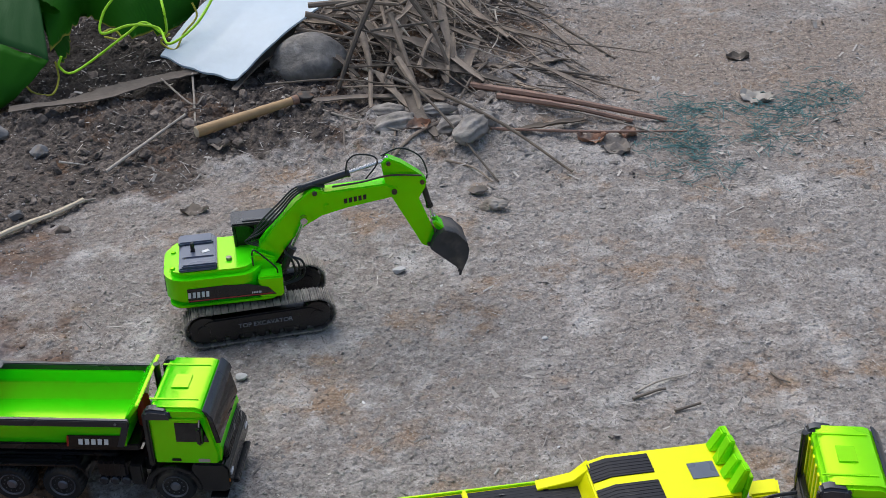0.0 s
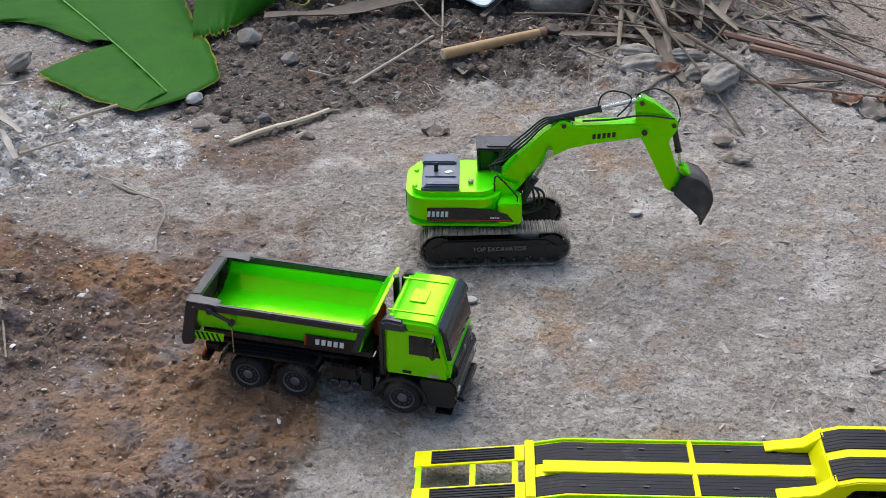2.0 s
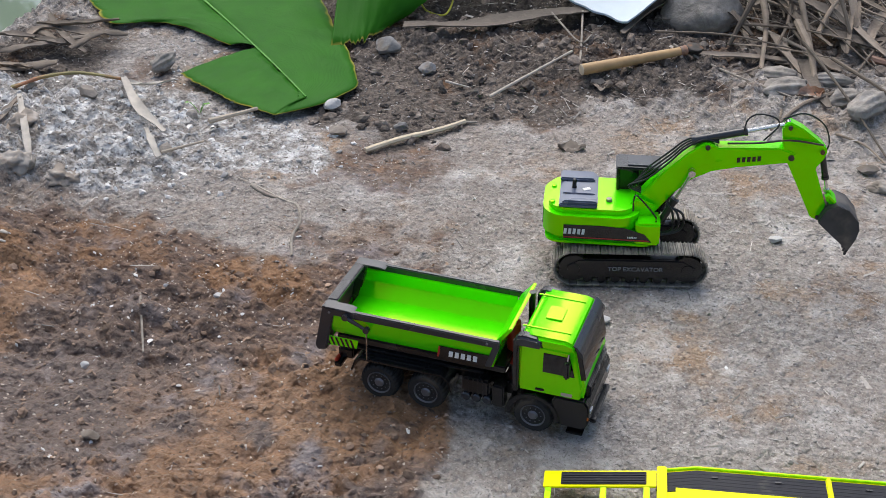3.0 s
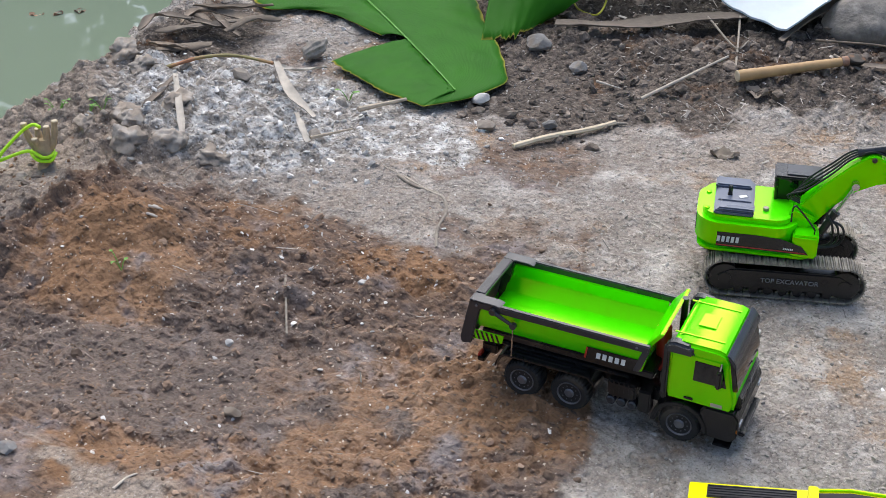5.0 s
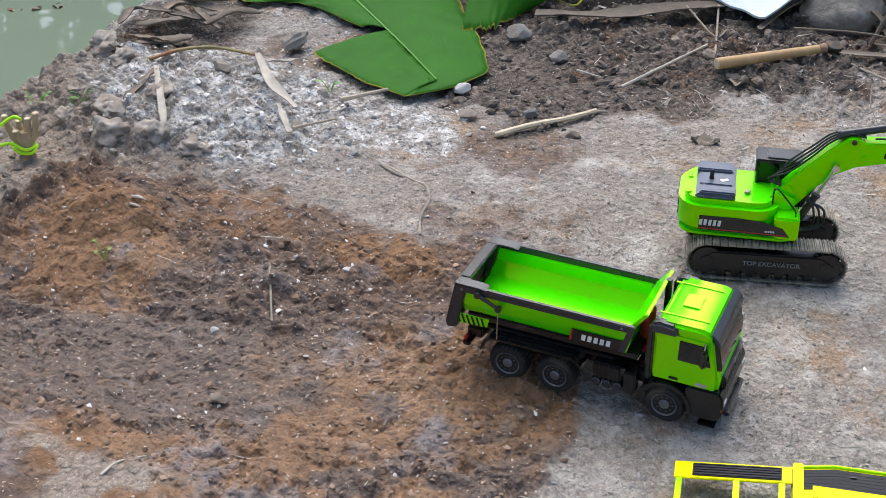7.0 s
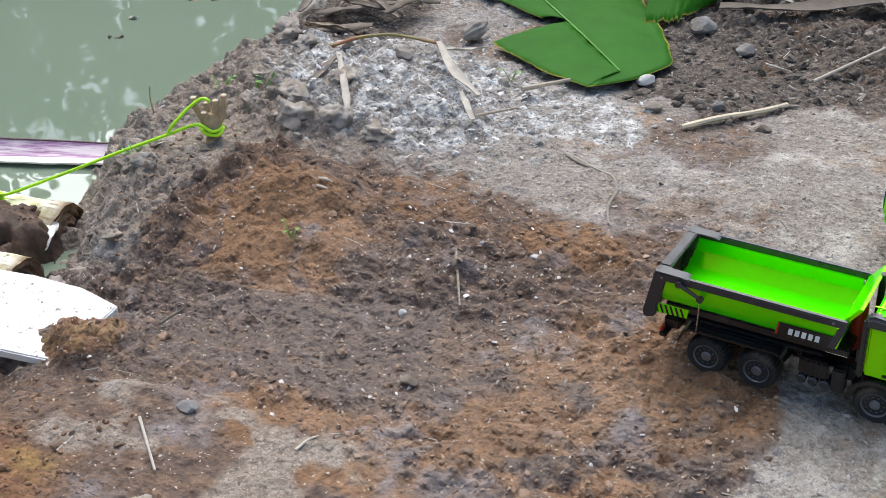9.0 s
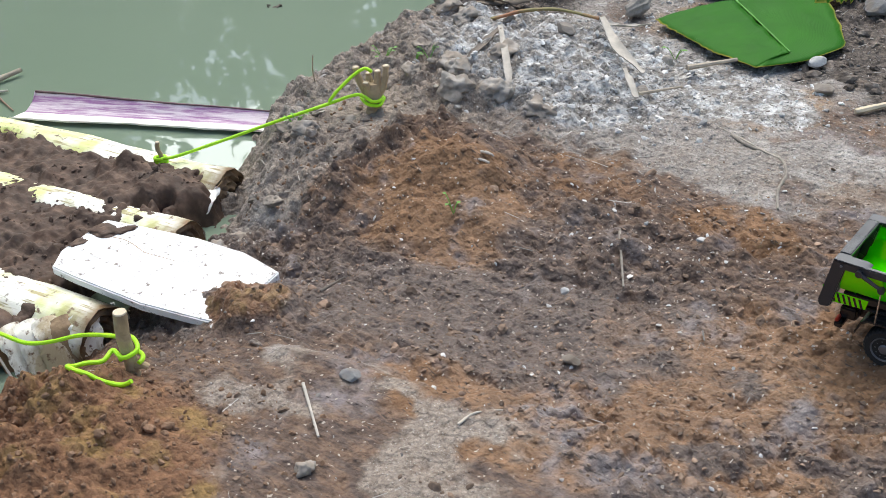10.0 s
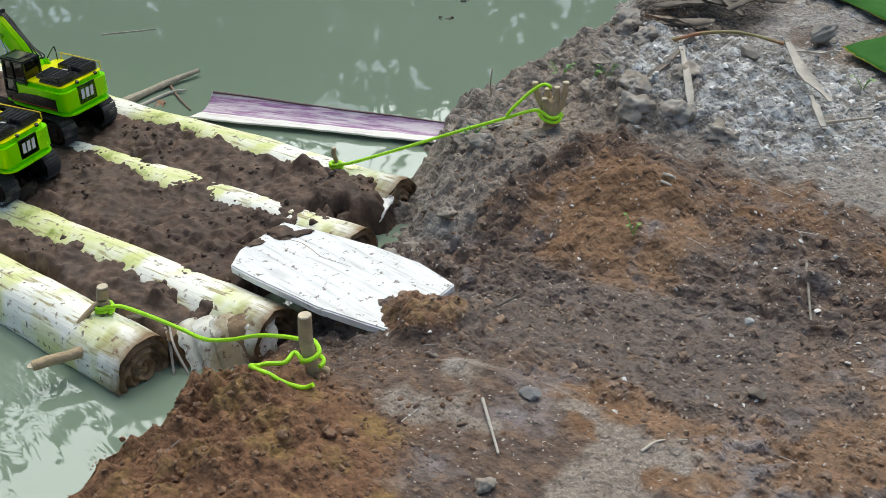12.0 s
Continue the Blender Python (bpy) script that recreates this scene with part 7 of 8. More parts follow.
for k, (a, b, c, w) in enumerate((((-2.283, 2.241, 0.000), (-2.154, 2.276, 0.030), (-2.048, 2.370, 0.050), 0.05), ((-2.346, 2.324, 0.000), (-2.234, 2.396, 0.030), (-2.084, 2.469, 0.050), 0.05), ((-2.338, 2.519, 0.020), (-2.225, 2.543, 0.050), (-2.120, 2.651, 0.050), 0.035),
                                  ((-2.338, 2.625, 0.020), (-2.269, 2.625, 0.050), (-2.176, 2.599, 0.040), 0.025), ((-2.309, 2.433, 0.020), (-2.213, 2.447, 0.030), (-2.190, 2.444, 0.030), 0.02), ((-2.109, 2.554, 0.050), (-2.088, 2.664, 0.060), (-2.016, 2.706, 0.050), 0.03))):
    strip_thing("dry_frond_strip", "dark dry palm frond matted over the waterside", "leaf strip", [a, b, c], w, M_FROND if k % 2 else M_BARK, -0.15, 0.5, 60 + k, 0.8)


def stick(name, label, pts, r, mat, r2=None, seed=0, group=""):
    pts = [(p[0], p[1], max(p[2], gz(p[0], p[1]) + r * 0.6)) for p in pts]
    return tagged(part(name, tube(pts, r, 7, 5, r2 if r2 is not None else r * 0.6, 0.85, 0.22, random.Random(seed)), mat), label, "stick", group)


stick("peeled_stick", "pale peeled stick lying on grey earth", [(-1.083, 2.388, 0.006), (-1.026, 2.463, 0.012), (-0.955, 2.561, 0.008), (-0.913, 2.624, 0.010)], 0.0085, M_CUT, 0.0075, 1)
stick("split_end", "frayed dry end of a stick on grey earth", [(-0.921, 2.617, 0.008), (-0.888, 2.642, 0.004)], 0.006, M_TWIG, 0.003, 2)
stick("straight_twig", "thin straight pale twig on dark soil", [(-0.901, 2.761, 0.022), (-0.838, 2.891, 0.042), (-0.765, 3.037, 0.065)], 0.0058, M_TWIG, 0.004, 3)
stick("thin_twig", "thin upright grey twig over the clods", [(-0.821, 3.294, 0.080), (-0.778, 3.159, 0.050), (-0.736, 3.021, 0.030)], 0.0035, M_TWIG, 0.003, 4)
stick("thin_twig", "thin grey twig leaning on the clods", [(-0.901, 3.247, 0.080), (-0.778, 3.139, 0.050), (-0.755, 3.178, 0.060)], 0.003, M_TWIG, 0.002, 5)
stick("thin_twig", "short pale twig tipped with red", [(-1.050, 2.811, 0.020), (-0.979, 2.809, 0.015)], 0.004, M_STRIP, 0.002, 6)
stick("thin_root", "thin winding grey root on trodden earth", [(-1.254, 2.122, 0.004), (-1.192, 2.099, 0.006), (-1.118, 2.090, 0.005), (-1.064, 2.024, 0.004), (-1.044, 1.949, 0.005), (-1.006, 1.879, 0.003)], 0.0045, M_TWIG, 0.003, 7)
stick("thin_root", "thin forked grey root on trodden earth", [(-1.112, 2.086, 0.004), (-1.150, 2.092, 0.006), (-1.230, 2.123, 0.004), (-1.308, 2.146, 0.003)], 0.0028, M_TWIG, 0.0015, 8)
stick("soil_twig", "thin straight twig on brown soil", [(-1.225, 1.630, 0.004), (-1.106, 1.469, 0.004)], 0.0028, M_TWIG, 0.0022, 9)
stick("soil_twig", "thin straight twig on the raised ledge", [(-1.346, 0.863, 0.040), (-1.225, 0.781, 0.040)], 0.003, M_STRIP, 0.002, 10)
stick("soil_twig", "thin bowed twig on the raised ledge", [(-1.066, 0.939, 0.037), (-1.061, 0.980, 0.040), (-1.022, 1.023, 0.037)], 0.0028, M_TWIG, 0.0015, 11)
stick("soil_twig", "short pale twig on the bank top", [(-1.950, 1.731, 0.010), (-1.858, 1.795, 0.012)], 0.004, M_STRIP, 0.002, 12)
stick("soil_twig", "short dark twig beside the plank", [(-1.592, 1.138, -0.020), (-1.578, 1.194, -0.010)], 0.004, M_BARK, 0.002, 13)
stick("soil_twig", "short dark twig on trodden earth", [(0.469, 1.916, 0.004), (0.518, 1.949, 0.006), (0.533, 1.957, 0.004)], 0.0032, M_BARK, 0.003, 14)
stick("soil_twig", "long grey twig on trodden earth", [(0.474, 1.939, 0.004), (0.519, 1.975, 0.008), (0.571, 2.006, 0.005)], 0.0022, M_TWIG, 0.002, 15)
stick("soil_twig", "short dark twig on trodden earth", [(0.549, 1.888, 0.004), (0.599, 1.917, 0.004)], 0.0032, M_BARK, 0.003, 16)
stick("soil_twig", "curved dark twig on trodden earth", [(0.742, 2.032, 0.004), (0.756, 2.008, 0.006), (0.777, 1.999, 0.004)], 0.003, M_BARK, 0.002, 17)
stick("soil_twig", "short twig on chalky rubble", [(-1.521, 2.145, 0.030), (-1.457, 2.237, 0.030)], 0.005, M_WOOD, 0.003, 18)
stick("soil_twig", "short dark stick under the banana leaf edge", [(-1.505, 2.337, 0.030), (-1.435, 2.458, 0.025)], 0.008, M_WOOD, 0.005, 19)
for k, (a, b, r, red) in enumerate((
        ((-0.291, 3.441, 0.280), (-0.381, 3.274, 0.050), 0.011, 0), ((-0.207, 3.299, 0.140), (-0.112, 3.123, 0.030), 0.012, 0), ((-0.002, 3.307, 0.060), (0.563, 3.207, 0.012), 0.013, 1), ((-0.088, 3.198, 0.090), (0.313, 2.876, 0.008), 0.006, 0),
        ((-0.232, 3.317, 0.120), (0.128, 2.809, 0.006), 0.005, 0), ((-0.493, 3.447, 0.240), (-0.235, 3.525, 0.220), 0.010, 0), ((-0.339, 3.460, 0.150), (-0.266, 3.167, 0.040), 0.010, 0), ((-0.247, 3.442, 0.220), (-0.147, 3.265, 0.060), 0.010, 0),
        ((-0.150, 3.337, 0.100), (-0.110, 3.531, 0.160), 0.008, 0), ((-0.582, 3.224, 0.080), (-0.202, 3.224, 0.090), 0.004, 0), ((0.083, 3.064, 0.010), (0.615, 3.140, 0.010), 0.005, 1), ((0.107, 4.022, 0.010), (0.414, 3.650, 0.008), 0.005, 0),
        ((0.120, 3.528, 0.010), (0.489, 3.409, 0.006), 0.0045, 0), ((-0.407, 3.441, 0.240), (-0.044, 3.502, 0.280), 0.009, 0), ((-0.192, 3.445, 0.280), (-0.052, 3.343, 0.070), 0.009, 0), ((-0.499, 3.429, 0.220), (-0.343, 3.476, 0.140), 0.011, 0),
        ((-0.381, 3.286, 0.050), (-0.059, 3.239, 0.070), 0.0035, 0), ((-0.018, 2.896, 0.006), (0.113, 2.808, 0.006), 0.004, 0), ((0.085, 3.254, 0.050), (0.469, 3.193, 0.010), 0.011, 1), ((-0.366, 3.316, 0.100), (-0.044, 3.265, 0.120), 0.004, 0))):
    mid = [(a[i] + b[i]) / 2 + (0.012 if i == 2 else 0.01 * math.sin(k * 2.3)) for i in range(3)]
    stick("dry_palm_rib", "dry brown palm rib in the litter pile", [a, mid, b], r, M_FRONDRED if red else M_FROND, r * 0.6, 30 + k, "ribs of the litter pile")
rnd = random.Random(77)
for k in range(170):
    # loose sticks heaped round the pile's middle
    cx, cy = -0.18 + rnd.gauss(0, 0.22), 3.55 + rnd.gauss(0, 0.22)
    if cx < -0.45 and cy < 3.5 or cx > 0.45:
        continue
    ang, ln = rnd.gauss(-0.9, 0.8), rnd.uniform(0.12, 0.5)
    h = max(0.0, 0.20 - 0.55 * math.hypot(cx + 0.2, (cy - 3.68) * 0.8)) * rnd.uniform(0.4, 1.15)
    dx, dy = math.cos(ang) * ln / 2, math.sin(ang) * ln / 2
    r = rnd.choice((0.002, 0.003, 0.004, 0.005, 0.007))
    ends = []
    for s in (-1, 1):
        x, y = cx + s * dx, cy + s * dy
        ends.append((x, y, float(ground_z(x, y, False)) + 0.012 + h * (1.25 if s < 0 else 0.45)))
    mid = [(ends[0][i] + ends[1][i]) / 2 + rnd.gauss(0, 0.012) for i in range(3)]
    if k % 3 == 0:
        strip_thing("dry_palm_strip", "flat dry grey-brown palm strip heaped in the litter pile", "palm strip", [ends[0], mid, ends[1]], rnd.uniform(0.014, 0.034), rnd.choice((M_BARK, M_FROND, M_BARK)), 0.2, 0.5, k, 0.9, "strips of the litter pile")
        continue
    stick("dry_stick", "dry brown stick heaped in the litter pile", [ends[0], mid, ends[1]], r, rnd.choice((M_FROND, M_TWIG, M_BARK, M_FROND)), r * 0.5, k, "sticks of the litter pile")
for k, (p, r, sq, rot, mat, nm, lb) in enumerate((
        ((-0.176, 3.082, 0.050), 0.055, (1.25, 0.7, 0.5), 20, M_HUSK, "coconut_husk", "grey dry coconut husk piece among sticks"), ((-0.029, 3.080, 0.045), 0.042, (1.25, 0.7, 0.55), 35, M_HUSK, "coconut_husk", "grey dry coconut husk piece among sticks"),
        ((0.038, 3.008, 0.040), 0.050, (1.3, 0.7, 0.55), 60, M_HUSK, "coconut_husk", "grey ridged coconut husk on grey earth"), ((0.056, 3.090, 0.050), 0.038, (1.2, 0.7, 0.6), 10, M_HUSK, "coconut_husk", "small grey husk piece among sticks"),
        ((-0.207, 3.150, 0.070), 0.045, (1.3, 0.6, 0.5), -10, M_HUSK, "coconut_husk", "flat grey husk piece among sticks"), ((-0.080, 3.150, 0.060), 0.04, (1.4, 0.5, 0.4), 5, M_HUSK, "coconut_husk", "flat grey husk piece among sticks"),
        ((-1.828, 2.605, 0.050), 0.034, (1.25, 0.7, 0.75), 75, M_HUSK, "coconut_husk", "small grey husk standing beside the leaf"), ((-1.881, 1.888, 0.045), 0.046, (1.1, 0.9, 0.8), 0, M_CLODS, "earth_clod", "large chalky clod on the bank"),
        ((-1.791, 1.936, 0.040), 0.040, (1.0, 0.9, 0.8), 30, M_CLODS, "earth_clod", "dark earth clod on the bank"), ((-1.273, 2.573, 0.015), 0.022, (1.2, 0.9, 0.7), 15, M_CHALK, "stone", "white stone by the leaf tip"),
        ((-1.191, 2.447, 0.010), 0.026, (1.3, 0.9, 0.5), 5, M_HUSK, "stone", "flat grey-brown stone on trodden earth"), ((-1.130, 2.869, 0.025), 0.024, (1.3, 0.9, 0.7), -15, M_STONE, "stone", "pale grey stone on dark soil"),
        ((-1.293, 2.952, 0.035), 0.035, (1.1, 0.9, 0.8), 0, M_STONE, "stone", "blue-grey stone on dark soil"), ((-1.051, 2.531, 0.012), 0.017, (1.35, 0.9, 0.7), 10, M_STONE, "stone", "smooth grey pebble beside a stick"),
        ((0.129, 2.679, 0.010), 0.022, (1.5, 0.8, 0.6), 0, M_CLODS, "earth_clod", "dark clod on trodden earth"), ((0.079, 2.754, 0.008), 0.020, (1.5, 0.8, 0.5), 10, M_HUSK, "stone", "flat brown stone on trodden earth"),
        ((-1.295, 0.927, 0.042), 0.017, (1.3, 0.9, 0.6), 0, M_STONE, "stone", "grey stone on the raised ledge"), ((-1.187, 0.714, 0.045), 0.016, (1, 1, 0.95), 0, M_CLODS, "earth_clod", "round brown clod on the ledge"),
        ((-1.185, 1.388, 0.008), 0.0095, (1.2, 0.9, 0.8), 0, M_CHALK, "stone", "small white stone on brown soil"), ((-1.061, 1.673, 0.006), 0.009, (1.1, 1.1, 0.6), 0, M_CHALK, "stone", "small white stone on brown soil"),
        ((-1.053, 1.229, -0.020), 0.013, (1.6, 0.8, 0.6), 0, M_HUSK, "stone", "grey stone beside the wheel track"), ((-0.313, 1.915, 0.008), 0.012, (1.3, 0.9, 0.6), 0, M_CHALK, "stone", "pale stone on trodden earth"),
        ((-0.730, 1.680, 0.004), 0.009, (1.2, 0.9, 0.7), 0, M_CHALK, "stone", "small white stone on brown soil"), ((-0.060, 2.353, 0.008), 0.014, (1.3, 0.8, 0.5), 20, M_CHALK, "stone", "pale flake on trodden earth"),
        ((-1.850, 2.293, 0.070), 0.028, (1.6, 0.7, 0.6), -20, M_HUSK, "stone", "brown pod on chalky rubble"), ((-1.130, 2.871, 0.020), 0.02, (1.3, 0.9, 0.7), 0, M_STONE, "stone", "grey stone on dark soil"))):
    ob = tagged(part(nm, lump(r, k * 1.7, 0.26 if "husk" in nm else 0.5 if "clod" in nm else 0.22, 4, sq, 9 if nm == "coconut_husk" else 0, 0 if "clod" in nm else 9), M_COIR if nm == "coconut_husk" else mat, angle=75 if "husk" in nm or "clod" in nm else 30), lb, "husk" if "husk" in nm else "stone")
    z = max(p[2] * 0.4, gz(p[0], p[1])) + r * sq[2] * (0.25 if "clod" in nm else 0.45)
    ob.matrix_world = pose(p[0], p[1], z, 8, -6, rot)


def curled_leaf(label, p, size, mat, rot, seed, afloat=False):
    bm = bmesh.new()
    rows = []
    for i in range(13):
        u = i / 12
        w = size * 0.36 * math.sin(math.pi * min(1, u * 0.92 + 0.06)) ** 0.8 * (1 + 0.5 * noise.noise((u * 5, 3, seed)))
        row = []
        for j in range(9):
            v = j / 4 - 1
            row.append(bm.verts.new(((u - 0.5) * size, v * w, size * (0.10 * v * v * (1 - 0.4 * u) + 0.05 * math.cos(u * 5) + 0.22 * noise.noise((u * 3, v * 1.6, seed)) + 0.08 * noise.noise((u * 9, v * 5, seed))))))
        rows.append(row)
    for a, b in zip(rows, rows[1:]):
        for j in range(8):
            bm.faces.new((a[j], a[j + 1], b[j + 1], b[j]))
    g = bmesh.ops.extrude_face_region(bm, geom=list(bm.faces))
    bmesh.ops.translate(bm, vec=(0, 0, -0.0012), verts=[e for e in g["geom"] if isinstance(e, bmesh.types.BMVert)])
    bmesh.ops.recalc_face_normals(bm, faces=bm.faces)
    ob = tagged(part("dead_leaf", bm, mat, angle=60), label, "dead leaf", "dead leaves")
    ob.matrix_world = pose(p[0], p[1], WATER_Z - size * 0.02 if afloat else gz(p[0], p[1]) + size * 0.08, 0 if afloat else 6, 0 if afloat else -5, rot)


curled_leaf("curled rust-orange dead leaf beside a husk", (-0.110, 3.041, 0.030), 0.070, M_DEADLEAF, 30, 1)
curled_leaf("curled orange-brown dead leaf on grey earth", (0.362, 3.080, 0.020), 0.085, M_DEADLEAF, 15, 2)
curled_leaf("curled orange-brown dead leaf on grey earth", (0.456, 3.123, 0.020), 0.07, M_DEADLEAF, 70, 3)
curled_leaf("curled grey dead leaf on grey earth", (0.424, 3.041, 0.020), 0.10, M_HUSK, -40, 4)
curled_leaf("curled pale dead leaf on grey earth", (0.824, 3.392, 0.010), 0.10, M_STRIP, -15, 5)
curled_leaf("small pinkish dead leaf beside the mallet", (-0.646, 2.940, 0.020), 0.06, M_BARK, 10, 6)
curled_leaf("small grey dead leaf on trodden earth", (-0.611, 2.593, 0.010), 0.07, M_BARK, 10, 7)
curled_leaf("small brown dead leaf on trodden earth", (0.790, 3.697, -0.000), 0.07, M_BARK, 0, 8)
for k, (x, y, size, mat, lb) in enumerate(((-3.125, 2.776, 0.05, M_DEADLEAF, "small reddish dead leaf floating on the pond"), (-3.063, 2.815, 0.04, M_DEADLEAF, "small reddish dead leaf floating on the pond"), (-3.015, 2.871, 0.05, M_FRONDRED, "small reddish dead leaf floating on the pond"),
                                           (-3.184, 2.541, 0.045, M_STRIP, "small pale dead leaf floating on the pond"), (-3.102, 2.387, 0.05, M_BARK, "small dark dead leaf floating on the pond"), (-3.250, 1.360, 0.06, M_DEADLEAF, "small brown dead leaf floating beside the raft"))):
    curled_leaf(lb, (x, y), size, mat, 35 + 47 * k, 20 + k, True)


def net_scraps():
    """Scraps of fine teal netting, as loose crossing threads."""
    r = random.Random(31)
    bms = []
    paths = ([(0.589, 3.313, 0.012), (0.615, 3.162, 0.012), (0.648, 3.039, 0.012), (0.649, 2.905, 0.012)], [(1.055, 3.464, 0.012), (0.963, 3.356, 0.012), (0.867, 3.253, 0.012), (0.844, 3.087, 0.012)], [(0.581, 3.297, 0.010), (0.693, 3.324, 0.010), (0.802, 3.311, 0.010)],
             [(0.484, 3.049, 0.010), (0.560, 3.072, 0.010), (0.636, 3.095, 0.010)])
    for path, n, w in zip(paths, (260, 300, 60, 50), (0.05, 0.055, 0.02, 0.03)):
        sm = smooth_path(path, 10)
        for _ in range(n):
            c = sm[r.randrange(len(sm))] + Vector((r.gauss(0, w), r.gauss(0, w), 0))
            a, ln = r.uniform(0, math.pi), r.uniform(0.02, 0.06)
            pts = []
            for k in (-1, 0, 1):
                x, y = c.x + math.cos(a) * ln * k / 2 + r.gauss(0, 0.005), c.y + math.sin(a) * ln * k / 2 + r.gauss(0, 0.005)
                pts.append((x, y, gz(x, y) + 0.003 + abs(r.gauss(0, 0.006))))
            bms.append(tube(pts, 0.0009, 4, 2))
    ob = part("net_scrap", merged(*bms), M_NET)
    return tagged(ob, "scraps of torn teal netting lying on grey earth", "netting", kind="stuff")


net_scraps()


def sprout(p, n, seed, label):
    r = random.Random(seed)
    th = thing("green_sprout", label, "sprout", "sprouts on the bank")
    base = Vector((p[0], p[1], gz(p[0], p[1]) - 0.004))
    for k in range(n):
        a, ln = r.uniform(0, 6.28), r.uniform(0.02, 0.045)
        tip = base + Vector((math.cos(a) * ln * 0.6, math.sin(a) * ln * 0.6, ln))
        st = part("stem", tube([base, base.lerp(tip, 0.6) + Vector((0, 0, 0.004)), tip], 0.0011, 5, 3), M_SPROUT, th)
        bm = bmesh.new()
        s = r.uniform(0.008, 0.014)
        vs = [bm.verts.new(v) for v in ((0, 0, 0), (s * 0.5, s * 0.42, s * 0.15), (s * 1.1, 0, s * 0.05), (s * 0.5, -s * 0.42, s * 0.15), (0.5 * s, 0, 0))]
        for i, j, m in ((0, 1, 4), (1, 2, 4), (2, 3, 4), (3, 0, 4)):
            bm.faces.new((vs[i], vs[j], vs[m]))
        moved(bm, Matrix.Translation(tip) @ Euler((0, 0, a)).to_matrix().to_4x4())
        part("leaflet", bm, M_SPROUT, th)
    return th


sprout((-2.178, 1.954, 0.030), 9, 1, "small bright green sprout beside the stump")
sprout((-2.116, 1.575, -0.020), 5, 2, "tiny green sprout on the bank face")
sprout((-2.034, 1.969, 0.040), 3, 3, "tiny green sprout on chalky rubble")
sprout((-2.080, 1.967, 0.040), 3, 4, "tiny green sprout on chalky rubble")
sprout((-1.590, 2.419, 0.050), 3, 5, "tiny green sprout beside the leaf")
sprout((-1.527, 1.468, 0.030), 3, 6, "tiny green sprout on the dug soil face")
for a, b in (((-1.578, 1.615, 0.012), (-1.549, 1.614, 0.012)), ((-1.585, 1.630, 0.012), (-1.555, 1.633, 0.012)), ((-1.584, 1.644, 0.012), (-1.569, 1.642, 0.012))):
    lift = max(gz(a[0], a[1]), gz(b[0], b[1])) + 0.004
    stick("wood_splinter", "short pale wood splinter on brown soil", [(a[0], a[1], lift), ((a[0] + b[0]) / 2, (a[1] + b[1]) / 2, lift + 0.001), (b[0], b[1], lift)], 0.0035, M_STRIP, 0.003, 21)
rnd = random.Random(91)
for k in range(16):
    # half-buried lumps of earth on the bank
    if k < 9:
        x, y, r = -1.98 + rnd.gauss(0, 0.16), 2.05 + rnd.gauss(0, 0.14), rnd.uniform(0.018, 0.042)
    else:
        x, y, r = -2.08 + rnd.gauss(0, 0.07), 1.52 + rnd.gauss(0, 0.14), rnd.uniform(0.015, 0.032)
    ob = tagged(part("earth_clod", lump(r, 50 + k * 1.3, 0.6, 4, (1.15, 0.95, 0.6), 0, 0), M_CLODS, angle=75), "half-buried crumbly grey-brown clod on the bank", "clod", "clods on the bank")
    ob.matrix_world = pose(x, y, gz(x, y) - r * 0.10, 8, -6, rnd.uniform(0, 360))


# ---- loose ground cover ----
def ico(sub):
    bm = bmesh.new()
    bmesh.ops.create_icosphere(bm, subdivisions=sub, radius=1.0)
    v = np.array([x.co[:] for x in bm.verts])
    f = np.array([[q.index for q in x.verts] for x in bm.faces])
    bm.free()
    return v, f


CHIP_V = np.array([(-1, -0.8, -0.2), (0.9, -1, -0.15), (1, 0.7, -0.2), (-0.8, 1, -0.2), (-0.95, -0.6, 0.2), (0.7, -0.8, 0.25), (0.85, 0.8, 0.2), (-0.9, 0.7, 0.15)])
CHIP_F = np.array([(0, 1, 5), (0, 5, 4), (1, 2, 6), (1, 6, 5), (2, 3, 7), (2, 7, 6), (3, 0, 4), (3, 4, 7), (4, 5, 6), (4, 6, 7), (3, 2, 1), (3, 1, 0)])


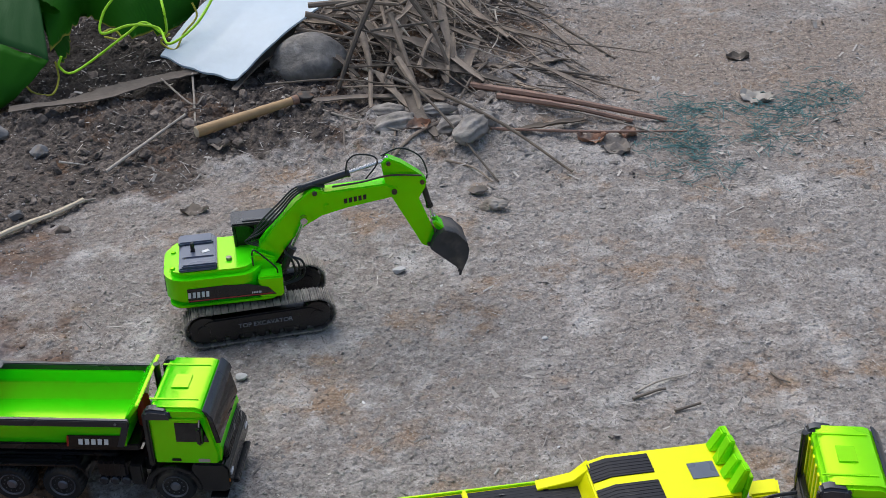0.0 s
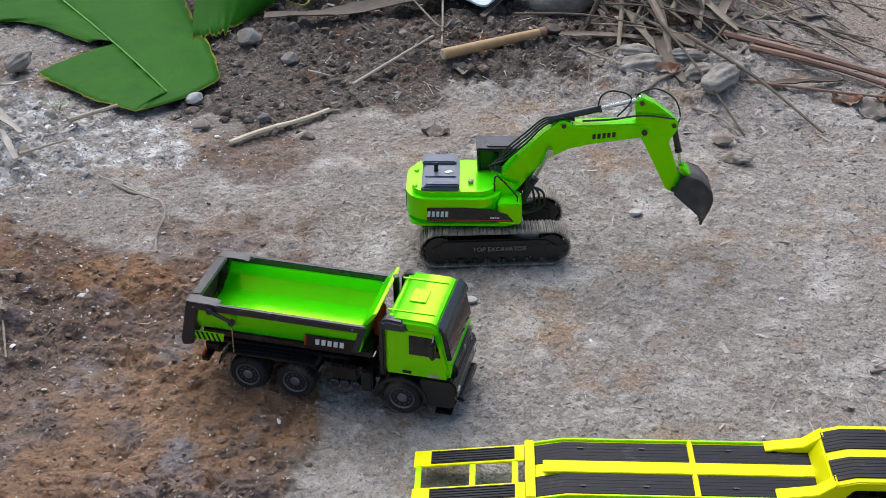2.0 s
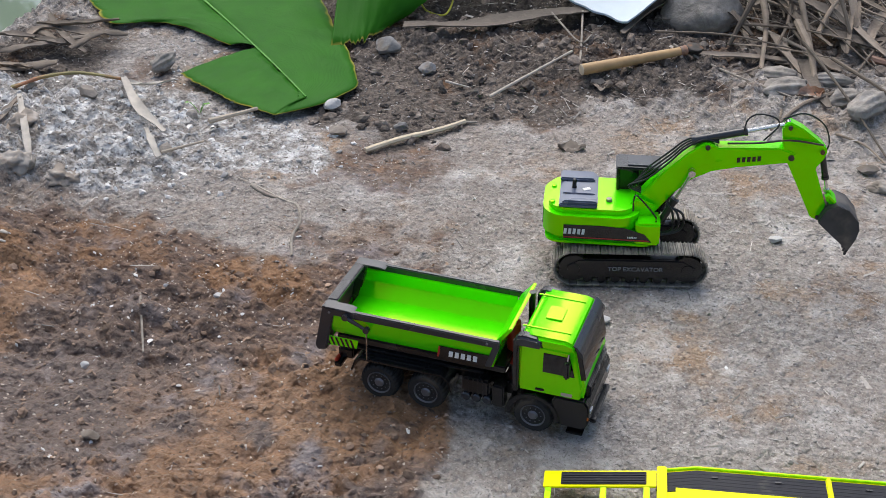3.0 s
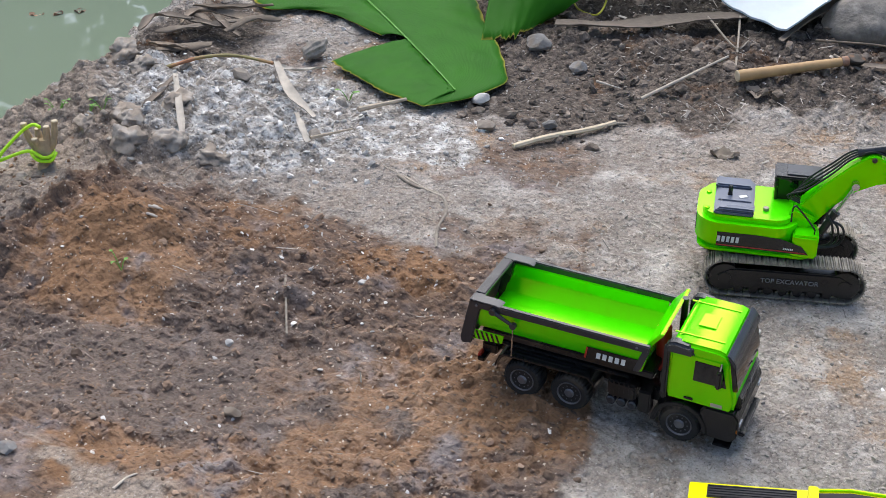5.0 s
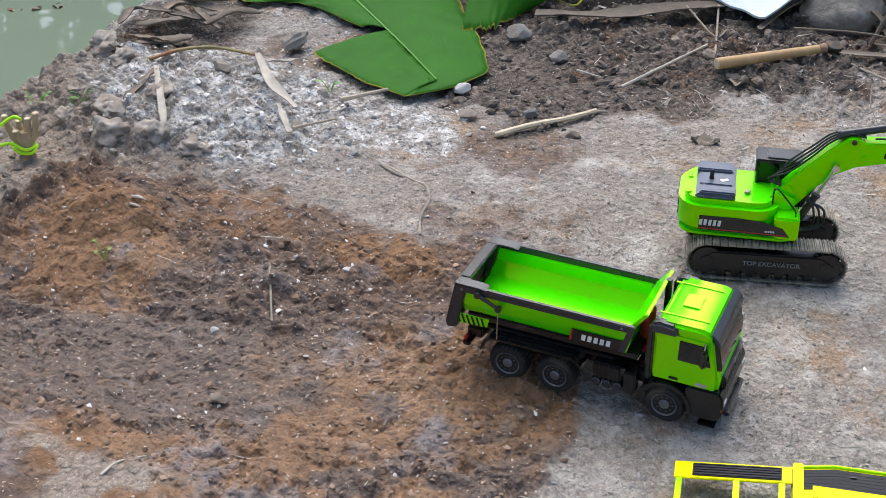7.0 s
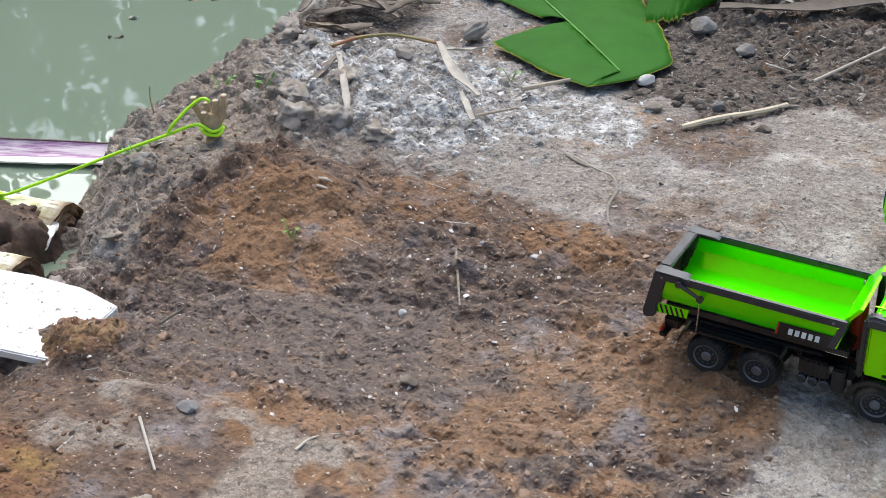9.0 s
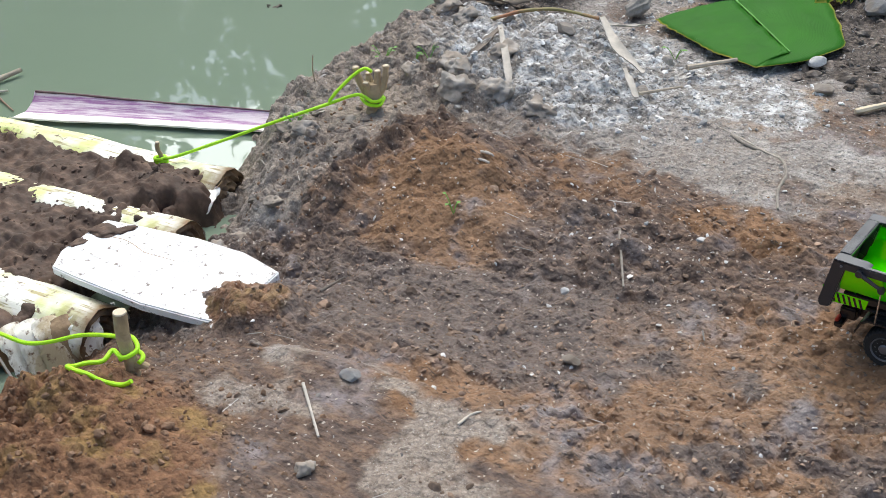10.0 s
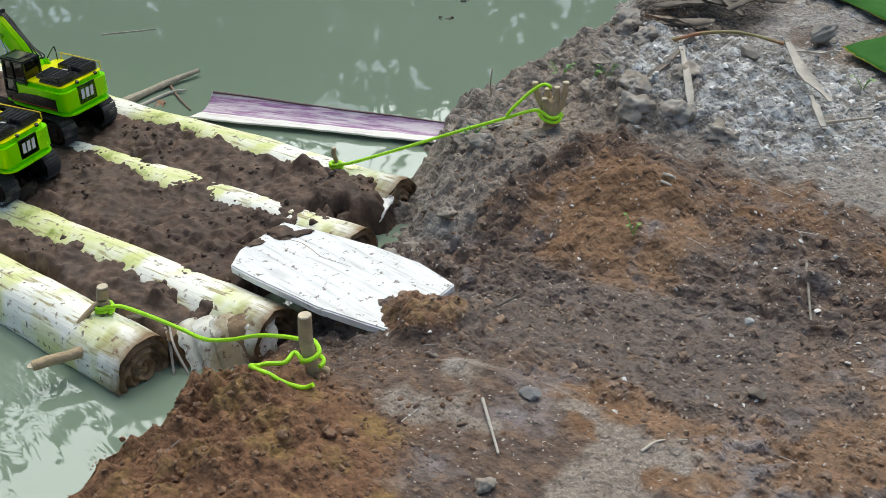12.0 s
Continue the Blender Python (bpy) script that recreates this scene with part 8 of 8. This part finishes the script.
def scatter(name, label, cat, n, density, size, aspect, mat, tv, tf, seed, sink=0.3, tilt=0.35, box=(-2.6, 1.45, 0.25, 4.4), jitter=0.0, smooth=False, power=2.5, height=None):
    """Many small loose pieces strewn by a density over the ground, as one joined mesh."""
    rs = np.random.RandomState(seed)
    xs, ys = rs.uniform(box[0], box[1], n * 6), rs.uniform(box[2], box[3], n * 6)
    on = rs.uniform(0, 1, n * 6) < density(xs, ys)
    land = (xs - np.interp(ys, SHORE_Y, SHORE_X) > 0.06) | (height is not None)
    xs, ys = xs[on & land][:n], ys[on & land][:n]
    m = len(xs)
    s = size[0] + (size[1] - size[0]) * rs.uniform(0, 1, m) ** power
    sc = np.stack([s, s * rs.uniform(aspect[0], aspect[1], m), s * rs.uniform(aspect[0], aspect[1], m) * aspect[2]], -1)
    a, p, r = rs.uniform(0, 6.283, m), rs.normal(0, tilt, m), rs.normal(0, tilt, m)
    ca, sa, cp, sp, cr, sr = np.cos(a), np.sin(a), np.cos(p), np.sin(p), np.cos(r), np.sin(r)
    o, z0 = np.ones(m), np.zeros(m)
    rz = np.stack([np.stack([ca, -sa, z0], -1), np.stack([sa, ca, z0], -1), np.stack([z0, z0, o], -1)], -2)
    ry = np.stack([np.stack([cp, z0, sp], -1), np.stack([z0, o, z0], -1), np.stack([-sp, z0, cp], -1)], -2)
    rx = np.stack([np.stack([o, z0, z0], -1), np.stack([z0, cr, -sr], -1), np.stack([z0, sr, cr], -1)], -2)
    rot = rz @ ry @ rx
    v = tv[None] * sc[:, None]
    if jitter:
        v = v * (1 + jitter * rs.normal(0, 1, (m, len(tv), 1)))
    v = np.einsum("mij,mkj->mki", rot, v)
    zz = (height or ground_z)(xs, ys) + sc[:, 2] * (1 - 2 * sink) * np.abs(tv[:, 2]).max()
    v = v + np.stack([xs, ys, zz], -1)[:, None]
    f = tf[None] + (np.arange(m) * len(tv))[:, None, None]
    ob = array_mesh(name, v.reshape(-1, 3), f.reshape(-1, 3), mat, smooth)
    return tagged(ob, label, cat, kind="stuff")


def grey_zone(x, y):
    return np.clip(1 - zone_brown(x, y) - blob(x, y, -1.95, 2.1, 0.5, 0.4), 0, 1)


def white_zone(x, y):
    return np.clip(blob(x, y, -1.75, 2.25, 0.6, 0.48) + 0.8 * blob(x, y, -1.3, 2.33, 0.3, 0.22) + 0.5 * blob(x, y, -1.7, 2.75, 0.35, 0.25), 0, 1)


def litter_zone(x, y):
    return np.clip(step(2.4, 3.0, y) * step(-1.3, -0.9, x) + 0.9 * blob(x, y, 0.75, 3.1, 0.45, 0.3) + 0.4 * blob(x, y, 0.5, 1.95, 0.4, 0.25), 0, 1) * (1 - 0.7 * step(0.2, 0.6, x) * step(3.4, 3.8, y))


def open_zone(x, y):
    """Grey ground clear of the dark soil."""
    return grey_zone(x, y) * (1 - 0.96 * step(-0.55, -0.8, x) * step(1.2, 1.1, y)) * (1 - 0.85 * dark_zone(x, y)) * (1 - np.clip(1.5 * blob(x, y, -1.58, 0.45, 0.62, 0.5), 0, 1)) * (1 - 0.7 * blob(x, y, -2.05, 1.7, 0.4, 0.6))


def dark_zone(x, y):
    return np.clip(step(-0.10, 0.16, y - np.interp(x, DARK_X, DARK_Y)) * (1 - 0.5 * step(-0.8, -1.0, x)) * (1 - step(-0.3, 0.2, x)) * step(-1.6, -1.2, x), 0, 1)


I1, F1 = ico(1)
I2, F2 = ico(2)
scatter("wood_chips", "small grey-brown wood chips strewn over the ground", "wood chips", 25000, lambda x, y: 0.45 * open_zone(x, y) + 0.45 * litter_zone(x, y) * (1 - 0.8 * dark_zone(x, y)) + 0.006, (0.0015, 0.0058), (0.18, 0.6, 0.5), M_CHIP, CHIP_V, CHIP_F, 1, jitter=0.16, power=2.6)
scatter("litter_shreds", "dry grey shreds of husk and bark on the ground", "litter", 5200, lambda x, y: 0.035 * open_zone(x, y) + 0.8 * litter_zone(x, y) * (0.4 + 0.6 * blob(x, y, 0.75, 3.1, 0.5, 0.35)) * (1 - 0.75 * dark_zone(x, y)), (0.006, 0.024), (0.12, 0.32, 0.5), M_CHIP, CHIP_V, CHIP_F, 2, 0.25, 0.3)
scatter("fine_twigs", "fine dry twigs strewn over the ground", "twigs", 4600, lambda x, y: 0.25 * open_zone(x, y) + 0.6 * litter_zone(x, y) * (1 - 0.6 * dark_zone(x, y)) + 0.03, (0.008, 0.036), (0.03, 0.06, 1.0), M_CHIP, CHIP_V, CHIP_F, 3, 0.1, 0.12)
scatter("gravel", "fine grey gravel pressed into the ground", "gravel", 22000, lambda x, y: 0.5 * open_zone(x, y) + 0.004, (0.0013, 0.0056), (0.5, 1.0, 0.6), M_GRAVEL, I1, F1, 4, 0.35, 0.5, jitter=0.2, power=3.5)
scatter("chalk_rubble", "pale chalky crumbs over the bank top", "rubble", 7500, lambda x, y: 0.9 * white_zone(x, y), (0.0020, 0.0120), (0.45, 1.0, 0.6), M_BITS, I1, F1, 5, 0.45, 0.6, jitter=0.22, power=3.6)
scatter("white_flecks", "tiny white stone flecks on the soil", "flecks", 3800, lambda x, y: 0.5 * zone_brown(x, y) * (0.2 + 0.8 * blob(x, y, -1.15, 1.62, 0.5, 0.25) + 1.2 * blob(x, y, -1.24, 1.72, 0.16, 0.12)) + 0.02 * open_zone(x, y), (0.0014, 0.0075), (0.4, 1.0, 0.5), M_BITS, I1, F1, 6, 0.35, 0.5, jitter=0.22, power=2.4)
scatter("soil_crumbs", "brown soil crumbs on the dug ground", "soil crumbs", 13000, lambda x, y: 0.9 * blob(x, y, -1.6, 0.5, 0.55, 0.5) + 0.3 * blob(x, y, -1.95, 1.5, 0.5, 0.4) * (1 - blob(x, y, -1.62, 1.50, 0.30, 0.2)) + 0.03 * zone_brown(x, y), (0.0018, 0.0075), (0.6, 1.0, 0.8), M_CRUMB, I1, F1, 7, 0.42, 0.6, jitter=0.20, power=3.5)
scatter("soil_flakes", "thin broken flakes of brown trodden soil", "soil flakes", 14000, lambda x, y: 0.6 * zone_brown(x, y) * (1 - 0.8 * blob(x, y, -1.62, 1.50, 0.30, 0.2)), (0.002, 0.0075), (0.4, 1.0, 0.6), M_FLAKE, I1, F1, 10, 0.45, 0.4, jitter=0.2, power=3.2)
scatter("earth_clods", "lumpy dark earth clods below the litter pile", "clods", 4200, lambda x, y: 0.9 * dark_zone(x, y) * (1 - 0.85 * blob(x, y, HOLLOW[0], HOLLOW[1], 0.7, 0.42)), (0.004, 0.022), (0.6, 1.0, 0.75), M_CLODDARK, I2, F2, 8, 0.50, 0.6, jitter=0.18, power=3.0)
scatter("mound_clods", "lumpy brown clods on the dug heap", "clods", 420, lambda x, y: 0.5 * blob(x, y, -1.6, 0.5, 0.4, 0.4), (0.004, 0.014), (0.6, 1.0, 0.75), M_CRUMB, I2, F2, 12, 0.38, 0.6, jitter=0.10, power=2.8)
scatter("rubble_stones", "chalky grey lumps on the bank top", "stones", 650, lambda x, y: 0.9 * blob(x, y, -1.95, 2.1, 0.6, 0.5) + 0.9 * blob(x, y, -2.1, 1.75, 0.4, 0.4), (0.004, 0.024), (0.6, 1.0, 0.6), M_CLODGREY, I2, F2, 9, 0.6, 0.5, jitter=0.12, power=3.6)
scatter("bank_clods", "lumpy dark wet clods along the pond's edge", "clods", 1100, lambda x, y: 0.9 * blob(x, y, -2.2, 1.6, 0.35, 0.55) + 0.7 * blob(x, y, -2.4, 2.3, 0.3, 0.5) + 0.5 * blob(x, y, -1.75, 0.95, 0.3, 0.25), (0.004, 0.018), (0.6, 1.0, 0.7), M_CLODWET, I2, F2, 13, 0.62, 0.6, jitter=0.13, power=3.0)
scatter("mud_clods", "crumbled wet clods on the raft's mud", "clods", 1000, lambda x, y: 0.8 * (raft_surface(x, y) > -0.115) * step(-0.1, 0.25, fbm(x, y, 0.2, 3, seed=61)), (0.002, 0.010), (0.6, 1.0, 0.8), M_MUDCLOD, I1, F1, 14, 0.45, 0.6, jitter=0.14, power=2.8, box=(-3.7, -2.1, 0.4, 1.5), height=raft_surface)
scatter("brown_clods", "broken brown clods on the driven soil", "clods", 3200, lambda x, y: 0.7 * (zone_brown(x, y) + 0.8 * blob(x, y, -1.1, 0.85, 0.6, 0.35)) * np.clip(step(-0.05, 0.3, fbm(x, y, 0.25, 3, seed=63)) + 0.7 * blob(x, y, -1.2, 1.62, 0.34, 0.22), 0, 1) * (1 - 0.9 * blob(x, y, -1.62, 1.50, 0.30, 0.2)), (0.003, 0.013), (0.6, 1.0, 0.6), M_CLODBROWN, I2, F2, 15, 0.5, 0.6, jitter=0.13, power=3.0)


# ---- trees on the far bank, mirrored in the pond ----
def bank_tree(seed):
    r = random.Random(seed)
    th = thing("bank_tree", "tall leafy tree on the far bank of the pond", "tree", "trees on the far bank")
    h = 6.2
    top = Vector((0.4, 0.2, h * 0.8))
    part("trunk", tube([(0, 0, -0.2), (0.08, -0.05, h * 0.3), (0.2, 0.1, h * 0.55), top], 0.16, 10, 5, 0.05, 1.0, 0.15, r), M_BARK, th)
    tips = [top]
    for k in range(9):
        a, z = r.uniform(0, 6.28), h * r.uniform(0.35, 0.75)
        base = Vector((0.15 * z / h, 0.05, z))
        tip = base + Vector((math.cos(a), math.sin(a), r.uniform(0.3, 0.9))) * r.uniform(0.8, 1.7)
        part("limb", tube([base, base.lerp(tip, 0.5) + Vector((0, 0, 0.15)), tip], 0.05, 7, 4, 0.015), M_BARK, th)
        tips += [tip, base.lerp(tip, 0.6)]
    rs = np.random.RandomState(seed)
    n = 3000
    c = np.array([t[:] for t in tips])[rs.randint(0, len(tips), n)] + rs.normal(0, 0.42, (n, 3)) * (1, 1, 0.8)
    u, w = rs.normal(0, 1, (n, 3)), rs.normal(0, 1, (n, 3))
    u /= np.linalg.norm(u, axis=1)[:, None]
    w -= (w * u).sum(1)[:, None] * u
    w /= np.linalg.norm(w, axis=1)[:, None]
    s = rs.uniform(0.07, 0.16, n)[:, None]
    v = np.stack([c - u * s, c + w * s * 0.45, c + u * s, c - w * s * 0.45], 1)
    ob = array_mesh("crown", v.reshape(-1, 3), np.arange(4 * n).reshape(-1, 4), M_FOLIAGE, False)
    ob.parent = th
    return th


M_FOLIAGE = random_island(material("foliage", (0.055, 0.10, 0.025), 0.55, var=0.3, scale=3), 0.5, 1.6)
tree = bank_tree(5)
tree.matrix_world = pose(-13.2, 6.0, 0.2, 0, 0, 40) @ Matrix.Diagonal((1.2, 1.2, 1.22, 1))
for k, (x, y, a, sc) in enumerate(((-13.6, 3.2, 110, 1.2), (-13.5, 8.6, 200, 1.15), (-13.4, 0.6, 300, 1.2), (-11.0, 14.6, 15, 1.0), (-8.2, 14.9, 80, 0.9), (-5.6, 14.4, 160, 1.05), (-13.8, -2.2, 250, 1.0), (-12.2, 12.0, 330, 1.25), (-14.8, 4.6, 60, 1.2), (-13.5, -5.0, 130, 1.0))):
    copy_thing(tree, pose(x, y, 0.2, 0, 0, a) @ Matrix.Diagonal((sc * 1.15, sc * 1.15, sc * 1.05, 1)))
